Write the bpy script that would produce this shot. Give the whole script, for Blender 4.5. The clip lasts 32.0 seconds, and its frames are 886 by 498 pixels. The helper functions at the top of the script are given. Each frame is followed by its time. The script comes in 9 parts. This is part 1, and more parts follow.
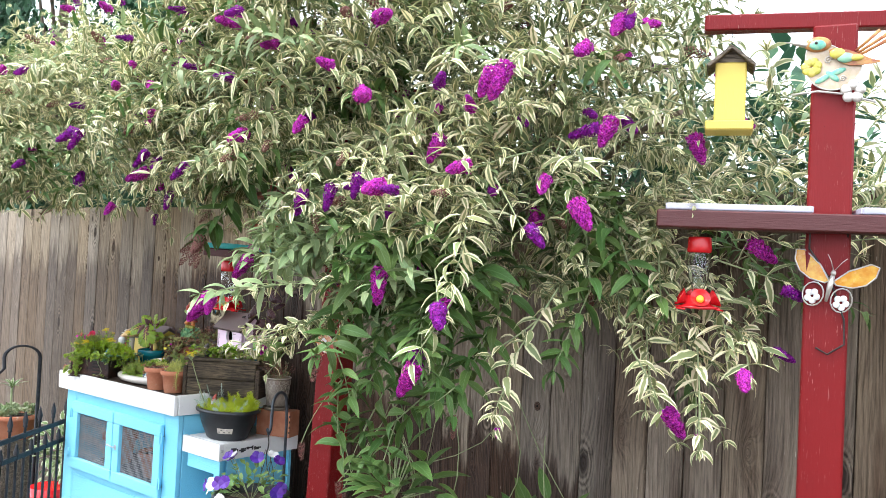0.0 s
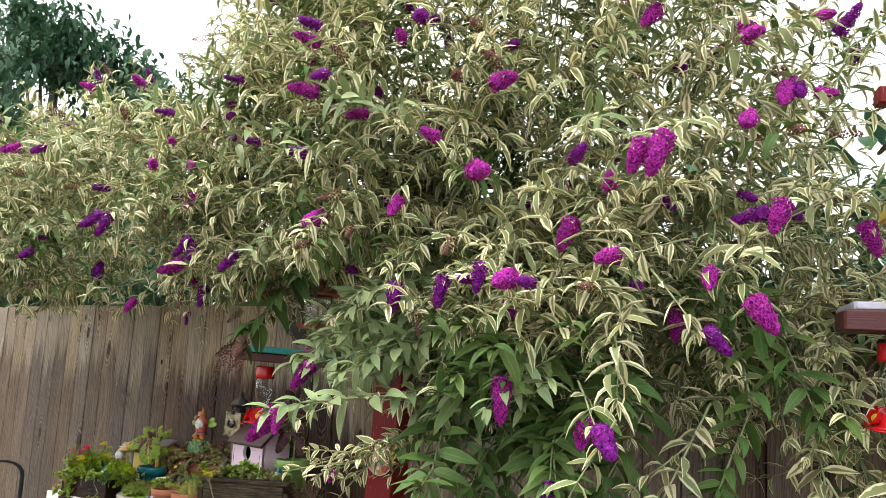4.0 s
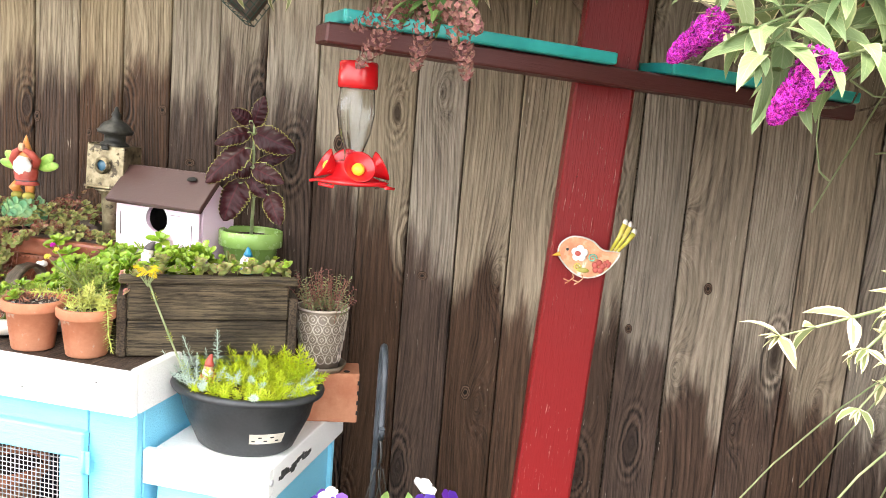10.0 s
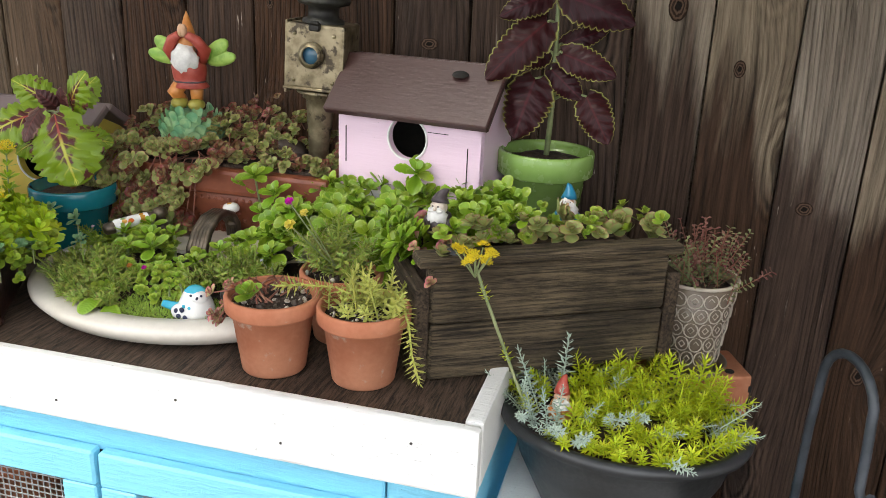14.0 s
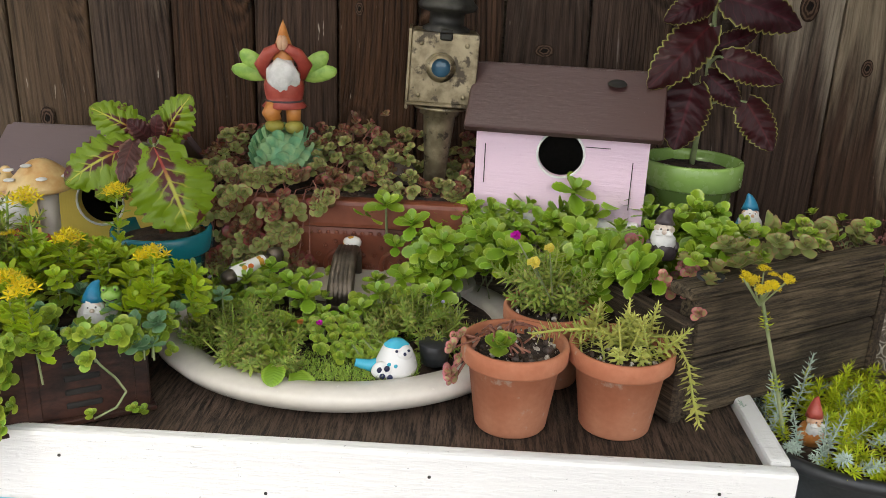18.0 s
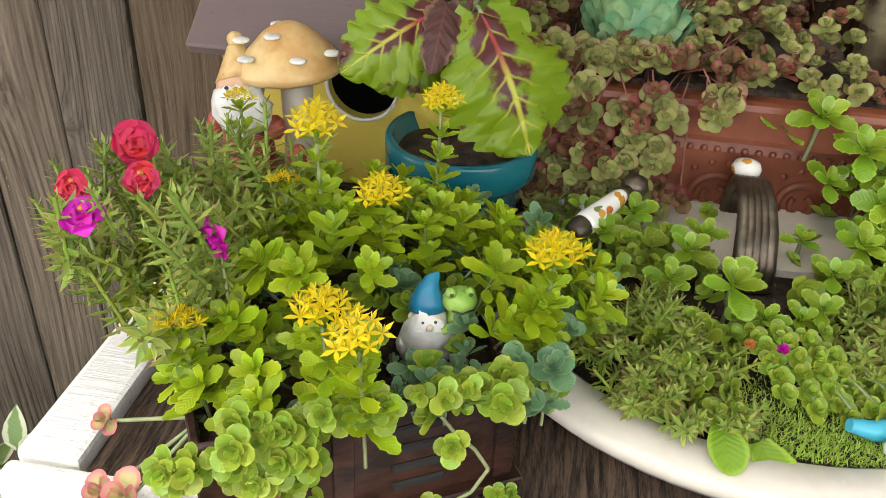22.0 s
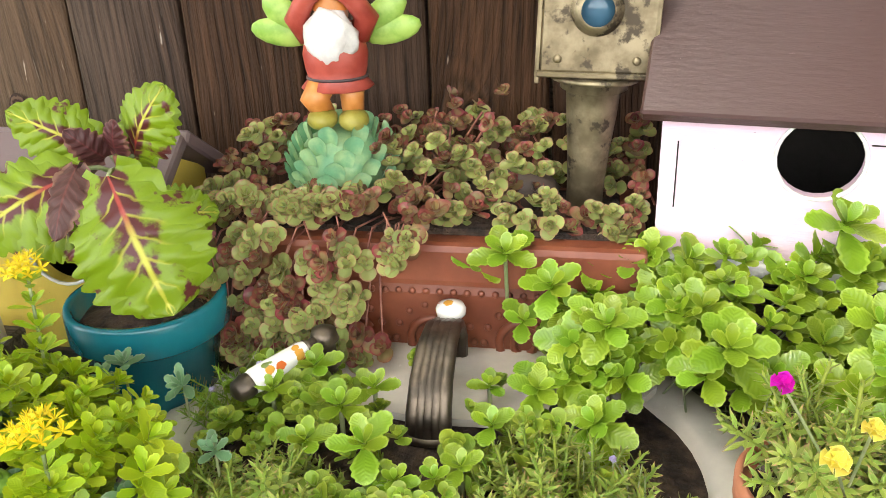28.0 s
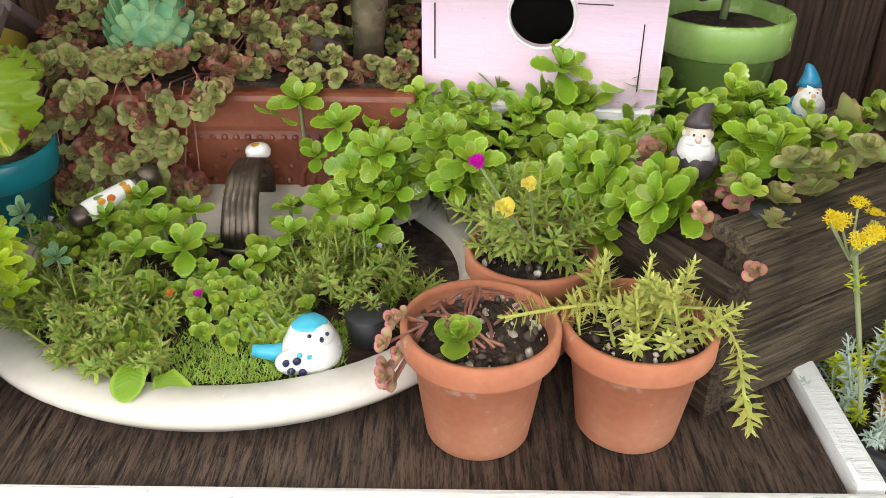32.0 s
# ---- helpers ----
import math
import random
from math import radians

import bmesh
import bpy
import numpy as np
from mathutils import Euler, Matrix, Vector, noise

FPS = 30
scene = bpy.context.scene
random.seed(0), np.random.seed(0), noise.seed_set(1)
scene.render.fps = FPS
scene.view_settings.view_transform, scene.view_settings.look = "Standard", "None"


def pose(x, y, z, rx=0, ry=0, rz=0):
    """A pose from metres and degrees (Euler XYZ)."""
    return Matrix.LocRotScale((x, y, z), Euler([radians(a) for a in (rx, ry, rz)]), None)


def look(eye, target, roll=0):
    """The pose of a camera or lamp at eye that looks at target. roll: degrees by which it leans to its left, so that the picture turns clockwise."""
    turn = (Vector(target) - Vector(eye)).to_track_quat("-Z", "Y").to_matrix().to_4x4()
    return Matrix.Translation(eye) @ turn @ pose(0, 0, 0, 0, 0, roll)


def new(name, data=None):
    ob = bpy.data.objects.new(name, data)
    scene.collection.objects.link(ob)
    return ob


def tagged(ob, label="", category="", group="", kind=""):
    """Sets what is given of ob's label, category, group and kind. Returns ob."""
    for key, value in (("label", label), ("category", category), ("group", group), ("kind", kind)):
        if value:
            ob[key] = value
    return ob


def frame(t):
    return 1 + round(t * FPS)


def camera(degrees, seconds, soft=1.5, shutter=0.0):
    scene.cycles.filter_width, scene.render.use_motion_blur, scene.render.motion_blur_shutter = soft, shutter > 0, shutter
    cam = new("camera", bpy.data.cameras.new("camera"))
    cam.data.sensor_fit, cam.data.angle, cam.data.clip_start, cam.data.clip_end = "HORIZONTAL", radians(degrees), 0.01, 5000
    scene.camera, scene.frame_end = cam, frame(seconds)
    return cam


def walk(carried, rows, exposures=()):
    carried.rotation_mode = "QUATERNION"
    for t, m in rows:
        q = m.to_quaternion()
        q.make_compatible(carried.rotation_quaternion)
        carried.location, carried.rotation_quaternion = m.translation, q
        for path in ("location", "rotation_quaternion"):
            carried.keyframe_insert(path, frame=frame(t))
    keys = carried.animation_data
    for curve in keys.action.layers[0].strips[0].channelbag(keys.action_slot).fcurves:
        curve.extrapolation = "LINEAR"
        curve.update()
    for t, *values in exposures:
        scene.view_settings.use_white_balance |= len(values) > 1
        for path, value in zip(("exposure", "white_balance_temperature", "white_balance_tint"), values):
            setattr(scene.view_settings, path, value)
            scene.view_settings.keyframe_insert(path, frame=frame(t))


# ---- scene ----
cam = camera(55.3, 32.0, 0.45)
EXPOSURES = ((0, 0.86), (0.6, 0.53), (1, 0.08), (1.5, -0.52), (2.2, -1.10), (3, -1.00), (3.6, -0.22), (4.4, 0.62), (6.5, 1.32), (7.5, 1.6), (9, 1.86), (10.2, 1.92), (11.5, 1.14), (13, 0.66), (16, 0.84), (17.5, 0.52), (19, 0.32), (20.5, 0.52), (22, 0.92), (24, 1.44), (25.5, 1.8), (27.5, 1.7), (29, 1.39), (30.5, 1.24), (32, 1.04))
PATH = [
    (0, (-0.006, 0.046, 1.522), (-1.284, 1.584, 1.576), 2.8),
    (0.5, (-0.097, 0.022, 1.546), (-1.333, 1.588, 1.702), 2.1),
    (1, (-0.101, 0.006, 1.564), (-1.362, 1.537, 1.822), 1.7),
    (1.5, (-0.073, -0.028, 1.566), (-1.358, 1.464, 1.919), 1.7),
    (2, (-0.071, -0.043, 1.572), (-1.365, 1.42, 2.004), 1.8),
    (2.5, (-0.112, -0.039, 1.567), (-1.39, 1.423, 2.044), 2.1),
    (3, (-0.219, -0.005, 1.546), (-1.465, 1.493, 1.999), 2.3),
    (3.5, (-0.343, 0.062, 1.537), (-1.578, 1.587, 1.924), 2.7),
    (4, (-0.445, 0.105, 1.519), (-1.659, 1.665, 1.82), 3.2),
    (4.5, (-0.609, 0.143, 1.509), (-1.764, 1.762, 1.716), 3.8),
    (6.5, (-1.149, 0.465, 1.511), (-2.146, 2.197, 1.437), 3.0),
    (7, (-1.351, 0.435, 1.507), (-2.174, 2.256, 1.414), 2.7),
    (7.5, (-1.507, 0.45, 1.496), (-2.274, 2.29, 1.341), 3.0),
    (8, (-1.654, 0.527, 1.487), (-2.374, 2.385, 1.312), 3.2),
    (8.5, (-1.743, 0.584, 1.48), (-2.418, 2.454, 1.263), 3.8),
    (9, (-1.836, 0.636, 1.476), (-2.432, 2.529, 1.226), 4.0),
    (9.5, (-1.952, 0.667, 1.468), (-2.386, 2.601, 1.201), 4.4),
    (10, (-2.02, 0.68, 1.457), (-2.446, 2.61, 1.153), 4.7),
    (10.5, (-2.108, 0.724, 1.448), (-2.653, 2.616, 1.095), 4.6),
    (11, (-2.21, 0.8, 1.45), (-2.839, 2.655, 1.044), 4.6),
    (11.5, (-2.267, 0.845, 1.449), (-3.051, 2.632, 1.006), 4.0),
    (12, (-2.328, 0.92, 1.435), (-3.135, 2.682, 0.941), 3.9),
    (12.5, (-2.424, 1.012, 1.421), (-3.18, 2.786, 0.892), 3.5),
    (13, (-2.491, 1.06, 1.43), (-3.194, 2.838, 0.842), 3.0),
    (13.5, (-2.576, 1.126, 1.44), (-3.179, 2.92, 0.795), 2.6),
    (15.5, (-2.809, 1.193, 1.443), (-2.992, 3.072, 0.781), 2.3),
    (16, (-2.885, 1.14, 1.435), (-3.113, 3.032, 0.83), 1.9),
    (16.5, (-2.881, 1.063, 1.439), (-3.126, 2.963, 0.863), 1.4),
    (17, (-2.9, 1.029, 1.443), (-3.13, 2.919, 0.832), 1.5),
    (17.5, (-2.99, 1.128, 1.441), (-3.091, 3.019, 0.796), 2.2),
    (18, (-3.074, 1.202, 1.43), (-3.137, 3.092, 0.779), 2.3),
    (18.5, (-3.119, 1.28, 1.421), (-3.199, 3.152, 0.72), 2.7),
    (19, (-3.172, 1.392, 1.403), (-3.297, 3.227, 0.619), 2.8),
    (19.5, (-3.203, 1.439, 1.4), (-3.376, 3.247, 0.563), 3.1),
    (20, (-3.241, 1.471, 1.396), (-3.373, 3.261, 0.513), 3.3),
    (20.5, (-3.286, 1.52, 1.384), (-3.371, 3.286, 0.447), 3.2),
    (21, (-3.325, 1.552, 1.383), (-3.471, 3.278, 0.384), 2.9),
    (21.5, (-3.356, 1.567, 1.382), (-3.534, 3.261, 0.334), 3.1),
    (22, (-3.379, 1.568, 1.386), (-3.605, 3.239, 0.31), 3.1),
    (22.5, (-3.384, 1.582, 1.392), (-3.634, 3.234, 0.293), 2.0),
    (23, (-3.381, 1.592, 1.403), (-3.662, 3.253, 0.325), -0.2),
    (23.5, (-3.378, 1.608, 1.41), (-3.662, 3.281, 0.352), -1.2),
    (24, (-3.374, 1.62, 1.413), (-3.648, 3.29, 0.348), -2.0),
    (24.5, (-3.348, 1.641, 1.421), (-3.641, 3.283, 0.317), -3.2),
    (25, (-3.305, 1.662, 1.43), (-3.677, 3.347, 0.418), -3.9),
    (25.5, (-3.251, 1.672, 1.428), (-3.627, 3.421, 0.533), -3.7),
    (26, (-3.202, 1.674, 1.418), (-3.588, 3.457, 0.597), -3.5),
    (26.5, (-3.143, 1.675, 1.395), (-3.608, 3.47, 0.646), -4.4),
    (28.5, (-3.106, 1.64, 1.387), (-3.423, 3.423, 0.538), -2.2),
    (29, (-3.083, 1.649, 1.38), (-3.383, 3.409, 0.479), -3.2),
    (29.5, (-3.048, 1.662, 1.375), (-3.402, 3.397, 0.445), -2.6),
    (30, (-3.005, 1.646, 1.376), (-3.46, 3.365, 0.462), -2.7),
    (30.5, (-2.978, 1.607, 1.374), (-3.401, 3.324, 0.439), -2.6),
    (31, (-2.959, 1.574, 1.373), (-3.404, 3.273, 0.416), -2.7),
    (31.5, (-2.974, 1.515, 1.387), (-3.284, 3.239, 0.422), -1.0),
    (32, (-3.048, 1.496, 1.399), (-3.058, 3.225, 0.394), 0.4),
]
KELVIN = ((0, 5900), (1.5, 6150), (4, 6500), (7, 6700), (12, 6500), (17, 6550), (20, 6750), (24, 6850), (28, 6850), (32, 6600))


def between_keys(t, keys):
    for (a, p), (b, q) in zip(keys, keys[1:]):
        if a <= t <= b:
            return p + (q - p) * (t - a) / (b - a)
    return keys[-1][1]


walk(cam, [(t, look(eye, target, roll)) for t, eye, target, roll in PATH], exposures=[(t, stops, between_keys(t, KELVIN), 10) for t, stops in EXPOSURES])

# ---- world and sun ----
SUN_ELEV, SUN_ROT = 58.0, 222.0
world = bpy.data.worlds.new("sky")
scene.world = world
world.use_nodes = True
wn, wl = world.node_tree.nodes, world.node_tree.links
wn.clear()
w_out, w_bg = wn.new("ShaderNodeOutputWorld"), wn.new("ShaderNodeBackground")
w_sky = wn.new("ShaderNodeTexSky")
w_sky.sky_type, w_sky.sun_disc = "NISHITA", False
w_sky.sun_elevation, w_sky.sun_rotation = radians(SUN_ELEV), radians(SUN_ROT)
w_co, w_map = wn.new("ShaderNodeTexCoord"), wn.new("ShaderNodeMapping")
w_map.inputs["Scale"].default_value = (1.6, 1.6, 4.0)
w_noise, w_ramp = wn.new("ShaderNodeTexNoise"), wn.new("ShaderNodeValToRGB")
w_noise.inputs["Scale"].default_value, w_noise.inputs["Detail"].default_value = 1.7, 7.0
w_ramp.color_ramp.elements[0].position, w_ramp.color_ramp.elements[1].position = 0.26, 0.5
w_ramp.color_ramp.elements[0].color = (0.22, 0.22, 0.22, 1)
w_mix = wn.new("ShaderNodeMix")
w_mix.data_type = "RGBA"
w_mix.inputs[7].default_value = (18.2, 18.4, 18.9, 1)
wl.new(w_co.outputs["Generated"], w_map.inputs["Vector"])
wl.new(w_map.outputs["Vector"], w_noise.inputs["Vector"])
wl.new(w_noise.outputs["Fac"], w_ramp.inputs["Fac"])
wl.new(w_ramp.outputs["Color"], w_mix.inputs[0])
wl.new(w_sky.outputs["Color"], w_mix.inputs[6])
wl.new(w_mix.outputs[2], w_bg.inputs["Color"])
w_bg.inputs["Strength"].default_value = 0.108
wl.new(w_bg.outputs["Background"], w_out.inputs["Surface"])
sun = new("sun", bpy.data.lights.new("sun", "SUN"))
sun.data.energy, sun.data.angle, sun.data.color = 3.1, radians(18), (1.0, 0.93, 0.83)
sun.matrix_world = pose(0, 0, 6, 90 - SUN_ELEV, 0, 180 - SUN_ROT)

# ---- materials ----


class Nodes:
    """A short hand for a node material."""

    def __init__(self, name, rough=0.6, metal=0.0, spec=0.5):
        self.m = bpy.data.materials.new(name)
        self.m.use_nodes = True
        self.n, self.l = self.m.node_tree.nodes, self.m.node_tree.links
        self.b = self.n["Principled BSDF"]
        self.set(self.b, Roughness=rough, Metallic=metal)
        self.b.inputs["Specular IOR Level"].default_value = spec

    def set(self, node, **kw):
        for k, v in kw.items():
            node.inputs[k].default_value = v
        return node

    def add(self, kind, **kw):
        return self.set(self.n.new("ShaderNode" + kind), **kw)

    def put(self, node, socket, value):
        if isinstance(value, bpy.types.NodeSocket):
            self.l.new(value, node.inputs[socket])
        elif value is not None:
            node.inputs[socket].default_value = value

    def math(self, op, a, b=None, clamp=False):
        n = self.add("Math")
        n.operation, n.use_clamp = op, clamp
        self.put(n, 0, a)
        self.put(n, 1, b)
        return n.outputs[0]

    def mix(self, fac, a, b, blend="MIX"):
        n = self.add("Mix")
        n.data_type, n.blend_type = "RGBA", blend
        self.put(n, 0, fac)
        self.put(n, 6, a if isinstance(a, bpy.types.NodeSocket) else (*a, 1))
        self.put(n, 7, b if isinstance(b, bpy.types.NodeSocket) else (*b, 1))
        return n.outputs[2]

    def ramp(self, fac, lo, hi):
        n = self.add("MapRange")
        n.interpolation_type = "SMOOTHSTEP"
        self.put(n, 0, fac)
        self.put(n, 1, lo)
        self.put(n, 2, hi)
        return n.outputs[0]

    def coords(self, kind="Object", scale=(1, 1, 1), shift=None):
        c = self.add("TexCoord").outputs[kind]
        if shift is not None:
            s = self.add("VectorMath")
            self.l.new(c, s.inputs[0])
            self.l.new(shift, s.inputs[1])
            c = s.outputs[0]
        m = self.add("Mapping", Scale=scale)
        self.l.new(c, m.inputs[0])
        return m.outputs[0]

    def noise(self, vec, scale, detail=4.0, rough=0.55, warp=0.0):
        n = self.add("TexNoise", Scale=scale, Detail=detail, Roughness=rough, Distortion=warp)
        self.l.new(vec, n.inputs["Vector"])
        return n.outputs["Fac"]

    def bump(self, height, strength, dist=0.002):
        n = self.add("Bump", Strength=strength, Distance=dist)
        self.l.new(height, n.inputs["Height"])
        self.l.new(n.outputs[0], self.b.inputs["Normal"])

    def colour(self, c):
        self.l.new(c, self.b.inputs["Base Color"])

    def rnd(self, kind="object"):
        return self.add("ObjectInfo").outputs["Random"] if kind == "object" else self.add("NewGeometry").outputs["Random Per Island"]


def plain(name, a, b, scale=25, rough=0.6, bump=0.15, bscale=150, metal=0.0, stretch=(1, 1, 1), spec=0.5, dirt=None, lo=0.35, hi=0.65, dist=0.002):
    """Two colours in large soft patches, fine grain and relief."""
    k = Nodes(name, rough, metal, spec)
    v = k.coords("Object", stretch)
    big, fine = k.noise(v, scale), k.noise(v, bscale, 6)
    c = k.mix(k.ramp(big, lo, hi), a, b)
    c = k.mix(k.math("MULTIPLY", fine, 0.35), c, k.mix(1.0, c, (0.45, 0.45, 0.45), "MULTIPLY"))
    if dirt:
        spots = k.ramp(k.noise(v, dirt[1], 5, 0.6), dirt[2], dirt[2] + 0.08)
        c = k.mix(spots, c, dirt[0])
    k.colour(c)
    k.put(k.b, "Roughness", k.math("MULTIPLY_ADD", fine, 0.25))
    k.b.inputs["Roughness"].links[0].from_node.inputs[2].default_value = rough - 0.12
    k.bump(fine, bump, dist)
    return k.m


def leaf_mat(name, mid, edge, margin=0.78, blotch=0.35, rough=0.45, vein=None, tip=None, trans=0.25, vary=0.3, tipv=0.6, loose=0.0):
    """A leaf: u runs across, v along. The margin has its own colour."""
    k = Nodes(name, rough)
    uv = k.add("UVMap").outputs[0]
    sep = k.add("SeparateXYZ")
    k.l.new(uv, sep.inputs[0])
    u, v = sep.outputs[0], sep.outputs[1]
    off = k.math("MULTIPLY", k.math("ABSOLUTE", k.math("SUBTRACT", u, 0.5)), 2.0)
    w = k.coords("Object", (1, 1, 1))
    n = k.noise(w, 55, 3)
    reach = k.math("ADD", off, k.math("MULTIPLY", k.math("SUBTRACT", n, 0.5), blotch))
    if loose:
        reach = k.math("ADD", reach, k.math("MULTIPLY", k.math("SUBTRACT", k.math("FRACT", k.math("ADD", k.math("MULTIPLY", k.rnd("island"), 3.77), k.rnd())), 0.5), loose))
    fac = k.ramp(reach, margin - 0.1, margin + 0.1)
    c = k.mix(fac, mid, edge)
    if tip:
        c = k.mix(k.ramp(k.math("ADD", v, k.math("MULTIPLY", k.math("SUBTRACT", n, 0.5), 0.5)), tipv, 1.0), c, tip)
    if vein:
        ribs = k.math("ABSOLUTE", k.math("SINE", k.math("ADD", k.math("MULTIPLY", v, 26.0), k.math("MULTIPLY", off, -7.0))))
        rib = k.math("MAXIMUM", k.math("SUBTRACT", 1.0, k.ramp(off, 0.02, 0.1)), k.math("MULTIPLY", k.math("SUBTRACT", 1.0, k.ramp(ribs, 0.05, 0.3)), 0.55))
        c = k.mix(rib, c, vein)
    r = k.math("FRACT", k.math("ADD", k.rnd("island"), k.rnd()))
    hs = k.add("HueSaturation")
    k.put(hs, "Hue", k.math("ADD", 0.5, k.math("MULTIPLY", k.math("SUBTRACT", r, 0.5), vary * 0.08)))
    k.put(hs, "Value", k.math("ADD", 1.0 - vary / 2, k.math("MULTIPLY", k.math("FRACT", k.math("MULTIPLY", r, 7.31)), vary)))
    k.l.new(c, hs.inputs["Color"])
    k.colour(hs.outputs[0])
    ribs2 = k.math("SINE", k.math("ADD", k.math("MULTIPLY", v, 60.0), k.math("MULTIPLY", off, -14.0)))
    k.bump(ribs2, 0.12, 0.001)
    if trans:
        tr, ms = k.add("BsdfTranslucent"), k.add("MixShader", Fac=trans * 0.7)
        k.l.new(hs.outputs[0], tr.inputs["Color"])
        k.l.new(k.b.outputs[0], ms.inputs[1])
        k.l.new(tr.outputs[0], ms.inputs[2])
        k.l.new(ms.outputs[0], k.n["Material Output"].inputs["Surface"])
    return k.m


def fence_mat():
    """Weathered cedar with knots; dark and soaked below an uneven line; bush shade painted in at the right."""
    k = Nodes("weathered_cedar", 0.75, spec=0.16)
    r = k.rnd()
    cx = k.add("CombineXYZ")
    k.put(cx, 0, k.math("MULTIPLY", r, 13.0))
    k.put(cx, 2, k.math("MULTIPLY", r, 47.0))
    base = k.coords("Object", (1, 1, 1), cx.outputs[0])
    axes = k.add("SeparateXYZ")
    k.l.new(base, axes.inputs[0])
    kn = k.add("CombineXYZ")
    k.put(kn, 0, k.math("MULTIPLY", axes.outputs[0], 6.2))
    k.put(kn, 1, k.math("MULTIPLY", axes.outputs[2], 2.4))
    vor = k.add("TexVoronoi", Scale=1.0)
    vor.voronoi_dimensions = "2D"
    k.l.new(kn.outputs[0], vor.inputs["Vector"])
    cell = k.add("SeparateXYZ")
    k.l.new(vor.outputs["Color"], cell.inputs[0])
    big = k.ramp(cell.outputs[0], 0.35, 1.0)
    d = vor.outputs["Distance"]
    g = k.add("Mapping", Scale=(1, 1, 0.045))
    k.l.new(base, g.inputs[0])
    pull = k.math("DIVIDE", 0.012, k.math("ADD", d, 0.09))
    gv = k.add("VectorMath")
    comb = k.add("CombineXYZ")
    k.put(comb, 0, pull)
    k.l.new(g.outputs[0], gv.inputs[0])
    k.l.new(comb.outputs[0], gv.inputs[1])
    grain = k.noise(gv.outputs[0], 120, 5, 0.65)
    fine = k.noise(gv.outputs[0], 430, 5, 0.72)
    warp = k.math("ADD", d, k.math("MULTIPLY", k.math("SUBTRACT", k.noise(base, 9, 3), 0.5), 0.16))
    rings = k.math("MULTIPLY", k.math("SINE", k.math("MULTIPLY", warp, 105.0)), k.math("SUBTRACT", 1.0, k.ramp(d, 0.1, 0.3)))
    wave = k.add("TexWave", Scale=19.0, Distortion=12.0, Detail=3.0)
    wave.bands_direction = "X"
    k.put(wave, "Detail Scale", 0.7)
    wm = k.add("Mapping", Scale=(1, 1, 0.16))
    k.l.new(base, wm.inputs[0])
    k.l.new(wm.outputs[0], wave.inputs["Vector"])
    figure = k.math("MULTIPLY", k.math("SUBTRACT", wave.outputs["Fac"], 0.5), 0.2)
    core = k.math("SUBTRACT", 1.0, k.ramp(k.math("SUBTRACT", warp, k.math("MULTIPLY", big, 0.1)), -0.025, 0.015))
    bend = k.add("Mapping", Scale=(1, 1, 0.22))
    k.l.new(base, bend.inputs[0])
    across = k.math("ADD", k.math("ADD", axes.outputs[0], k.math("MULTIPLY", pull, 0.35)), k.math("MULTIPLY", k.noise(bend.outputs[0], 5, 2, 0.5), 0.075))
    year = k.math("SINE", k.math("MULTIPLY", across, k.math("ADD", 620.0, k.math("MULTIPLY", r, 500.0))))
    late = k.math("MULTIPLY", k.ramp(year, 0.1, 0.95), k.ramp(k.noise(wm.outputs[0], 14, 3, 0.55), 0.3, 0.62))
    tone = k.math("ADD", k.math("ADD", k.math("ADD", k.math("SUBTRACT", k.ramp(grain, 0.08, 0.8), k.math("MULTIPLY", late, 0.24)), k.math("MULTIPLY", k.math("SUBTRACT", fine, 0.5), 1.1)), figure), k.math("MULTIPLY", k.math("MULTIPLY", rings, big), 0.5), True)
    dry = k.mix(tone, (0.115, 0.09, 0.064), (0.44, 0.368, 0.275))
    wet = k.mix(tone, (0.0045, 0.0028, 0.002), (0.09, 0.052, 0.034))
    pos = k.add("SeparateXYZ")
    k.l.new(k.add("NewGeometry").outputs["Position"], pos.inputs[0])
    line = k.add("MapRange")
    line.interpolation_type = "SMOOTHSTEP"
    for i, q in enumerate((pos.outputs[0], -2.78, -2.36, 1.5, 1.1)):
        k.put(line, i, q)
    slope = k.math("MULTIPLY", k.ramp(pos.outputs[0], -2.2, -1.2), -0.3)
    far = k.ramp(pos.outputs[0], -3.9, -3.45)
    wv = k.add("Mapping", Scale=(1, 1, 0.12))
    k.l.new(base, wv.inputs[0])
    jag = k.math("MULTIPLY", k.math("SUBTRACT", k.noise(wv.outputs[0], 26, 5, 0.6), 0.5), 0.5)
    edge = k.math("SUBTRACT", k.math("ADD", k.math("ADD", k.math("ADD", line.outputs[0], slope), jag), k.math("MULTIPLY", k.math("SUBTRACT", r, 0.5), 0.16)), pos.outputs[2])
    damp_and_shade = k.math("MULTIPLY", k.ramp(edge, -0.09, 0.07), k.math("ADD", 0.66, k.math("MULTIPLY", far, 0.34)))
    # boards darken past x -2.6; the bush's shade is painted in past -1.45
    right_dark_shade = k.math("MULTIPLY", k.math("ADD", k.math("MULTIPLY", k.ramp(pos.outputs[0], -2.6, -2.4), 0.54), k.math("MULTIPLY", k.ramp(pos.outputs[0], -1.45, -1.15), 0.75)), k.math("ADD", 0.35, k.math("MULTIPLY", k.ramp(k.noise(wv.outputs[0], 9, 4, 0.6), 0.35, 0.65), 0.45)))
    damp_and_shade = k.math("MAXIMUM", damp_and_shade, right_dark_shade)
    c = k.mix(damp_and_shade, dry, wet)
    c = k.mix(k.math("MULTIPLY", core, 0.85), c, (0.03, 0.018, 0.013))
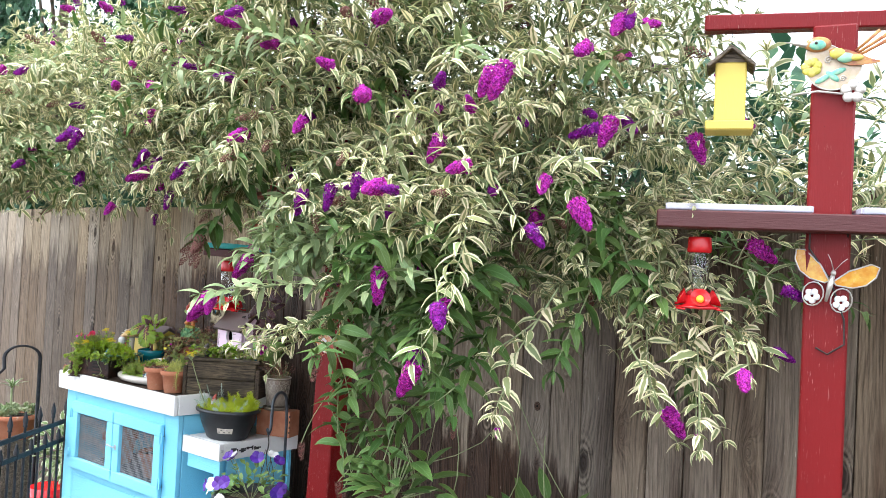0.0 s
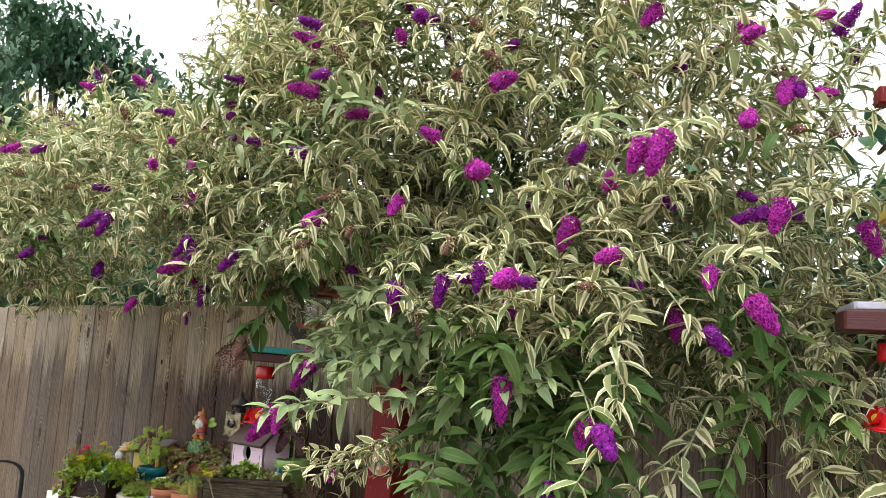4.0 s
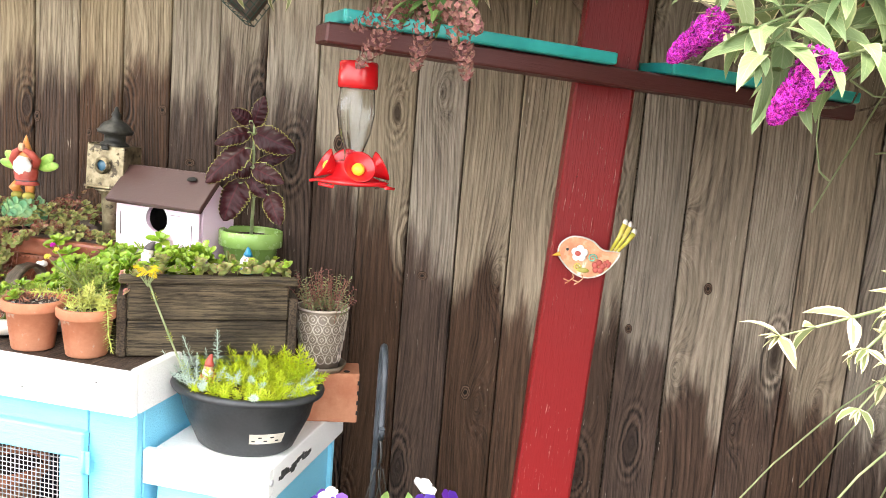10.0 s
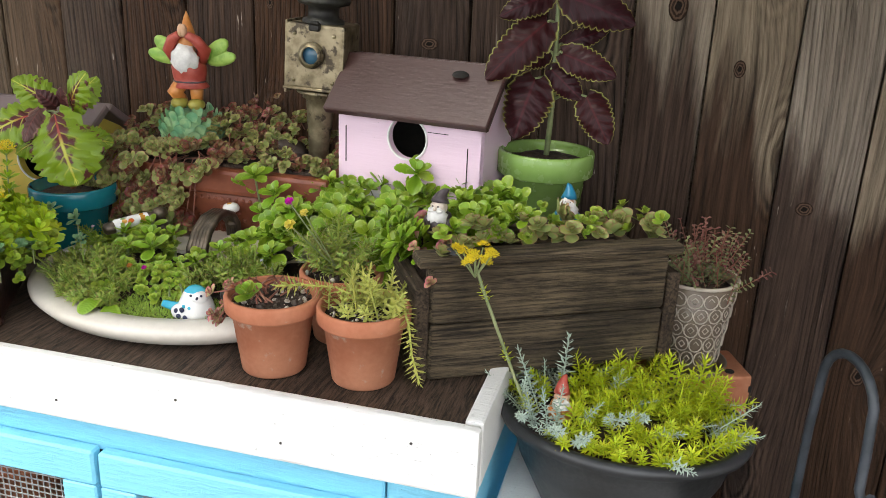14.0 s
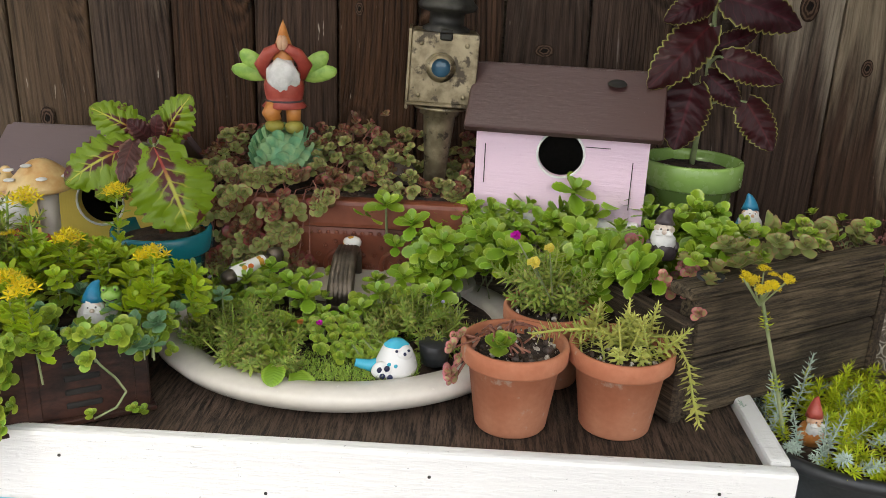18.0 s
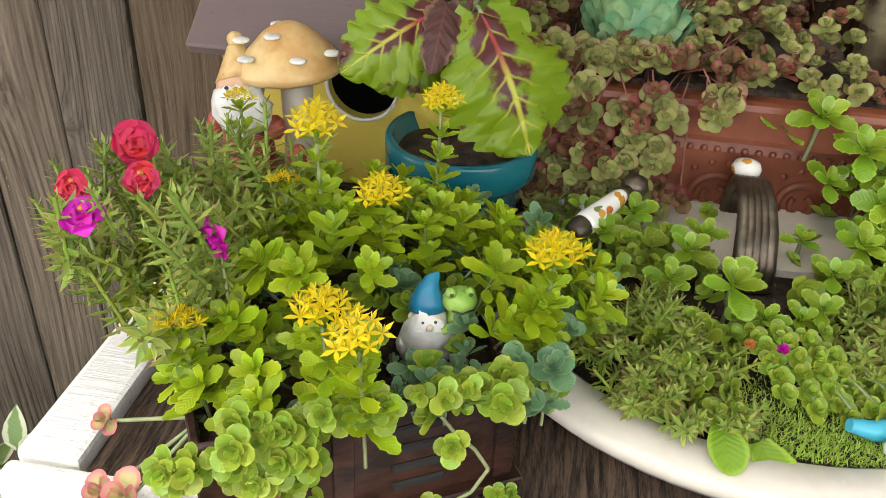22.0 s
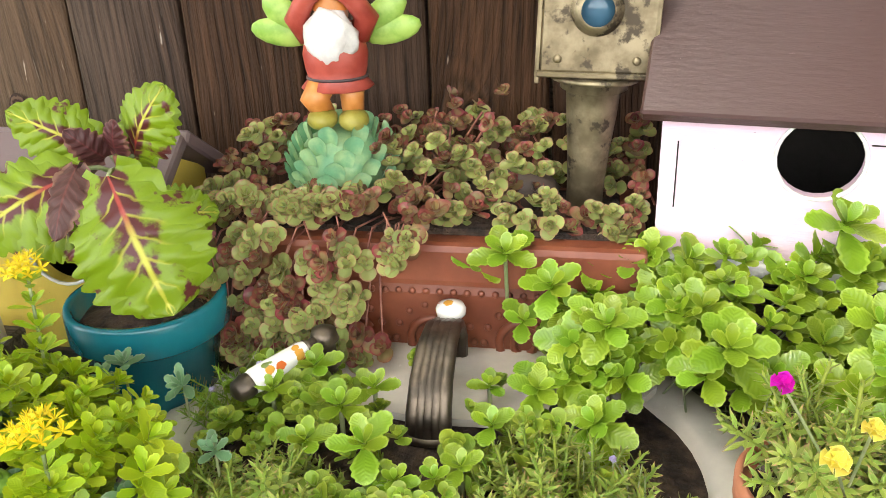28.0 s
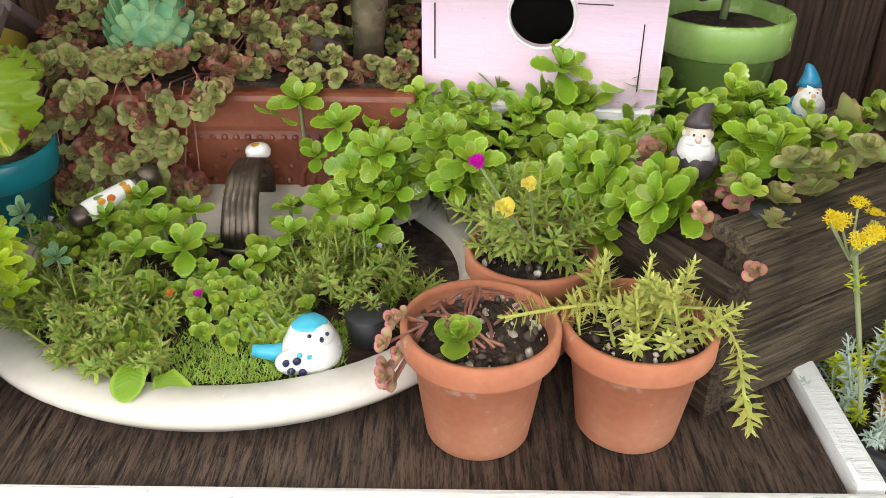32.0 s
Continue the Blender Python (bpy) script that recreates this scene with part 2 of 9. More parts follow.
    flake = k.math("MULTIPLY", k.ramp(k.noise(gv.outputs[0], 55, 6, 0.7), 0.64, 0.7), k.math("MULTIPLY", damp_and_shade, 0.4))
    c = k.mix(flake, c, (0.4, 0.36, 0.32))
    fleck = k.math("MULTIPLY", k.ramp(k.noise(wv.outputs[0], 170, 3, 0.6), 0.66, 0.7), k.ramp(k.noise(base, 7, 3), 0.5, 0.62))
    c = k.mix(k.math("MULTIPLY", fleck, 0.7), c, (0.52, 0.46, 0.38))
    hs = k.add("HueSaturation")
    k.put(hs, "Value", k.math("ADD", 0.8, k.math("MULTIPLY", k.math("FRACT", k.math("MULTIPLY", r, 9.7)), 0.4)))
    k.put(hs, "Saturation", k.math("ADD", 0.75, k.math("MULTIPLY", k.math("FRACT", k.math("MULTIPLY", r, 5.3)), 0.5)))
    k.l.new(c, hs.inputs["Color"])
    k.colour(hs.outputs[0])
    k.put(k.b, "Roughness", k.math("SUBTRACT", 0.85, k.math("MULTIPLY", damp_and_shade, 0.32)))
    k.bump(k.math("SUBTRACT", k.math("ADD", k.math("ADD", fine, grain), k.math("MULTIPLY", rings, 0.5)), k.math("MULTIPLY", late, 0.5)), 0.9, 0.003)
    return k.m


def wood_mat(name, a, b, along=(1, 14, 14), rough=0.7, scale=9, bump=0.4, spec=0.35, stain=0.5):
    k = Nodes(name, rough, spec=spec)
    v = k.coords("Object", along)
    g, f, big = k.noise(v, scale, 5, 0.6, 0.6), k.noise(v, scale * 6, 4, 0.6), k.noise(k.coords("Object"), 9, 3)
    c = k.mix(k.ramp(k.math("ADD", g, k.math("MULTIPLY", k.math("SUBTRACT", f, 0.5), 0.5)), 0.3, 0.7), a, b)
    c = k.mix(k.math("MULTIPLY", k.ramp(big, 0.4, 0.65), stain), c, k.mix(1.0, c, (0.35, 0.34, 0.34), "MULTIPLY"))
    k.colour(c)
    k.bump(k.math("ADD", g, f), bump, 0.002)
    return k.m


def paint_mat(name, col, worn, along=(1, 1, 1), rough=0.5, amount=0.66, grain=0.35, cracks=0.0):
    """Brushed paint over wood, chipped in places to the wood below."""
    k = Nodes(name, rough)
    v, s = k.coords("Object"), k.coords("Object", along)
    g = k.noise(s, 30, 5, 0.6)
    big = k.noise(v, 6, 3)
    c = k.mix(k.math("MULTIPLY", big, 0.4), col, tuple(q * 0.8 for q in col))
    chip = k.math("MULTIPLY", k.ramp(k.noise(s, 24, 7, 0.68), amount, amount + 0.03), k.ramp(big, 0.42, 0.6))
    c = k.mix(chip, c, worn)
    speck = k.ramp(k.noise(v, 170, 2), 0.73, 0.77)
    c = k.mix(k.math("MULTIPLY", speck, 0.6), c, tuple(q * 0.35 for q in col))
    if cracks:
        hair = k.math("MULTIPLY", k.ramp(k.noise(k.coords("Object", (5, 60, 60)), 9, 6, 0.7), 0.63, 0.66), k.ramp(k.noise(k.coords("Object", (1, 5, 5)), 5, 3), 0.45, 0.6))
        c = k.mix(k.math("MULTIPLY", hair, cracks), c, tuple(q * 0.42 for q in col))
        ridge = k.noise(k.coords("Object", (3, 26, 26)), 9, 5, 0.65)
        drop = k.add("TexVoronoi", Scale=95.0)
        k.l.new(v, drop.inputs["Vector"])
        bead = k.math("MULTIPLY", k.math("SUBTRACT", 1.0, k.ramp(drop.outputs["Distance"], 0.05, 0.34)), k.ramp(k.noise(v, 26, 3), 0.5, 0.6))
        g = k.math("ADD", k.math("ADD", g, k.math("MULTIPLY", k.ramp(ridge, 0.4, 0.7), 0.9)), k.math("SUBTRACT", k.math("MULTIPLY", bead, 0.8), hair))
    k.colour(c)
    k.bump(k.math("SUBTRACT", g, chip), grain, 0.0015)
    return k.m


def knot_mat():
    """A knot: close dark rings round a nearly black, cracked heart."""
    k = Nodes("cedar_knot", 0.7, spec=0.15)
    v = k.coords("Object")
    sep = k.add("SeparateXYZ")
    k.l.new(v, sep.inputs[0])
    x, y = sep.outputs[0], sep.outputs[1]
    d = k.math("SQRT", k.math("ADD", k.math("MULTIPLY", x, x), k.math("MULTIPLY", y, y)))
    d = k.math("ADD", d, k.math("MULTIPLY", k.math("SUBTRACT", k.noise(v, 2.2, 4), 0.5), 0.5))
    rings = k.ramp(k.math("SINE", k.math("MULTIPLY", d, 19.0)), -0.6, 0.8)
    c = k.mix(rings, (0.03, 0.017, 0.011), (0.11, 0.07, 0.048))
    c = k.mix(k.ramp(d, 0.25, 0.42), (0.008, 0.005, 0.004), c)
    c = k.mix(k.ramp(d, 0.8, 0.95), c, (0.03, 0.018, 0.012))
    k.colour(c)
    k.bump(rings, 0.5, 0.002)
    return k.m


CEDAR = fence_mat()
KNOT = knot_mat()
RED_PAINT = paint_mat("red_paint_on_wood", (0.175, 0.008, 0.009), (0.4, 0.2, 0.16), (14, 14, 1), 0.42, 0.61, 0.8)
RED_PAINT.node_tree.nodes["Principled BSDF"].inputs["Specular IOR Level"].default_value = 0.22
DARK_RED = paint_mat("dark_red_paint", (0.07, 0.013, 0.012), (0.2, 0.09, 0.07), (1, 14, 14), 0.5, 0.68, 0.5)
WHITE_PAINT = paint_mat("white_paint", (0.82, 0.82, 0.8), (0.3, 0.26, 0.22), (1, 10, 10), 0.5, 0.7, 0.35, cracks=0.8)
BLUE_PAINT = paint_mat("sky_blue_paint", (0.22, 0.62, 0.82), (0.5, 0.66, 0.7), (1, 12, 12), 0.5, 0.7, 0.5, cracks=0.5)
PLY = wood_mat("dark_stained_plywood", (0.009, 0.007, 0.006), (0.135, 0.092, 0.066), (40, 3.0, 40), 0.6, 9, 0.5, 0.25)
OLD_WOOD = wood_mat("weathered_grey_brown_boards", (0.05, 0.04, 0.028), (0.2, 0.165, 0.12), (1.2, 14, 14), 0.8, 8, 0.7)
PLANTER_WOOD = wood_mat("stained_olive_brown_planks", (0.018, 0.013, 0.008), (0.165, 0.125, 0.075), (1.0, 24, 24), 0.75, 11, 1.0, 0.3, 0.9)
PLANTER_END = wood_mat("stained_olive_brown_end_boards", (0.02, 0.014, 0.009), (0.13, 0.092, 0.06), (24, 1.0, 24), 0.75, 11, 1.0, 0.3, 0.9)
BRANCH = wood_mat("bark", (0.12, 0.085, 0.06), (0.3, 0.24, 0.18), (10, 10, 2), 0.85, 6, 0.8)
STEM = plain("green_stem", (0.2, 0.26, 0.11), (0.32, 0.36, 0.18), 40, 0.55)
RED_STEM = plain("red_brown_stem", (0.2, 0.06, 0.045), (0.32, 0.14, 0.09), 60, 0.5)
TERRA = plain("terracotta", (0.45, 0.155, 0.075), (0.55, 0.235, 0.13), 14, 0.75, 0.2, 190, dirt=((0.5, 0.36, 0.28), 30, 0.62))
TERRA_DARK = plain("red_glazed_terracotta", (0.19, 0.05, 0.024), (0.25, 0.075, 0.037), 20, 0.42, 0.2, 150)
BRICK = plain("brick_clay", (0.38, 0.14, 0.07), (0.46, 0.2, 0.11), 22, 0.8, 0.4, 160)
CREAM = plain("cream_enamel", (0.68, 0.63, 0.54), (0.76, 0.71, 0.63), 8, 0.22, 0.03, 90, dirt=((0.5, 0.44, 0.35), 60, 0.7))
BLACK_PLASTIC = plain("black_plastic", (0.018, 0.02, 0.022), (0.03, 0.033, 0.036), 14, 0.42, 0.08, 200, dirt=((0.1, 0.095, 0.085), 35, 0.68))
TEAL_GLAZE = plain("teal_glaze", (0.008, 0.15, 0.19), (0.012, 0.2, 0.24), 12, 0.22, 0.04, 60)
GREEN_GLAZE = plain("leaf_green_glaze", (0.24, 0.4, 0.1), (0.3, 0.48, 0.14), 12, 0.25, 0.04, 60)
TEAL_PLASTIC = plain("teal_plastic", (0.01, 0.3, 0.28), (0.03, 0.4, 0.37), 14, 0.35, 0.1, 60, dirt=((0.6, 0.66, 0.62), 34, 0.66))
LAV_PLASTIC = plain("pale_lavender_plastic", (0.42, 0.42, 0.52), (0.55, 0.54, 0.63), 14, 0.4, 0.1, 60, dirt=((0.25, 0.2, 0.2), 34, 0.66))
SOIL = plain("potting_soil", (0.016, 0.01, 0.007), (0.075, 0.045, 0.03), 60, 0.95, 1.0, 130, dist=0.006)
PERLITE = plain("perlite", (0.36, 0.31, 0.25), (0.6, 0.56, 0.5), 400, 0.9)
PINK_PAINT = paint_mat("pale_pink_paint", (0.8, 0.6, 0.72), (0.8, 0.76, 0.76), (1, 8, 8), 0.55, 0.7, 0.6)
MAUVE = paint_mat("mauve_brown_roof_paint", (0.06, 0.028, 0.026), (0.34, 0.26, 0.25), (2, 9, 9), 0.34, 0.68, 0.25)
MAUVE_GREY = paint_mat("grey_mauve_roof_paint", (0.16, 0.115, 0.115), (0.06, 0.045, 0.045), (2, 9, 9), 0.6, 0.74, 0.25)
YELLOW_PAINT = paint_mat("yellow_paint", (0.72, 0.56, 0.1), (0.5, 0.4, 0.2), (9, 9, 1.5), 0.5, 0.7, 0.4)
BRASS = plain("tarnished_brass", (0.2, 0.165, 0.1), (0.42, 0.36, 0.235), 38, 0.42, 0.25, 120, 0.75, dirt=((0.085, 0.07, 0.05), 45, 0.54))
PEWTER = plain("dark_bronze", (0.09, 0.075, 0.06), (0.2, 0.16, 0.12), 40, 0.4, 0.15, 140, 0.85)
DARK_METAL = plain("blackened_metal", (0.03, 0.03, 0.028), (0.07, 0.068, 0.06), 40, 0.5, 0.15, 140, 0.6)
IRON = plain("black_iron", (0.012, 0.013, 0.016), (0.03, 0.03, 0.034), 40, 0.5, 0.1, 140, 0.3)
GALV = plain("galvanised_wire", (0.5, 0.51, 0.52), (0.62, 0.63, 0.64), 40, 0.4, 0.1, 140, 0.7)
RED_PLASTIC = plain("red_plastic", (0.55, 0.008, 0.012), (0.63, 0.015, 0.02), 10, 0.22, 0.02, 60)
RUST_RED = plain("faded_red_plastic", (0.4, 0.09, 0.06), (0.48, 0.14, 0.1), 20, 0.5, 0.1, 100)
YELLOW_PLASTIC = plain("yellow_plastic", (0.75, 0.5, 0.02), (0.8, 0.56, 0.04), 10, 0.35)


def porcelain_mat():
    """White glaze with small painted orange flowers and green leaves."""
    k = Nodes("painted_porcelain", 0.15)
    v = k.coords("Object")
    vor = k.add("TexVoronoi", Scale=85.0)
    k.l.new(v, vor.inputs["Vector"])
    n = k.noise(v, 240, 3)
    d = k.math("ADD", vor.outputs["Distance"], k.math("MULTIPLY", k.math("SUBTRACT", n, 0.5), 0.35))
    hue = k.add("SeparateXYZ")
    k.l.new(vor.outputs["Color"], hue.inputs[0])
    paint = k.mix(k.ramp(hue.outputs[0], 0.45, 0.5), (0.55, 0.13, 0.03), (0.16, 0.22, 0.05))
    paint = k.mix(k.ramp(hue.outputs[1], 0.7, 0.75), paint, (0.6, 0.3, 0.05))
    c = k.mix(k.math("SUBTRACT", 1.0, k.ramp(d, 0.3, 0.36)), (0.8, 0.79, 0.75), paint)
    k.colour(c)
    return k.m


PORCELAIN = porcelain_mat()
WHITE_GLAZE = plain("white_glaze", (0.78, 0.78, 0.76), (0.84, 0.84, 0.82), 10, 0.25, 0.03, 40)
BLUE_GLAZE = plain("turquoise_glaze", (0.06, 0.45, 0.62), (0.1, 0.55, 0.7), 30, 0.25, 0.03, 40)
BLACK_GLAZE = plain("blue_black_glaze", (0.01, 0.014, 0.05), (0.02, 0.03, 0.1), 30, 0.3)
STONE = plain("damp_brown_stone", (0.05, 0.036, 0.03), (0.1, 0.072, 0.058), 18, 0.6, 0.4, 90)
GROUND = plain("bark_mulch", (0.045, 0.03, 0.02), (0.11, 0.08, 0.055), 3, 0.95, 1.0, 30, dist=0.02)
TAUPE = plain("taupe_ceramic", (0.13, 0.1, 0.072), (0.18, 0.14, 0.1), 20, 0.4, 0.1, 90)
TAUPE_PALE = plain("pale_raised_ceramic", (0.45, 0.4, 0.33), (0.52, 0.46, 0.38), 20, 0.4, 0.1, 90)
BASKET = wood_mat("dark_brown_metal_box", (0.012, 0.007, 0.006), (0.075, 0.03, 0.02), (1, 2, 2), 0.42, 14, 0.4)
LABEL = plain("worn_paper_label", (0.5, 0.46, 0.38), (0.62, 0.58, 0.5), 40, 0.7)
# blue taken nearly to black: the shade inside the hutch, put into the colour
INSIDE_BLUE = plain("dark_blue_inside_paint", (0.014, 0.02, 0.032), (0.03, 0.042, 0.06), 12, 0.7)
INK = plain("black_ink", (0.02, 0.02, 0.022), (0.05, 0.05, 0.05), 80, 0.7)
# near black: painted shade of hollows, also used for cracks and a knot
DARK = plain("dark_inside", (0.01, 0.009, 0.008), (0.02, 0.018, 0.015), 20, 0.9)
G_RED = plain("red_painted_resin", (0.35, 0.05, 0.035), (0.45, 0.085, 0.06), 60, 0.4, 0.1, 160)
G_ORANGE = plain("orange_painted_resin", (0.55, 0.2, 0.04), (0.65, 0.28, 0.08), 60, 0.4, 0.1, 160)
G_SKIN = plain("peach_painted_resin", (0.62, 0.36, 0.22), (0.7, 0.44, 0.28), 60, 0.45, 0.1, 160)
G_WHITE = plain("white_painted_resin", (0.66, 0.65, 0.62), (0.82, 0.81, 0.78), 90, 0.5, 0.25, 140)
G_PALE = plain("pale_face_resin", (0.55, 0.45, 0.36), (0.72, 0.62, 0.52), 90, 0.5, 0.2, 140)
G_GREEN = plain("leaf_green_resin", (0.22, 0.42, 0.06), (0.38, 0.58, 0.12), 70, 0.4, 0.1, 160)
G_ARTI = plain("pale_green_resin", (0.17, 0.4, 0.22), (0.36, 0.55, 0.28), 60, 0.45, 0.1, 160)
G_OLIVE = plain("olive_resin", (0.3, 0.27, 0.04), (0.4, 0.36, 0.08), 60, 0.45, 0.1, 160)
G_BLUE = plain("blue_painted_resin", (0.012, 0.16, 0.3), (0.02, 0.24, 0.4), 60, 0.35, 0.1, 160)
G_TAN = plain("tan_mushroom_resin", (0.6, 0.33, 0.11), (0.74, 0.54, 0.25), 34, 0.45, 0.15, 120)
G_DARK = plain("dark_painted_resin", (0.04, 0.03, 0.035), (0.09, 0.07, 0.075), 60, 0.4)

BUD_LEAF = leaf_mat("variegated_leaf", (0.235, 0.27, 0.115), (0.8, 0.745, 0.47), 0.55, 0.9, 0.5, None, None, 0.32, 0.6, loose=0.75)
BUD_GREEN = leaf_mat("plain_green_leaf", (0.075, 0.14, 0.03), (0.13, 0.2, 0.05), 0.85, 0.3, 0.55, (0.125, 0.2, 0.075), None, 0.2, 0.5)
BUD_PALE = leaf_mat("grey_green_leaf", (0.225, 0.305, 0.135), (0.43, 0.47, 0.24), 0.88, 0.25, 0.5, (0.3, 0.37, 0.19), None, 0.2, 0.5)
TREE_LEAF = leaf_mat("dark_tree_leaf", (0.045, 0.11, 0.055), (0.08, 0.16, 0.085), 0.8, 0.3, 0.5, None, None, 0.3, 0.5)
PETAL = leaf_mat("magenta_petal", (0.2, 0.003, 0.15), (0.47, 0.04, 0.38), 0.5, 0.3, 0.7, None, (0.5, 0.05, 0.4), 0.15, 1.0, 0.35)
PETAL_VIOLET = leaf_mat("violet_petal", (0.15, 0.007, 0.18), (0.25, 0.025, 0.28), 0.65, 0.3, 0.7, None, None, 0.15, 1.0)
FADING = leaf_mat("fading_petal", (0.3, 0.05, 0.14), (0.36, 0.14, 0.14), 0.7, 0.6, 0.7, None, None, 0.15, 0.8)
DRIED = leaf_mat("dried_flower", (0.16, 0.07, 0.06), (0.26, 0.15, 0.12), 0.8, 0.4, 0.8, None, None, 0.1, 0.5)

for petal in (PETAL, PETAL_VIOLET, FADING, DRIED):
    petal.node_tree.nodes["Principled BSDF"].inputs["Specular IOR Level"].default_value = 0.12
for leafy in (BUD_LEAF, BUD_GREEN, BUD_PALE, TREE_LEAF):
    leafy.node_tree.nodes["Principled BSDF"].inputs["Specular IOR Level"].default_value = 0.3

# ---- building helpers ----


def part(name, bm, material, parent=None, label="", m=None, smooth=False):
    """Links a bmesh (or mesh) as one object, under parent if given."""
    if isinstance(bm, bmesh.types.BMesh):
        me = bpy.data.meshes.new(name)
        if smooth:
            for f in bm.faces:
                f.smooth = True
        bm.to_mesh(me)
        bm.free()
    else:
        me = bm
    mats = material if isinstance(material, (list, tuple)) else [material]
    if not me.materials:
        for q in mats:
            me.materials.append(q)
    ob = new(name, me)
    if parent is not None:
        ob.parent = parent
    if m is not None:
        ob.matrix_basis = m
    if label:
        tagged(ob, label)
    return ob


def thing(name, m, label, category, group="", kind=""):
    """An Empty at the base of a thing that holds its parts."""
    ob = new(name)
    ob.empty_display_size = 0.05
    ob.matrix_basis = m
    return tagged(ob, label, category, group, kind)


def box(size, at=(0, 0, 0), bevel=0.0, m=None, bm=None, mi=0, seg=1):
    """A bevelled box in a bmesh; at is its centre."""
    b = bmesh.new()
    bmesh.ops.create_cube(b, size=1.0)
    bmesh.ops.scale(b, vec=size, verts=b.verts)
    if bevel:
        bmesh.ops.bevel(b, geom=b.edges[:], offset=bevel, segments=seg, affect="EDGES", profile=0.6)
    bmesh.ops.translate(b, vec=at, verts=b.verts)
    if m is not None:
        bmesh.ops.transform(b, matrix=m, verts=b.verts)
    for f in b.faces:
        f.material_index = mi
    return b if bm is None else join(bm, b)


def join(bm, other):
    me = bpy.data.meshes.new("join")
    other.to_mesh(me)
    other.free()
    bm.from_mesh(me)
    bpy.data.meshes.remove(me)
    return bm


def lathe(profile, seg=32, sx=1.0, sy=1.0, bm=None, m=None, mi=0, smooth=True):
    """Turns (radius, z) pairs round z. A radius of 0 closes the end."""
    b = bmesh.new()
    rings = []
    for r, z in profile:
        if r < 1e-6:
            rings.append([b.verts.new((0, 0, z))])
        else:
            rings.append([b.verts.new((r * sx * math.cos(2 * math.pi * i / seg), r * sy * math.sin(2 * math.pi * i / seg), z)) for i in range(seg)])
    for p, q in zip(rings, rings[1:]):
        for i in range(seg):
            j = (i + 1) % seg
            vs = [p[i % len(p)], p[j % len(p)], q[j % len(q)], q[i % len(q)]]
            vs = list(dict.fromkeys(vs))
            if len(vs) > 2:
                f = b.faces.new(vs)
                f.smooth, f.material_index = smooth, mi
    bmesh.ops.recalc_face_normals(b, faces=b.faces)
    if m is not None:
        bmesh.ops.transform(b, matrix=m, verts=b.verts)
    return b if bm is None else join(bm, b)


def tube(points, radius, seg=8, bm=None, mi=0, caps=True):
    """A round bar along points; radius a number or one for each point."""
    b = bmesh.new()
    ps = [Vector(p) for p in points]
    rs = radius if isinstance(radius, (list, tuple)) else [radius] * len(ps)
    up, rings = None, []
    for i, p in enumerate(ps):
        d = (ps[min(i + 1, len(ps) - 1)] - ps[max(i - 1, 0)]).normalized()
        if up is None:
            up = Vector((0, 0, 1)) if abs(d.z) < 0.9 else Vector((1, 0, 0))
        a = d.cross(up).normalized()
        up = a.cross(d).normalized()
        rings.append([b.verts.new(p + rs[i] * (math.cos(2 * math.pi * k / seg) * a + math.sin(2 * math.pi * k / seg) * up)) for k in range(seg)])
    for p, q in zip(rings, rings[1:]):
        for k in range(seg):
            f = b.faces.new((p[k], p[(k + 1) % seg], q[(k + 1) % seg], q[k]))
            f.smooth, f.material_index = True, mi
    if caps:
        for ring in (rings[0][::-1], rings[-1]):
            b.faces.new(ring).material_index = mi
    bmesh.ops.recalc_face_normals(b, faces=b.faces)
    return b if bm is None else join(bm, b)


def ball(r, at, scale=(1, 1, 1), bm=None, mi=0, seg=16, rough=0.0):
    b = bmesh.new()
    bmesh.ops.create_uvsphere(b, u_segments=seg, v_segments=max(6, seg // 2), radius=r)
    if rough:
        for v in b.verts:
            v.co *= 1 + rough * noise.noise(v.co * (2.5 / r))
    bmesh.ops.scale(b, vec=scale, verts=b.verts)
    bmesh.ops.translate(b, vec=at, verts=b.verts)
    for f in b.faces:
        f.smooth, f.material_index = True, mi
    return b if bm is None else join(bm, b)


def prism(outline, depth, bm=None, mi=0, m=None):
    """An outline in x, z pushed back along y by depth."""
    b = bmesh.new()
    front = [b.verts.new((x, 0, z)) for x, z in outline]
    back = [b.verts.new((x, depth, z)) for x, z in outline]
    b.faces.new(front)
    b.faces.new(back[::-1])
    n = len(outline)
    for i in range(n):
        b.faces.new((front[(i + 1) % n], front[i], back[i], back[(i + 1) % n]))
    bmesh.ops.recalc_face_normals(b, faces=b.faces)
    for f in b.faces:
        f.material_index = mi
    if m is not None:
        bmesh.ops.transform(b, matrix=m, verts=b.verts)
    return b if bm is None else join(bm, b)


rng = np.random.default_rng(7)


def curve_points(a, b, sag, n=8, side=(0, 0, 0)):
    """Points from a to b, lifted in the middle by sag."""
    a, b, side = Vector(a), Vector(b), Vector(side)
    return [a.lerp(b, i / n) + (Vector((0, 0, sag)) + side) * math.sin(math.pi * i / n) for i in range(n + 1)]


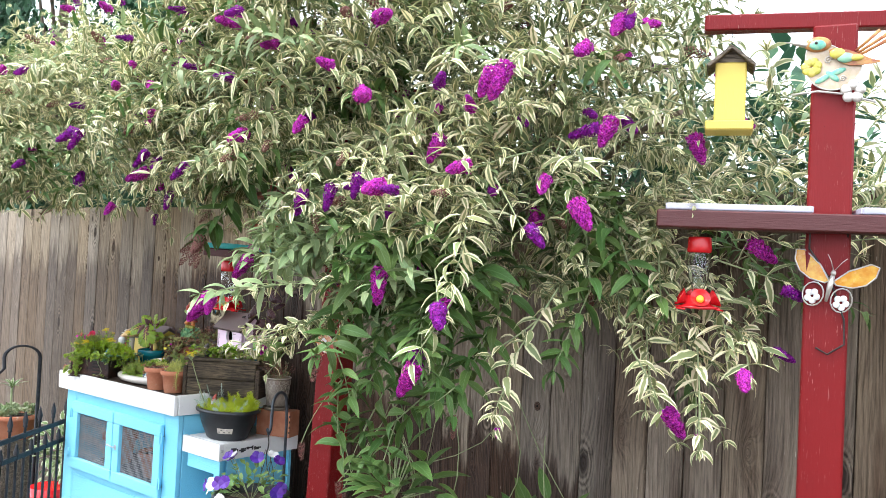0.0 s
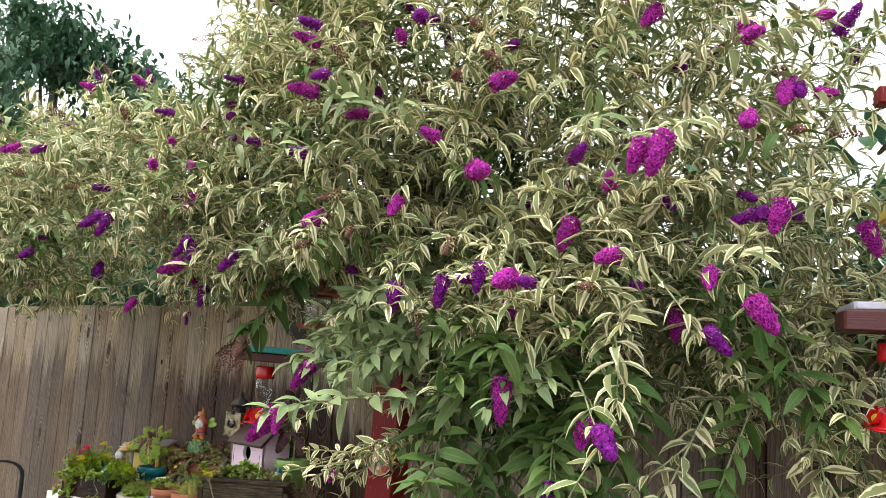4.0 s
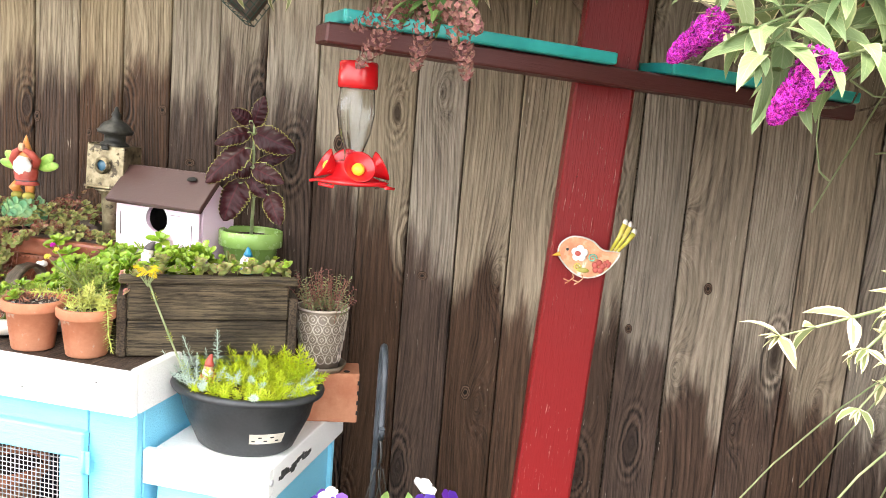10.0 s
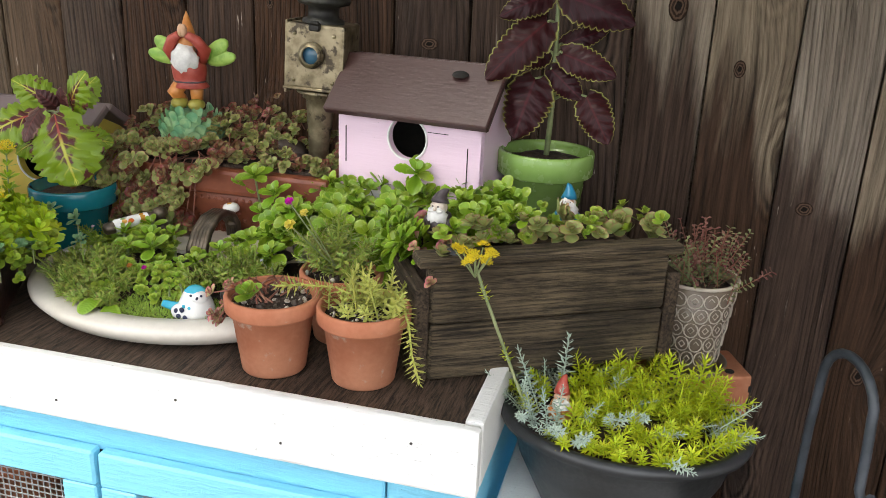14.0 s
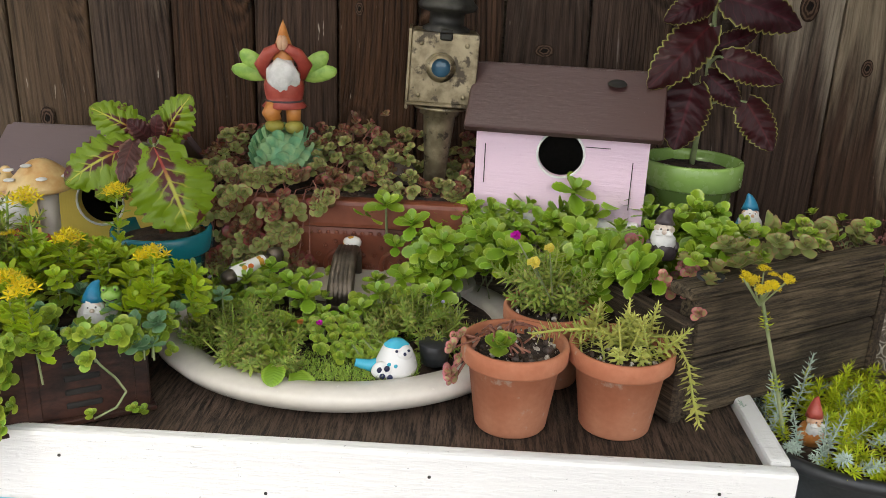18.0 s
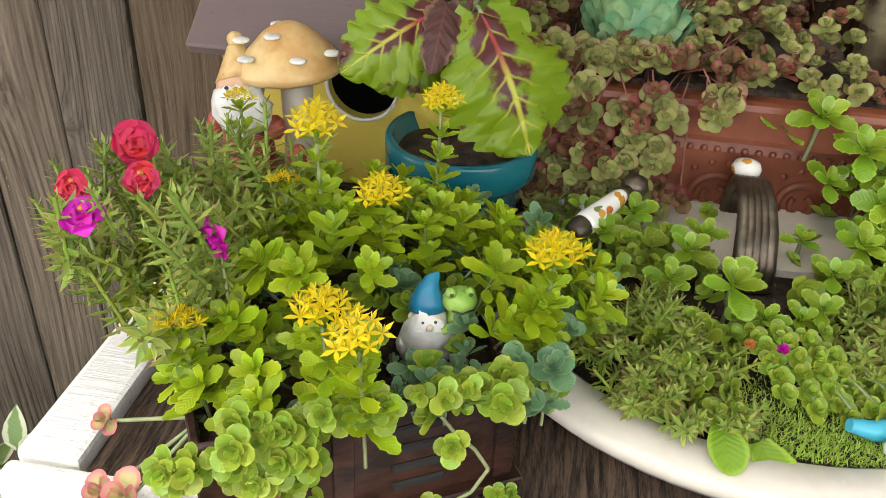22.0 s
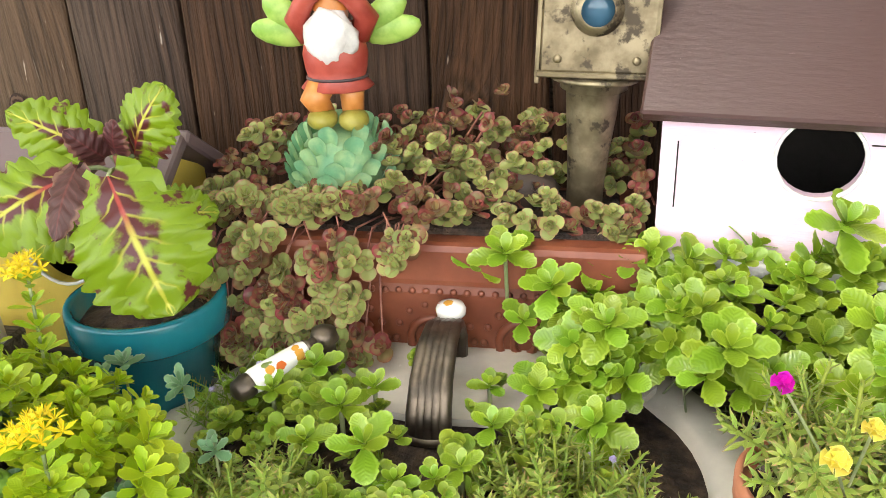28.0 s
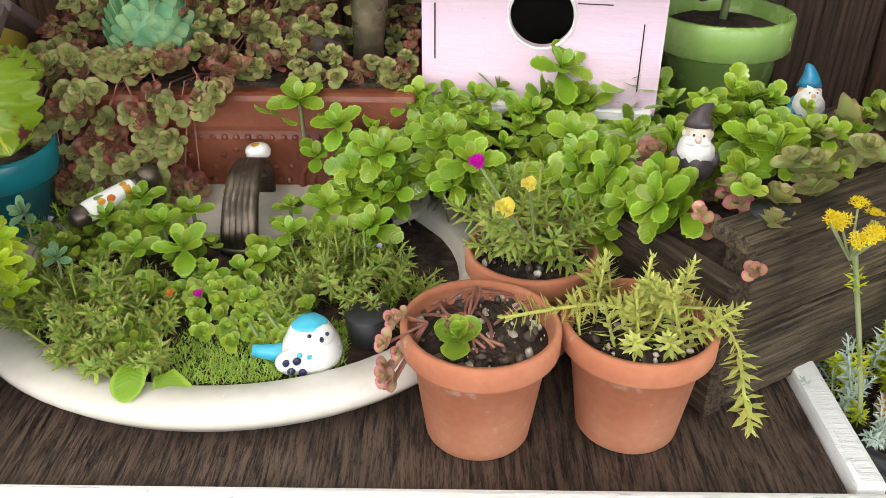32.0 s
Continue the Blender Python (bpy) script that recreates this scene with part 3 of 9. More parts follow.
class Soup:
    """Collects many copies of quad templates into one mesh, with uv."""

    def __init__(self):
        self.v, self.f, self.uv, self.n = [], [], [], 0

    def add(self, tpl, mats):
        V, F, U = tpl
        mats = np.asarray(mats, dtype=float)
        if mats.ndim == 2:
            mats = mats[None]
        k = len(mats)
        pts = np.einsum("kij,nj->kni", mats[:, :3, :3], V) + mats[:, None, :3, 3]
        self.v.append(pts.reshape(-1, 3))
        self.f.append((F[None] + (self.n + np.arange(k) * len(V))[:, None, None]).reshape(-1, 4))
        self.uv.append(np.tile(U, (k, 1)))
        self.n += k * len(V)
        return self

    def template(self):
        return np.concatenate(self.v), np.concatenate(self.f), np.concatenate(self.uv)

    def mesh(self, name):
        V, F, U = self.template()
        me = bpy.data.meshes.new(name)
        me.vertices.add(len(V))
        me.vertices.foreach_set("co", V.astype(np.float32).ravel())
        me.loops.add(F.size)
        me.loops.foreach_set("vertex_index", F.astype(np.int32).ravel())
        me.polygons.add(len(F))
        me.polygons.foreach_set("loop_start", np.arange(0, F.size, 4, dtype=np.int32))
        me.polygons.foreach_set("use_smooth", np.ones(len(F), dtype=bool))
        lay = me.uv_layers.new(name="uv")
        lay.data.foreach_set("uv", U[F.ravel()].astype(np.float32).ravel())
        me.update(calc_edges=True)
        me.validate()
        return me


def leaf_tpl(L, W, shape="lance", nl=5, cup=0.2, bend=0.4, scallop=0.0, teeth=6, fold=0.0):
    """A leaf along +y, upper side +z, bent down towards its tip."""
    V, F, U = [], [], []
    y = z = 0.0
    for i in range(nl + 1):
        s = i / nl
        if shape == "lance":
            w = max(0.02, math.sin(math.pi * min(1, s ** 0.75 * 0.97 + 0.03)) ** 0.9)
        elif shape == "spoon":
            w = (0.22 + 0.78 * min(1, s / 0.65) ** 1.6) * (1 if s < 0.7 else max(0.12, 1 - ((s - 0.7) / 0.3) ** 2.2))
        elif shape == "round":
            w = max(0.12, math.sin(math.pi * (0.06 + 0.92 * s)) ** 0.6)
        elif shape == "heart":
            w = max(0.03, min(1, s / 0.16) ** 0.6 * (1 - s ** 1.7) ** 0.8)
        else:
            w = max(0.15, 1 - s ** 3)
        if scallop and 0 < i < nl:
            w *= 1 + scallop * math.sin(s * teeth * 2 * math.pi)
        w *= W / 2
        a = -bend * s
        V += [(-w, y, z + cup * w), (0, y, z - fold * w), (w, y, z + cup * w)]
        U += [(0, s), (0.5, s), (1, s)]
        y += L / nl * math.cos(a * 1.3)
        z += L / nl * math.sin(a * 1.3)
    for i in range(nl):
        for c in (0, 1):
            q = i * 3 + c
            F.append((q, q + 1, q + 4, q + 3))
    return np.array(V), np.array(F), np.array(U)


def obovate(L, W, rows=8, cup=0.15, bend=0.4, teeth=0, deep=0.08, waist=0.3):
    """A fleshy leaf, narrow at the foot, broad and round at the end, with or without blunt teeth."""
    V, F, U = [], [], []
    y = z = 0.0
    last = 0.0
    for i in range(rows + 1):
        s = math.sin(0.5 * math.pi * i / rows) ** 0.9
        if s < 0.62:
            w = waist + (1 - waist) * math.sin(0.5 * math.pi * s / 0.62) ** 1.5
        else:
            w = math.sqrt(max(0.0, 1 - ((s - 0.62) / 0.385) ** 2))
        if teeth and i > 1:
            w *= 1 + deep * math.cos(math.pi * i) * min(1.0, 2.2 * s - 0.5)
        w *= W / 2
        a = -bend * s * 1.3
        y += (s - last) * L * math.cos(a)
        z += (s - last) * L * math.sin(a)
        last = s
        V += [(-w, y, z + cup * w), (-w * 0.5, y, z + cup * w * 0.25), (0, y, z - 0.04 * w), (w * 0.5, y, z + cup * w * 0.25), (w, y, z + cup * w)]
        U += [(0, s), (0.25, s), (0.5, s), (0.75, s), (1, s)]
    for i in range(rows):
        for c in range(4):
            q = i * 5 + c
            F.append((q, q + 1, q + 6, q + 5))
    return np.array(V), np.array(F), np.array(U)


def M4(pos, d, up=(0, 0, 1), s=1.0, roll=0.0):
    """A matrix at pos whose y runs along d, and whose z is near up."""
    d = np.asarray(d, float)
    d = d / (np.linalg.norm(d) + 1e-9)
    up = np.asarray(up, float)
    x = np.cross(d, up)
    if np.linalg.norm(x) < 1e-3:
        x = np.cross(d, (1.0, 0.2, 0.0))
    x /= np.linalg.norm(x)
    z = np.cross(x, d)
    if roll:
        c, q = math.cos(roll), math.sin(roll)
        x, z = c * x + q * z, c * z - q * x
    m = np.eye(4)
    m[:3, 0], m[:3, 1], m[:3, 2], m[:3, 3] = x * s, d * s, z * s, pos
    return m


def rosette_mats(n, open_deg=75, inner=0.35, rise=0.004):
    """Places of leaves in a spiral: the outer lie flat, the inner stand up."""
    out = []
    for i in range(n):
        q = i / max(1, n - 1)
        a = i * 2.39996
        tilt = radians(90 - open_deg + (open_deg - 12) * q)
        d = (math.cos(a) * math.cos(tilt), math.sin(a) * math.cos(tilt), math.sin(tilt))
        out.append(M4((0, 0, rise * q), d, (0, 0, 1), 1 - (1 - inner) * q))
    return out


def rosette_tpl(n, leaf, open_deg=75, inner=0.35, rise=0.004):
    so = Soup()
    for m in rosette_mats(n, open_deg, inner, rise):
        so.add(leaf, m)
    return so.template()


# ---- ground and fence ----
bm = bmesh.new()
bmesh.ops.create_grid(bm, x_segments=60, y_segments=60, size=60)
for v in bm.verts:
    v.co.z = 0.0 if abs(v.co.x) < 8 and abs(v.co.y) < 8 else 0.25 * noise.noise(v.co * 0.1) - 0.1
tagged(part("ground", bm, GROUND), "dark bark mulch and bare soil at the foot of the fence", "ground", kind="structure")

FENCE_Y, FENCE_TOP, PITCH = 2.388, 1.783, 0.1135
# board joints, uneven where the camera passes
JOINTS = [-4.165, -4.047, -3.942, -3.84, -3.735, -3.618, -3.502, -3.387, -3.27, -3.16, -3.043, -2.926, -2.816, -2.697, -2.591, -2.479, -2.371, -2.26, -2.14, -2.022, -1.92, -1.8, -1.7]
while JOINTS[0] > -9.4:
    JOINTS.insert(0, JOINTS[0] - PITCH)
while JOINTS[-1] < 4.2:
    JOINTS.append(JOINTS[-1] + PITCH)
fence = thing("wall_north", pose(0, FENCE_Y, 0), "weathered grey-brown cedar board fence, soaked dark below", "fence", kind="structure")
boards = []
for k in range(4):
    w = PITCH - 0.0022 - 0.0006 * k
    outline = [(-w / 2, 0), (w / 2, 0), (w / 2, FENCE_TOP - 0.003 * k), (-w / 2, FENCE_TOP - 0.002 * k)]
    b = prism(outline, 0.018)
    bmesh.ops.bevel(b, geom=[e for e in b.edges if abs(e.verts[0].co.z - e.verts[1].co.z) > 0.5], offset=0.0022, segments=1, affect="EDGES")
    me = bpy.data.meshes.new("board")
    b.to_mesh(me)
    b.free()
    me.materials.append(CEDAR)
    boards.append(me)
# unseen strips added behind the joints, to block light and keep the gaps dark
bat = bpy.data.meshes.new("back_batten")
b = box((0.05, 0.014, FENCE_TOP - 0.03), (0, 0, FENCE_TOP / 2 - 0.015))
b.to_mesh(bat)
b.free()
for xa, xb in zip(JOINTS, JOINTS[1:]):
    part("back_batten", bat, OLD_WOOD, fence, m=pose(xb, 0.0305, 0))
    part("board", boards[int(rng.integers(4))], CEDAR, fence, m=pose((xa + xb) / 2, float(rng.uniform(0, 0.004)), 0) @ Matrix.Diagonal(((xb - xa) / PITCH, 1, 1, 1)))
kn = lathe([(0, 0.0012), (0.4, 0.001), (0.75, 0.0014), (1.0, 0.0)], 20)
me_knot = bpy.data.meshes.new("knot")
kn.to_mesh(me_knot)
kn.free()
for x, z, w, h in ((-3.69, 1.19, 0.011, 0.017), (-2.64, 1.387, 0.013, 0.02), (-2.986, 1.315, 0.014, 0.009), (-3.376, 1.387, 0.009, 0.014), (-3.057, 1.425, 0.012, 0.012), (-2.437, 1.126, 0.012, 0.01), (-2.323, 0.887, 0.012, 0.017),
                   (-2.002, 1.07, 0.007, 0.01), (-3.85, 1.2, 0.012, 0.017), (-3.56, 1.12, 0.01, 0.014), (-3.24, 1.36, 0.006, 0.01), (-2.55, 1.31, 0.008, 0.012), (-3.79, 1.52, 0.008, 0.012), (-1.86, 1.17, 0.008, 0.012), (-1.52, 1.1, 0.012, 0.015)):
    part("knot", me_knot, KNOT, fence, m=pose(x, -0.0002, z, 90) @ Matrix.Diagonal((w, h, 1, 1)))
for z in (0.35, 1.5):
    part("rail", box((13.7, 0.038, 0.085), (-2.6, 0.058, z), 0.003), OLD_WOOD, fence)

# ---- red posts with feeder bars ----


def feeder_post(at, turn, size, height, bar_z, arms, tray_mat, tray_word, beam_arms, twist=0, lean=0.0, slim=True):
    up = pose(at[0], at[1], bar_z, 0, lean, 0) @ pose(0, 0, at[2] - bar_z)
    t = thing("feeder_post", up @ pose(0, 0, 0, 0, 0, turn), "red-painted wooden post with a crossbar carrying shallow %s trays" % tray_word, "post")
    part("upright", box((size, size, height + 0.1), (0, 0, height / 2 - 0.05), 0.004), RED_PAINT, t, m=pose(0, 0, 0, 0, 0, twist))
    lo, hi = arms
    bh = 0.026 if slim else 0.036
    part("crossbar", box((hi - lo, 0.075, bh), ((lo + hi) / 2, -size / 2 - 0.02, bar_z + bh / 2), 0.003), DARK_RED, t)
    for s, e in ((lo + 0.02, -size / 2 - 0.004), (size / 2 + 0.004, hi - 0.01)):
        L = e - s
        b = bmesh.new()
        lip, fr = (0.016, -0.112) if slim else (0.013, -0.09)
        join(b, box((L, 0.12, 0.003), ((s + e) / 2, fr + 0.06, bar_z + bh + 0.0025), 0.001))
        for yy in (fr, fr + 0.12):
            box((L, 0.006, lip), ((s + e) / 2, yy, bar_z + bh + 0.002 + lip / 2), 0.0025, bm=b, seg=2)
        for xx in (s, e):
            box((0.006, 0.12, lip), (xx, fr + 0.06, bar_z + bh + 0.002 + lip / 2), 0.0025, bm=b, seg=2)
        part("tray", b, tray_mat, t, "%s plastic tray with chipped rim" % tray_word)
    lo, hi = beam_arms
    part("top_beam", box((hi - lo, 0.036, 0.034), ((lo + hi) / 2, 0, height + 0.017), 0.003), RED_PAINT, t)
    return t


POST1, TURN1 = (-2.088, 2.03), 32.5
feeder_post((*POST1, 0), TURN1, 0.089, 2.1, 1.524, (-0.455, 0.405), TEAL_PLASTIC, "teal", (-0.5, 0.5), -23.5, 2.6)
POST2 = (-0.512, 1.9)
feeder_post((*POST2, 0), 25, 0.084, 2.066, 1.637, (-0.345, 0.8), LAV_PLASTIC, "lavender-grey", (-0.262, 1.2), -10, 0.0, False)

# ---- the blue hutch ----
HX0, HX1, HY0, HY1, HT = -3.655, -2.772, 1.872, 2.335, 1.0
hutch = thing("hutch", pose(0, 0, 0), "sky-blue painted wooden hutch with white top trim and wire-mesh doors", "hutch")
for nm, sz, c in (("front_trim", (HX1 - HX0 + 0.012, 0.016, 0.075), ((HX0 + HX1) / 2 - 0.006, HY0 - 0.007, 0.9725)),
                  ("side_trim", (0.02, HY1 - HY0 - 0.007, 0.075), (HX1 - 0.01, (HY0 + HY1) / 2 + 0.0025, 0.9725)),
                  ("side_trim", (0.04, HY1 - HY0 - 0.007, 0.075), (HX0 + 0.008, (HY0 + HY1) / 2 + 0.0025, 0.9725))):
    part(nm, box(sz, c, 0.004, seg=2), WHITE_PAINT, hutch, "white-painted trim board")
part("top_board", box((HX1 - HX0 - 0.05, HY1 - HY0 - 0.003, 0.015), ((HX0 + HX1) / 2 + 0.004, (HY0 + HY1) / 2 + 0.0005, HT - 0.0085), 0.001), PLY, hutch, "dark stained plywood top")
FY = HY0 + 0.016
part("top_rail", box((0.685, 0.02, 0.056), (-3.2195, FY + 0.0105, 0.9075), 0.002), BLUE_PAINT, hutch)
for xa, xb in ((HX0 + 0.012, -3.565), (-2.874, HX1 - 0.012)):
    part("corner_post", box((xb - xa, 0.02, 0.9745), ((xa + xb) / 2, FY + 0.01, 0.44725), 0.002), BLUE_PAINT, hutch)
part("front_panel", box((0.71, 0.018, 0.46), (-3.22, FY + 0.011, 0.345), 0.002), BLUE_PAINT, hutch)
part("mid_rail", box((0.71, 0.019, 0.028), (-3.22, FY + 0.0105, 0.59), 0.002), BLUE_PAINT, hutch)
for xx in (HX0 + 0.012, HX1 - 0.03):
    part("side_panel", box((0.018, HY1 - HY0 - 0.06, 0.93), (xx + 0.009, (HY0 + HY1) / 2 + 0.01, 0.466), 0.002), BLUE_PAINT, hutch)
# back and floor carry the hutch's inner shade in their colour
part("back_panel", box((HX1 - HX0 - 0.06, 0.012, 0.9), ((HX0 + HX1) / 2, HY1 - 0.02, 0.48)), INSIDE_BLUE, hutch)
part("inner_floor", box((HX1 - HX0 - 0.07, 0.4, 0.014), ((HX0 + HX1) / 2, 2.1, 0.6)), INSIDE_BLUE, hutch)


def mesh_door(x0, x1, hinge_right):
    """A blue frame door with galvanised wire mesh."""
    z0, z1, y, fw = 0.605, 0.888, FY - 0.018, 0.046
    d = part("door", box((x1 - x0, 0.018, fw), ((x0 + x1) / 2, y + 0.009, z1 - fw / 2), 0.003), BLUE_PAINT, hutch, "sky-blue door frame")
    part("door_rail", box((x1 - x0, 0.018, fw), ((x0 + x1) / 2, y + 0.009, z0 + fw / 2), 0.003), BLUE_PAINT, d)
    for xx in (x0 + fw / 2, x1 - fw / 2):
        part("door_stile", box((fw, 0.0175, z1 - z0 - 2 * fw - 0.001), (xx, y + 0.0092, (z0 + z1) / 2), 0.002), BLUE_PAINT, d)
    b = bmesh.new()
    step = 0.0085
    xs, zs = np.arange(x0 + fw, x1 - fw, step), np.arange(z0 + fw, z1 - fw, step)
    for xx in xs:
        box((0.0014, 0.0012, z1 - z0 - 2 * fw + 0.01), (xx, y + 0.017, (z0 + z1) / 2), bm=b)
    for zz in zs:
        box((x1 - x0 - 2 * fw + 0.01, 0.0012, 0.0014), ((x0 + x1) / 2, y + 0.016, zz), bm=b)
    tagged(part("wire_mesh", b, GALV, d, "galvanised wire mesh"), kind="stuff")
    hx = x1 + 0.003 if hinge_right else x0 - 0.003
    for zz in (z0 + 0.06, z1 - 0.05):
        b = box((0.022, 0.003, 0.04), (hx, y - 0.001, zz), 0.0008)
        tube([(hx, y - 0.004, zz - 0.02), (hx, y - 0.004, zz + 0.02)], 0.003, bm=b)
        part("hinge", b, BLUE_PAINT, d)


mesh_door(-3.56, -3.223, False)
mesh_door(-3.217, -2.872, True)
b = tube([(-3.236, FY - 0.024, 0.752), (-3.225, FY - 0.03, 0.753), (-3.19, FY - 0.026, 0.75)], 0.0028)
box((0.014, 0.003, 0.02), (-3.19, FY - 0.02, 0.75), 0.001, bm=b)
lathe([(0.0, -0.004), (0.005, -0.003), (0.005, 0.003), (0, 0.004)], 10, bm=b, m=pose(-3.238, FY - 0.026, 0.752, 90))
part("latch", b, GALV, hutch, "small hook latch")

for i, xx in enumerate((-3.58, -3.44, -3.25, -3.1, -2.98, -2.84)):
    part("nail", lathe([(0, 0.001), (0.0016, 0.0006), (0.0018, -0.001)], 8, m=pose(xx, HY0 - 0.015, 0.958 + 0.028 * (i % 2), 90)), DARK_METAL, hutch)
LX1, LY0, LT = -2.552, 1.908, 0.862
part("step_top", box((LX1 - HX1 - 0.016, 0.345, 0.014), ((LX1 + HX1) / 2 - 0.006, LY0 + 0.192, LT - 0.007), 0.002), WHITE_PAINT, hutch, "white-painted lower step top")
part("step_front_trim", box((LX1 - HX1 + 0.012, 0.018, 0.062), ((LX1 + HX1) / 2 - 0.006, LY0 + 0.009, LT - 0.031), 0.004, seg=2), WHITE_PAINT, hutch)
st = part("step_side_trim", box((0.018, 0.35, 0.062), (LX1 - 0.009, LY0 + 0.194, LT - 0.031), 0.004, seg=2), WHITE_PAINT, hutch)
b = bmesh.new()
for i in range(13):
    box((0.0015, 0.006 + 0.004 * (i % 3), 0.006 + 0.003 * ((i * 7) % 4)), (LX1 + 0.0005, LY0 + 0.045 + i * 0.0115, LT - 0.03 + 0.003 * math.sin(i)), m=None, bm=b)
part("scribble", b, INK, st, "faded black hand lettering, unreadable")
part("step_panel", box((LX1 - HX1 - 0.02, 0.016, 0.05), ((LX1 + HX1) / 2, LY0 + 0.02, 0.772), 0.002), BLUE_PAINT, hutch)
part("step_post", box((0.03, 0.03, 0.75), (LX1 - 0.03, LY0 + 0.028, 0.375), 0.002), BLUE_PAINT, hutch)
part("step_side_panel", box((0.014, 0.3, 0.78), (LX1 - 0.025, LY0 + 0.2, 0.41), 0.002), BLUE_PAINT, hutch)
part("step_back", box((0.2, 0.012, 0.8), ((LX1 + HX1) / 2, LY0 + 0.34, 0.41)), BLUE_PAINT, hutch)
part("step_foot_panel", box((LX1 - HX1 - 0.05, 0.014, 0.3), ((LX1 + HX1) / 2 - 0.015, LY0 + 0.03, 0.15), 0.002), BLUE_PAINT, hutch)
bolt = lathe([(0.0, 0.003), (0.006, 0.002), (0.006, 0)], 12, m=pose(LX1, LY0 + 0.012, LT - 0.025, 0, 90, 0))
part("bolt", bolt, GALV, hutch)

# ---- pots ----


def pot(name, at, r, h, mat, label, rim=0.22, taper=0.68, lip=1.0, soil_mat=SOIL, fill=0.89, group="", turn=0):
    """A flower pot: a turned wall with a thick rim, and its soil."""
    t = thing(name, pose(*at, 0, 0, turn), label, "flower pot", group)
    rb, zr = r * taper, h * (1 - rim)
    rw = rb + (r * 0.9 - rb) * (1 - rim)
    prof = [(0, 0.0), (rb * 0.96, 0), (rb, 0.002), (rw, zr - 0.001), (rw + r * 0.09 * lip, zr), (r * 0.995, zr + 0.003), (r, h - 0.003), (r - 0.0015, h), (r * 0.91, h), (r * 0.9, h - 0.004),
            (r * 0.84, h * fill - 0.004), (0, h * fill - 0.006)]
    part("wall", lathe(prof, 40), mat, t)
    b = lathe([(r * 0.87, h * fill - 0.004), (r * 0.6, h * fill + 0.002), (r * 0.3, h * fill + 0.005), (0, h * fill + 0.004)], 28)
    for v in b.verts:
        v.co.z += 0.0025 * noise.noise(v.co * 90)
    part("soil", b, soil_mat, t, "dark potting soil")
    return t


pot("terracotta_pot", (-3.026, 1.94, HT), 0.052, 0.088, TERRA, "small terracotta pot of a sprawling red stonecrop in gritty soil", group="terracotta pots on the hutch")
pot("terracotta_pot", (-2.923, 1.947, HT), 0.051, 0.086, TERRA, "small terracotta pot of trailing lime-green stonecrop", group="terracotta pots on the hutch")
pot("terracotta_pot", (-2.985, 2.04, HT), 0.05, 0.085, TERRA, "small terracotta pot of moss rose with yellow blooms", group="terracotta pots on the hutch")
pot("teal_pot", (-3.45, 2.168, HT), 0.06, 0.108, TEAL_GLAZE, "glossy teal plant pot holding a variegated coleus", 0.26, 0.7)
pot("green_pot", (-2.79, 2.3, 1.083), 0.066, 0.112, GREEN_GLAZE, "glossy leaf-green plant pot holding a dark coleus", 0.3, 0.72)
for xx, yy, rr, hh in ((-3.5, 2.07, 0.075, 0.13), (-3.18, 2.06, 0.08, 0.105)):
    pot("terracotta_pot", (xx, yy, 0.608), rr, hh, TERRA, "empty terracotta pot stored inside the hutch", group="pots inside the hutch")
pot("terracotta_pot", (-3.5, 2.07, 0.608 + 0.108), 0.07, 0.12, TERRA, "empty terracotta pot stacked inside the hutch", group="pots inside the hutch")

# support behind the planter for the bird house and the green pot
part_blk = part("support_block", box((0.36, 0.13, 0.08), (0, 0, 0.04), 0.003), OLD_WOOD, m=pose(-2.905, 2.29, HT, 0, 0, 0))
tagged(part_blk, "weathered wooden block under the bird house, half hidden by greenery", "block")

# ---- patterned pot on a brick ----
bk = thing("brick", pose(-2.575, 2.19, LT, 0, 0, 20), "orange-brown clay brick with drilled holes, standing on the step", "brick")
b = box((0.145, 0.075, 0.098), (0, 0, 0.049), 0.003, seg=2)
part("body", b, BRICK, bk)
b = bmesh.new()
for i in range(4):
    part("hole", lathe([(0, 0), (0.006, 0.0005), (0.0075, -0.004)], 12, m=pose(-0.048 + 0.032 * i, -0.024, 0.0985)), DARK, bk)
    part("groove", box((0.004, 0.002, 0.008), (0.0715, -0.0375, 0.02 + 0.02 * i)), DARK, bk)
wp = thing("patterned_pot", pose(-2.578, 2.182, LT + 0.0985), "taupe ceramic pot with a raised pale lattice pattern", "flower pot")
R1, R2, WH = 0.036, 0.05, 0.122
part("saucer", lathe([(0, 0), (0.045, 0), (0.052, 0.012), (0.049, 0.012), (0.043, 0.004), (0, 0.004)], 32), TAUPE, wp)
part("wall", lathe([(0, 0.005), (R1, 0.005), (R1 + (R2 - R1) * 0.5, WH / 2), (R2, WH), (R2 - 0.004, WH + 0.001), (R2 - 0.006, WH - 0.012), (0, WH - 0.013)], 40), TAUPE, wp)
b = bmesh.new()
rows, cols = 5, 16
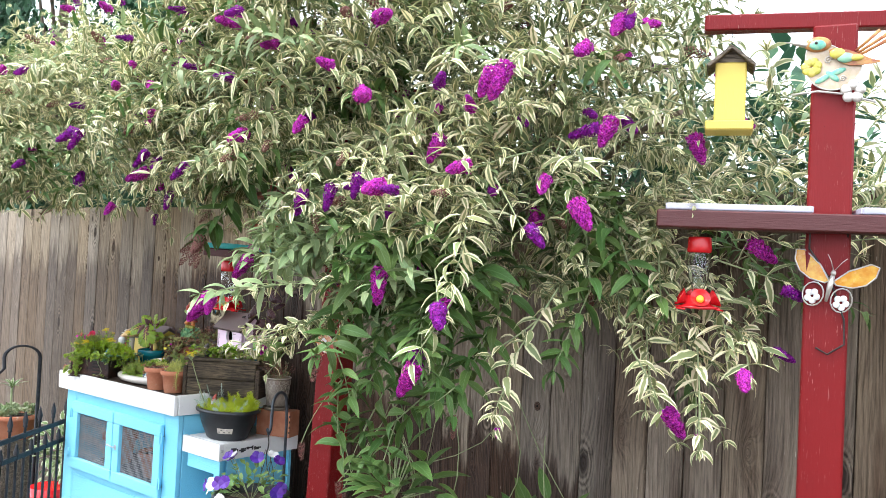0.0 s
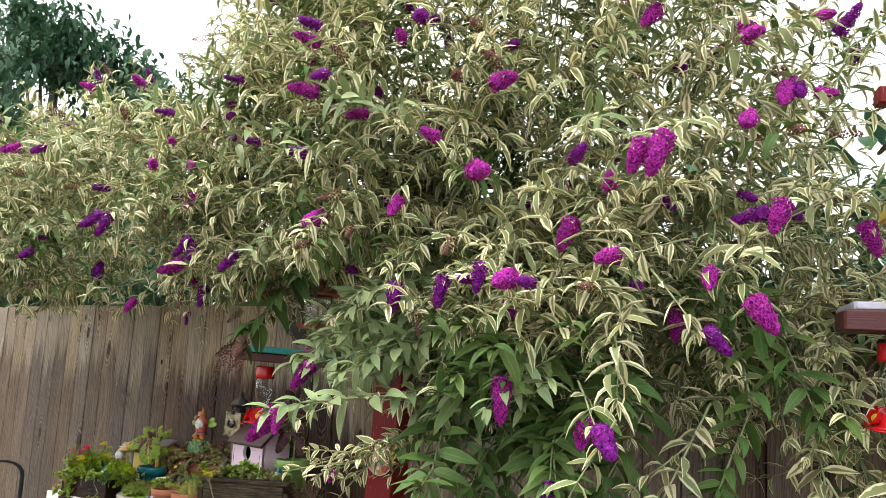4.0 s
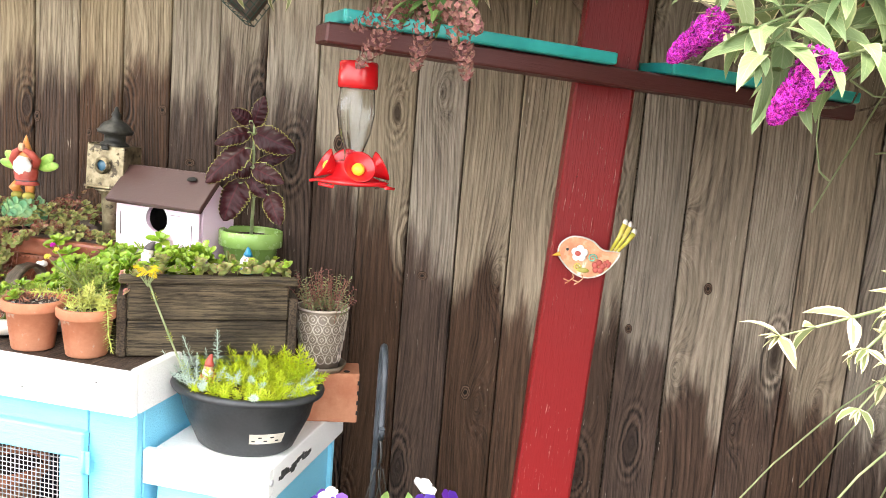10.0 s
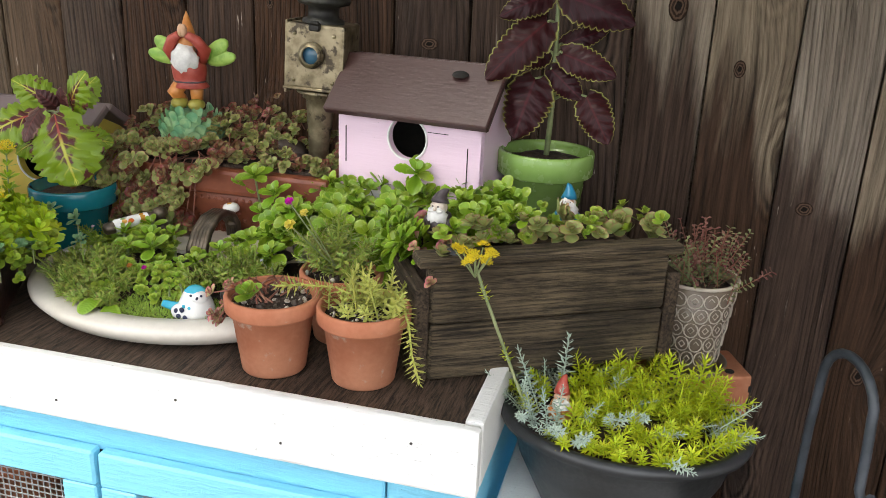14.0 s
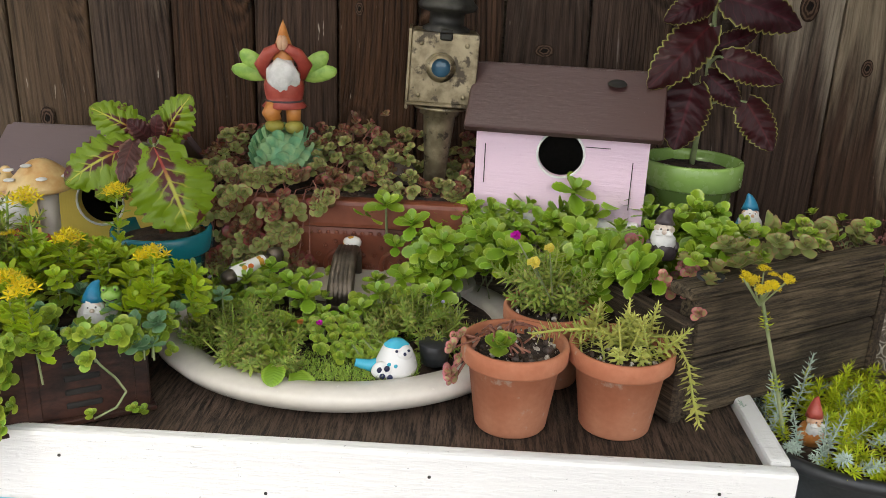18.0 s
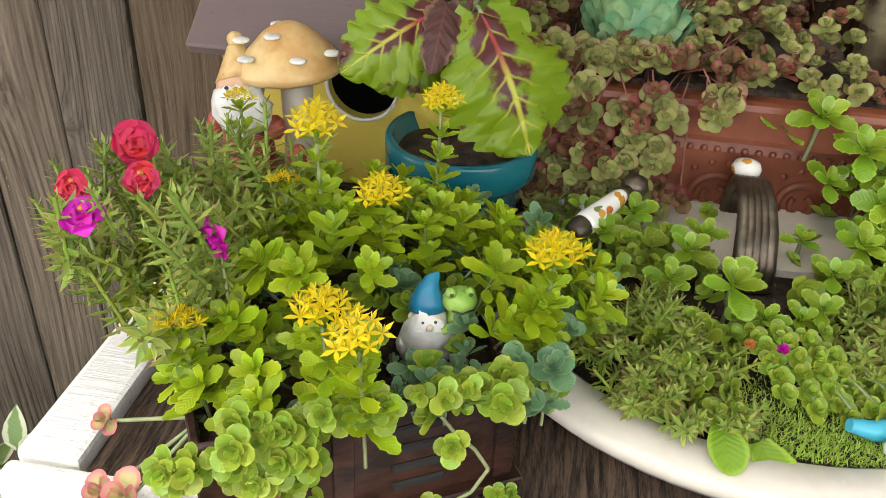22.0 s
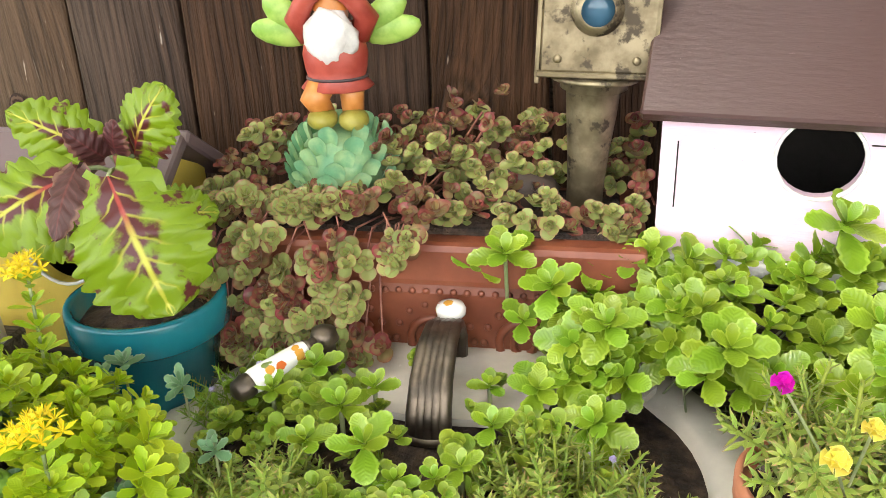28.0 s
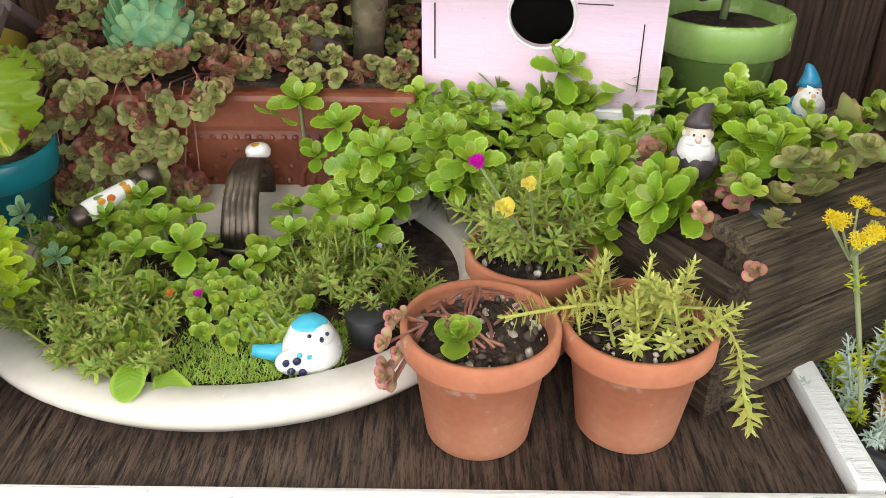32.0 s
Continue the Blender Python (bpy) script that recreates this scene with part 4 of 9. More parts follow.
for j in range(rows):
    zc = 0.018 + (j + 0.5) * (WH - 0.024) / rows
    rr = R1 + (R2 - R1) * zc / WH + 0.0003
    hh = (WH - 0.024) / rows * 0.5
    ww = 2 * math.pi * rr / cols * 0.5
    for i in range(cols):
        a = 2 * math.pi * (i + 0.5 * (j % 2)) / cols
        m = pose(rr * math.cos(a), rr * math.sin(a), zc, 90, 0, math.degrees(a) + 90)
        ring = [Vector((ww * math.cos(q) * 0.95, hh * math.sin(q) * 0.95, 0)) for q in np.linspace(0, 2 * math.pi, 13)]
        tube([m @ p for p in ring], 0.0009, 4, bm=b, caps=False)
        dia = [Vector((ww * 0.45 * math.cos(q), hh * 0.45 * math.sin(q), 0)) for q in np.linspace(0, 2 * math.pi, 5)]
        tube([m @ p for p in dia], 0.0008, 4, bm=b, caps=False)
tube([(R2 * math.cos(q), R2 * math.sin(q), WH) for q in np.linspace(0, 2 * math.pi, 33)], 0.0022, 6, bm=b, caps=False)
part("relief", b, TAUPE_PALE, wp, "pale raised lattice")

# ---- black bowl ----
bowl = thing("bowl_planter", pose(-2.642, 2.005, LT), "black plastic oval bowl planter with a worn label", "planter")
prof = [(0, 0), (0.078, 0), (0.086, 0.006), (0.112, 0.06), (0.122, 0.098), (0.135, 0.102), (0.137, 0.108), (0.134, 0.114), (0.124, 0.114), (0.118, 0.104), (0.1, 0.09), (0, 0.088)]
part("wall", lathe(prof, 48, 1.0, 0.8), BLACK_PLASTIC, bowl)
b = lathe([(0.118, 0.098), (0.06, 0.106), (0, 0.108)], 30, 1.0, 0.8)
for v in b.verts:
    v.co.z += 0.004 * noise.noise(v.co * 60)
part("soil", b, SOIL, bowl)
lab = bmesh.new()
for i in range(7):
    a0 = radians(-66 + i * 5)
    a1 = radians(-66 + (i + 1) * 5)
    vs = []
    for a, z in ((a0, 0.03), (a1, 0.03), (a1, 0.05), (a0, 0.05)):
        rr = 0.086 + (z - 0.006) / 0.054 * 0.026 + 0.001
        vs.append(lab.verts.new((rr * math.cos(a), 0.8 * rr * math.sin(a), z)))
    lab.faces.new(vs)
bmesh.ops.remove_doubles(lab, verts=lab.verts, dist=1e-5)
lb = part("label", lab, LABEL, bowl, "torn pale paper label")
b = bmesh.new()
for i in range(5):
    a = radians(-62 + i * 6)
    z = 0.036 + 0.007 * ((i * 3) % 2)
    rr = 0.086 + (z - 0.006) / 0.054 * 0.026 + 0.0015
    box((0.006, 0.0012, 0.002), (0, 0, 0), bm=b, m=pose(rr * math.cos(a), 0.8 * rr * math.sin(a), z, 0, 0, math.degrees(a) + 90))
part("print", b, INK, lb)

# ---- wooden planter box ----
PLT = pose(-2.853, 1.958, HT, 0, 0, 30.5)
planter = thing("planter_box", PLT, "weathered plank planter box overflowing with succulents", "planter")
PL, PD, PH = 0.278, 0.15, 0.132
for j in range(2):
    part("front_plank", box((PL, 0.026, PH / 2 - 0.002), (PL / 2, 0.013, PH / 4 + j * PH / 2), 0.0035), PLANTER_WOOD, planter)
    part("back_plank", box((PL, 0.016, PH / 2 - 0.002), (PL / 2, PD - 0.008, PH / 4 + j * PH / 2), 0.0025), PLANTER_WOOD, planter)
for xx in (-0.009, PL + 0.009):
    part("end_board", box((0.016, PD + 0.002, PH - 0.022), (xx, PD / 2, PH / 2 - 0.011), 0.0025), PLANTER_END, planter)
part("top_rail", box((PL + 0.03, 0.032, 0.012), (PL / 2, 0.012, PH + 0.0065), 0.003), PLANTER_WOOD, planter)
part("soil", box((PL - 0.004, PD - 0.034, 0.1), (PL / 2, PD / 2, 0.058), 0.004), SOIL, planter)

# ---- bird houses ----


def bird_house(m, w, d, h, wall, roof, label, hole_r, hole_at, over=0.022, rise=0.065):
    t = thing("bird_house", m, label, "bird house")
    b = bmesh.new()
    n = 28
    cx, cz = hole_at
    outer, inner = [], []
    for i in range(n):
        a = 2 * math.pi * i / n
        c, s = math.cos(a), math.sin(a)
        k = min((w / 2 - cx * (1 if c > 0 else -1)) / max(abs(c), 1e-6), ((h - cz) if s > 0 else cz) / max(abs(s), 1e-6))
        outer.append((cx + c * k, cz + s * k))
        inner.append((cx + c * hole_r, cz + s * hole_r))
    for y0, flip in ((0.0, False), (0.012, True)):
        vo = [b.verts.new((x, y0, z)) for x, z in outer]
        vi = [b.verts.new((x, y0, z)) for x, z in inner]
        for i in range(n):
            j = (i + 1) % n
            q = (vo[i], vo[j], vi[j], vi[i])
            b.faces.new(q[::-1] if not flip else q)
    b.verts.ensure_lookup_table()
    for i in range(n):
        j = (i + 1) % n
        b.faces.new((b.verts[n + i], b.verts[n + j], b.verts[3 * n + j], b.verts[3 * n + i]))
    for xx, zz in ((-w / 2, 0), (w / 2, 0), (-w / 2, h), (w / 2, h)):
        vs = [b.verts.new((xx, 0, zz)), b.verts.new((xx, 0.012, zz))]
    bmesh.ops.delete(b, geom=[v for v in b.verts if not v.link_faces], context="VERTS")
    part("front", b, wall, t)
    for sgn in (-1, 1):
        out = [(0.0125, 0), (d, 0), (d, h), (d / 2, h + rise - 0.012), (0.0125, h)]
        bb = bmesh.new()
        q = [bb.verts.new((sgn * w / 2, y, z)) for y, z in out]
        r = [bb.verts.new((sgn * (w / 2 - 0.012), y, z)) for y, z in out]
        bb.faces.new(q)
        bb.faces.new(r[::-1])
        for i in range(5):
            bb.faces.new((q[i], q[(i + 1) % 5], r[(i + 1) % 5], r[i]))
        bmesh.ops.recalc_face_normals(bb, faces=bb.faces)
        part("side", bb, wall, t)
    # inner faces coloured near black for the shade behind the hole; linings and ceiling added
    part("back", box((w - 0.026, 0.012, h - 0.002), (0, d - 0.007, h / 2)), DARK, t)
    for sgn in (-1, 1):
        part("lining", box((0.002, d - 0.026, h - 0.004), (sgn * (w / 2 - 0.0135), d / 2, h / 2)), DARK, t)
    part("ceiling_board", box((w - 0.03, d - 0.03, 0.003), (0, d / 2, h - 0.004)), DARK, t)
    part("hole_rim", tube([(hole_at[0] + (hole_r + 0.0005) * math.cos(q), -0.0005, hole_at[1] + (hole_r + 0.0005) * math.sin(q)) for q in np.linspace(0, 2 * math.pi, 25)], 0.0016, 5, caps=False), WHITE_PAINT, t, "bare pale edge of the entrance hole")
    part("floor", box((w - 0.027, d - 0.03, 0.012), (0, d / 2, 0.0065)), DARK, t)
    sl = math.hypot(d / 2 + over, rise * (d / 2 + over) / (d / 2))
    ang = math.degrees(math.atan2(rise, d / 2))
    for s in (-1, 1):
        mm = pose(0, d / 2, h + rise, 0, 0, 0) @ pose(0, 0, 0, -s * ang, 0, 0) @ pose(0, s * sl / 2, 0.004)
        part("roof_board", box((w + 2 * over, sl, 0.012), (0, 0, 0), 0.002, m=mm), roof, t)
    return t


pink = bird_house(pose(-2.968, 2.232, 1.118, 0, 0, -9), 0.212, 0.115, 0.126, PINK_PAINT, MAUVE, "pale pink wooden bird house with a mauve-brown roof", 0.0285, (0.0, 0.088), 0.014, 0.056)
part("sill", box((0.206, 0.016, 0.011), (0, -0.002, 0.0045), 0.002), WHITE_PAINT, pink, "white bottom edge")
for xx, zz, L in ((-0.094, 0.07, 0.05), (0.088, 0.055, 0.06), (0.045, 0.1, 0.0)):
    part("crack", box((0.001 if L else 0.03, 0.0015, L or 0.0008), (xx, -0.0004, zz)), DARK, pink)
knot = lathe([(0, 0.001), (0.006, 0.001), (0.008, -0.002)], 12, 1.5, 1.0, m=pose(0.06, 0.03, 0.176, 24, 0, 0))
part("knot", knot, DARK, pink)
bird_house(pose(-3.56, 2.2, HT + 0.035, 0, 0, 0), 0.19, 0.12, 0.125, YELLOW_PAINT, MAUVE_GREY, "yellow wooden bird house with a grey-mauve roof", 0.029, (0.022, 0.09), 0.02, 0.04)
tagged(part("support_block", box((0.18, 0.1, 0.033), (0, 0, 0.0165), 0.002), OLD_WOOD, m=pose(-3.56, 2.26, HT)), "flat weathered wooden block under the yellow bird house", "block")

# ---- sink ----
SKX, SKY = -3.214, 2.101
sink = thing("sink", pose(SKX, SKY, HT), "cream enamel oval basin reused as a planter", "sink")
part("basin", lathe([(0.0, 0.002), (0.185, 0.002), (0.206, 0.008), (0.217, 0.02), (0.2175, 0.026), (0.213, 0.0305), (0.2, 0.0328), (0.184, 0.032), (0.1775, 0.027), (0.1755, 0.016), (0, 0.014)], 72, 1.0, 0.87), CREAM, sink)
b = lathe([(0.1765, 0.021), (0.12, 0.03), (0.05, 0.034), (0, 0.034)], 44, 1.0, 0.87)
for v in b.verts:
    v.co.z += 0.003 * noise.noise(v.co * 50)
part("soil", b, SOIL, sink)
deck = [(0.15 * math.cos(q), 0.075 * math.sin(q) + 0.105) for q in np.linspace(0, 2 * math.pi, 33)[:-1]]
part("drain_ring", lathe([(0, 0.0475), (0.012, 0.0478), (0.02, 0.0505), (0.023, 0.049), (0.024, 0.0475)], 28, 1, 1, m=pose(0.095, 0.042, 0)), BLACK_PLASTIC, sink, "black rubber drain ring")
part("tap_deck", prism(deck, 0.006, m=Matrix.Rotation(radians(-90), 4, "X")), CREAM, sink, "cream enamel deck behind the tap", m=pose(0, 0, 0.042))

# ---- terracotta trough ----
trough = thing("terracotta_trough", pose(-3.24, 2.285, HT), "red terracotta trough with moulded relief, full of stonecrop", "planter")
b = bmesh.new()
join(b, box((0.3, 0.115, 0.1), (0, 0, 0.05), 0.01, seg=2))
for v in b.verts:
    k = 0.9 + 0.1 * v.co.z / 0.1
    v.co.x *= k
    v.co.y *= k
part("body", b, TERRA_DARK, trough)
part("rim", box((0.325, 0.14, 0.036), (0, 0, 0.12), 0.006, seg=2), TERRA_DARK, trough)
part("soil", box((0.285, 0.1, 0.01), (0, 0, 0.137), 0.003), SOIL, trough)
for cx in (-0.072, -0.0, 0.072):
    for k in range(14):
        q = 2 * math.pi * k / 14
        part("relief_bead", ball(0.0032, (cx + 0.032 * math.cos(q), -0.056, 0.048 + 0.032 * math.sin(q)), (1, 0.7, 1), seg=8), TERRA_DARK, trough)
    part("relief_scroll", tube([(cx + 0.02 * math.cos(q), -0.0555, 0.048 + 0.02 * math.sin(q)) for q in np.linspace(0.4, 5.6, 18)], 0.0038, 6), TERRA_DARK, trough)
    part("relief_scroll", tube([(cx + 0.009 * math.cos(q), -0.0555, 0.048 + 0.009 * math.sin(q)) for q in np.linspace(2.4, 7.6, 14)], 0.003, 6), TERRA_DARK, trough)
for k in range(26):
    part("relief_bead", ball(0.003, (-0.1375 + 0.011 * k, -0.0575, 0.092), (1, 0.7, 1), seg=8), TERRA_DARK, trough)
tagged(part("stone", ball(0.032, (0, 0, 0.014), (1.2, 0.8, 0.7), rough=0.3), STONE, m=pose(-3.185, 2.305, HT + 0.137)), "smooth wet brown stone lying in the trough", "stone")

# ---- dark box with slots ----
bx = thing("metal_box", pose(-3.533, 1.838, HT, 0, 0, 30), "dark brown pressed-metal box with slots, used as a planter", "planter")
BL, BD, BH = 0.178, 0.165, 0.078
part("front", box((BL, 0.005, BH), (BL / 2, 0.0025, BH / 2), 0.001), BASKET, bx)
part("back", box((BL, 0.005, BH), (BL / 2, BD - 0.0025, BH / 2), 0.001), BASKET, bx)
for xx in (0.0025, BL - 0.0025):
    part("side", box((0.005, BD - 0.011, BH), (xx, BD / 2, BH / 2), 0.001), BASKET, bx)
part("soil", box((BL - 0.012, BD - 0.012, BH - 0.012), (BL / 2, BD / 2, BH / 2 - 0.004)), SOIL, bx)
for i in range(4):
    part("slot", box((0.032, 0.0035, 0.006), (0.118, -0.0005, 0.018 + 0.014 * i), 0.0012), DARK, bx, "dark slot")
part("base_flange", box((BL + 0.008, 0.012, 0.006), (BL / 2, -0.002, 0.0032), 0.0012), BASKET, bx)
part("top_roll", tube([(0, 0.001, BH), (BL, 0.001, BH)], 0.0028, 8), BASKET, bx)
part("strap", box((0.012, 0.002, BH), (0.075, -0.001, BH / 2), 0.0006), BASKET, bx)
part("strap", box((0.012, 0.002, BH), (0.17, -0.001, BH / 2), 0.0006), BASKET, bx)

# ---- butterfly bush ----
L_BUD = [leaf_tpl(0.071, 0.017, "lance", 4, 0.22, q, fold=0.1) for q in (0.2, 0.6, 1.0, 1.4)]
L_ARCH = [leaf_tpl(0.074, 0.022, "lance", 4, 0.22, q, fold=0.12) for q in (0.3, 0.7, 1.1, 1.5)]
L_WIDE = [leaf_tpl(0.116, 0.033, "lance", 6, 0.2, q, fold=0.12) for q in (0.3, 0.7, 1.1)]
ROD = (np.array([(math.cos(q) * 0.5, y, math.sin(q) * 0.5) for y in (0, 1) for q in np.linspace(0, 2 * math.pi, 6)[:-1]]),
       np.array([(i, (i + 1) % 5, 5 + (i + 1) % 5, 5 + i) for i in range(5)]), np.array([(0.5, 0.5)] * 10))


def rod(p, q, r):
    p, q = np.asarray(p, float), np.asarray(q, float)
    m = M4(p, q - p)
    m[:3, 1] *= np.linalg.norm(q - p)
    m[:3, 0] *= 2 * r
    m[:3, 2] *= 2 * r
    return m


def unit(v):
    v = np.asarray(v, float)
    return v / (np.linalg.norm(v) + 1e-9)


def sprig(leaves, stems, base, d, length, pairs, droop, size, lib, keep=None, r=0.0017):
    """A shoot with opposite leaves, bending under its weight. Returns its tip and the way it points."""
    p, d = np.asarray(base, float), unit(d)
    step = length / pairs
    turn = rng.uniform(0, 3)
    for i in range(pairs):
        d = unit(d + np.array((0, 0, -droop * step)) + rng.normal(0, 0.05, 3))
        q = p + d * step
        stems.add(ROD, rod(p, q, r * (1.3 - i / pairs)))
        p = q
        side = unit(np.cross(d, (0.2, 0.1, 1)))
        up = np.cross(side, d)
        turn += 1.57 + rng.normal(0, 0.2)
        s = size * (0.75 + 0.35 * math.sin(math.pi * (i + 0.6) / (pairs + 0.6))) * rng.uniform(0.85, 1.15)
        for k in (0, math.pi):
            w = math.cos(turn + k) * side + math.sin(turn + k) * up
            ld = unit(0.95 * w * (1, 1, 0.55) + 0.42 * d + np.array((0, -0.08, 0.06)) + rng.normal(0, 0.14, 3))
            if keep is None or keep(p + ld * 0.1 * s):
                leaves.add(lib[int(rng.integers(len(lib)))], M4(p, ld, (0, -0.35, 1), s, rng.normal(0, 0.3)))
    for k in range(4):
        a = k * 1.57 + turn
        w = math.cos(a) * side + math.sin(a) * up
        leaves.add(lib[0], M4(p, unit(d + 0.5 * w), (0, 0, 1), size * 0.5))
    return p, d


def panicle_tpl(length, radius, n, size, seed, solid=True):
    """A dense cone of four-petalled florets."""
    g = np.random.default_rng(seed)
    pet = leaf_tpl(size, size * 0.85, "round", 2, 0.15, 0.5)
    fl = Soup()
    for k in range(4):
        a = k * math.pi / 2
        fl.add(pet, M4((0, 0, 0), (math.cos(a), math.sin(a), 0.25), (0, 0, 1)))
    flo = fl.template()
    so = Soup()
    for i in range(n):
        s = (i + 0.5) / n
        a = i * 2.39996
        rr = radius * (1 - s) ** 0.4 * (0.8 + 0.26 * g.random()) * min(1, s * 9 + 0.45)
        out = np.array((math.cos(a), 0.25 + s * 0.9, math.sin(a)))
        pos = np.array((rr * math.cos(a), s * length, rr * math.sin(a)))
        out = out + g.normal(0, 0.28, 3)
        m = M4(pos, np.cross(unit(out), unit(g.normal(0, 1, 3))), out, g.uniform(0.75, 1.15))
        so.add(flo, m)
    core = 6 if solid else 0
    for k in range(core):
        a, b = k / core, (k + 1) / core
        so.add(ROD, rod((0, a * length * 0.97, 0), (0, b * length * 0.97, 0), radius * 0.6 * (1 - b) ** 0.55 + 0.001))
    return so.template()


def panicle_mesh(name, length, radius, n, size, seed, mat):
    me = Soup().add(panicle_tpl(length, radius, n, size, seed, name == "flower"), np.eye(4)).mesh(name)
    me.materials.append(mat)
    return me


PAN = [panicle_mesh("flower", 0.09, 0.023, 230, 0.0052, 1, PETAL), panicle_mesh("flower", 0.072, 0.02, 190, 0.0052, 2, PETAL),
       panicle_mesh("flower", 0.072, 0.017, 130, 0.005, 3, PETAL_VIOLET), panicle_mesh("flower", 0.055, 0.017, 120, 0.005, 4, PETAL)]
DRY = [panicle_mesh("dried_flower", 0.09, 0.017, 90, 0.0042, 5, DRIED), panicle_mesh("dried_flower", 0.06, 0.013, 60, 0.004, 6, DRIED)]

FAT = panicle_mesh("flower", 0.1, 0.026, 330, 0.0051, 8, PETAL)
PINK_DRY = panicle_mesh("fading_flower", 0.085, 0.017, 120, 0.0046, 7, FADING)

BUSH_ROOT = np.array((-1.7, 2.75, 0.0))
bush = thing("butterfly_bush", pose(*BUSH_ROOT), "large variegated butterfly bush with magenta flower spikes arching over the fence", "shrub")


def local(v):
    return np.asarray(v, float) - BUSH_ROOT


sets = {"variegated": Soup(), "green": Soup(), "pale": Soup()}
twigs, bare = Soup(), Soup()


def roomy(p):
    """Where the canopy may grow: clear of the posts, the bird house and the view along the fence."""
    x, y, z = np.asarray(p) + BUSH_ROOT
    low = 1.7 if x < -2.05 else (1.74 if x < -1.6 else (1.42 if x < -1.0 else 1.66))
    if x > -0.86 and y < 2.06 and z > 1.55:
        return False
    return z > low and y > 1.12


BLOBS = (((-1.78, 1.98, 2.05), (0.98, 0.6, 0.95), 1600, 0), ((-1.75, 2.1, 2.1), (0.8, 0.45, 0.8), 430, 2), ((-3.15, 1.92, 2.04), (1.45, 0.55, 0.36), 1100, 0),
         ((-1.2, 1.72, 1.55), (0.34, 0.3, 0.34), 140, 1), ((-4.6, 1.9, 2.05), (0.9, 0.5, 0.33), 260, 0), ((-0.72, 2.24, 1.78), (0.34, 0.12, 0.24), 60, 3), ((-0.85, 2.0, 1.55), (0.2, 0.14, 0.2), 26, 3))
flower_ends = []
for c, r, count, kind in BLOBS:
    for i in range(count):
        u = unit(rng.normal(0, 1, 3) * (1, 1, 1) + (0, -0.55, 0.1))
        depth = rng.uniform(0.1, 0.7) if kind == 2 else rng.uniform(0.6, 0.92)
        base = np.array(c) + np.array(r) * u * depth
        d = unit(u * np.array(r) + rng.normal(0, 0.25, 3) + (0, -0.1, 0.05))
        length = rng.uniform(0.14, 0.28)
        bl = local(base)
        if kind < 3 and not (roomy(bl) and roomy(bl + d * length * 0.8 - (0, 0, 0.04))):
            continue
        pick = rng.random()
        name = "variegated"
        if kind == 1:
            name = "variegated" if base[2] > 1.6 else ("green" if pick < 0.7 else "pale")
        elif kind == 2:
            name = "green" if pick < 0.35 else ("pale" if pick < 0.45 else "variegated")
        elif pick < 0.24:
            name = "pale" if pick < 0.14 else "green"
        lib = L_WIDE if kind == 1 and name != "variegated" else L_BUD
        tip, td = sprig(sets[name], twigs, bl, d, length, int(rng.integers(6, 10)), rng.uniform(0.3, 1.8), rng.uniform(0.62, 1.05) * (0.7 if lib is L_WIDE else 1.0), lib)
        if rng.random() < 0.13 and u[1] < 0.2 and kind != 3:
            flower_ends.append((tip, td))


def flower(me, pos, d, s=1.0):
    m = M4(pos, d, (0, -1, 0.2), s)
    ob = part(me.name.split(".")[0], me, PETAL, bush)
    ob.matrix_basis = Matrix(m.tolist())
    return ob


def shoot(kind, way, size, gap=0.027, side=2, lib=None):
    """A long arching shoot along a few points, with pairs of leaves and small side shoots."""
    pts = [local(q) for q in way]
    line = []
    for p, q in zip(pts, pts[1:]):
        n = max(1, int(np.linalg.norm(q - p) / gap))
        line += [p + (q - p) * k / n for k in range(n)]
    line.append(pts[-1])
    lib = lib or (L_ARCH if kind == "variegated" else L_WIDE)
    turn = rng.uniform(0, 3)
    for i, (p, q) in enumerate(zip(line, line[1:])):
        d = unit(q - p)
        twigs.add(ROD, rod(p, q, 0.0026 - 0.0014 * i / len(line)))
        w0 = unit(np.cross(d, (0.15, 0.1, 1)))
        w1 = np.cross(w0, d)
        turn += 1.57 + rng.normal(0, 0.25)
        t = (i + 1) / len(line)
        s = size * (1.05 - 0.55 * t ** 3) * rng.uniform(0.85, 1.15)
        for k in (0, math.pi):
            w = math.cos(turn + k) * w0 + 0.75 * math.sin(turn + k) * w1
            sets[kind].add(lib[int(rng.integers(len(lib)))], M4(q, unit(1.0 * w * (1, 1, 0.6) + 0.3 * d + (0, -0.08, 0.03) + rng.normal(0, 0.12, 3)), (0, -0.45, 1), s, rng.normal(0, 0.3)))
    for k in range(side):
        p = line[int((k + 0.6) / side * (len(line) - 1))]
        sprig(sets[kind], twigs, p, unit(unit(pts[-1] - pts[0]) + rng.normal(0, 0.55, 3)), rng.uniform(0.08, 0.14), 4, 1.5, size * 0.7, lib)
    e = line[-1]
    for k in range(5):
        a = k * 1.26
        sets[kind].add(lib[0], M4(e, unit(unit(line[-1] - line[-2]) + 0.6 * (math.cos(a) * w0 + math.sin(a) * w1)), (0, 0, 1), size * 0.45))
    return line[-1], unit(line[-1] - line[-2])


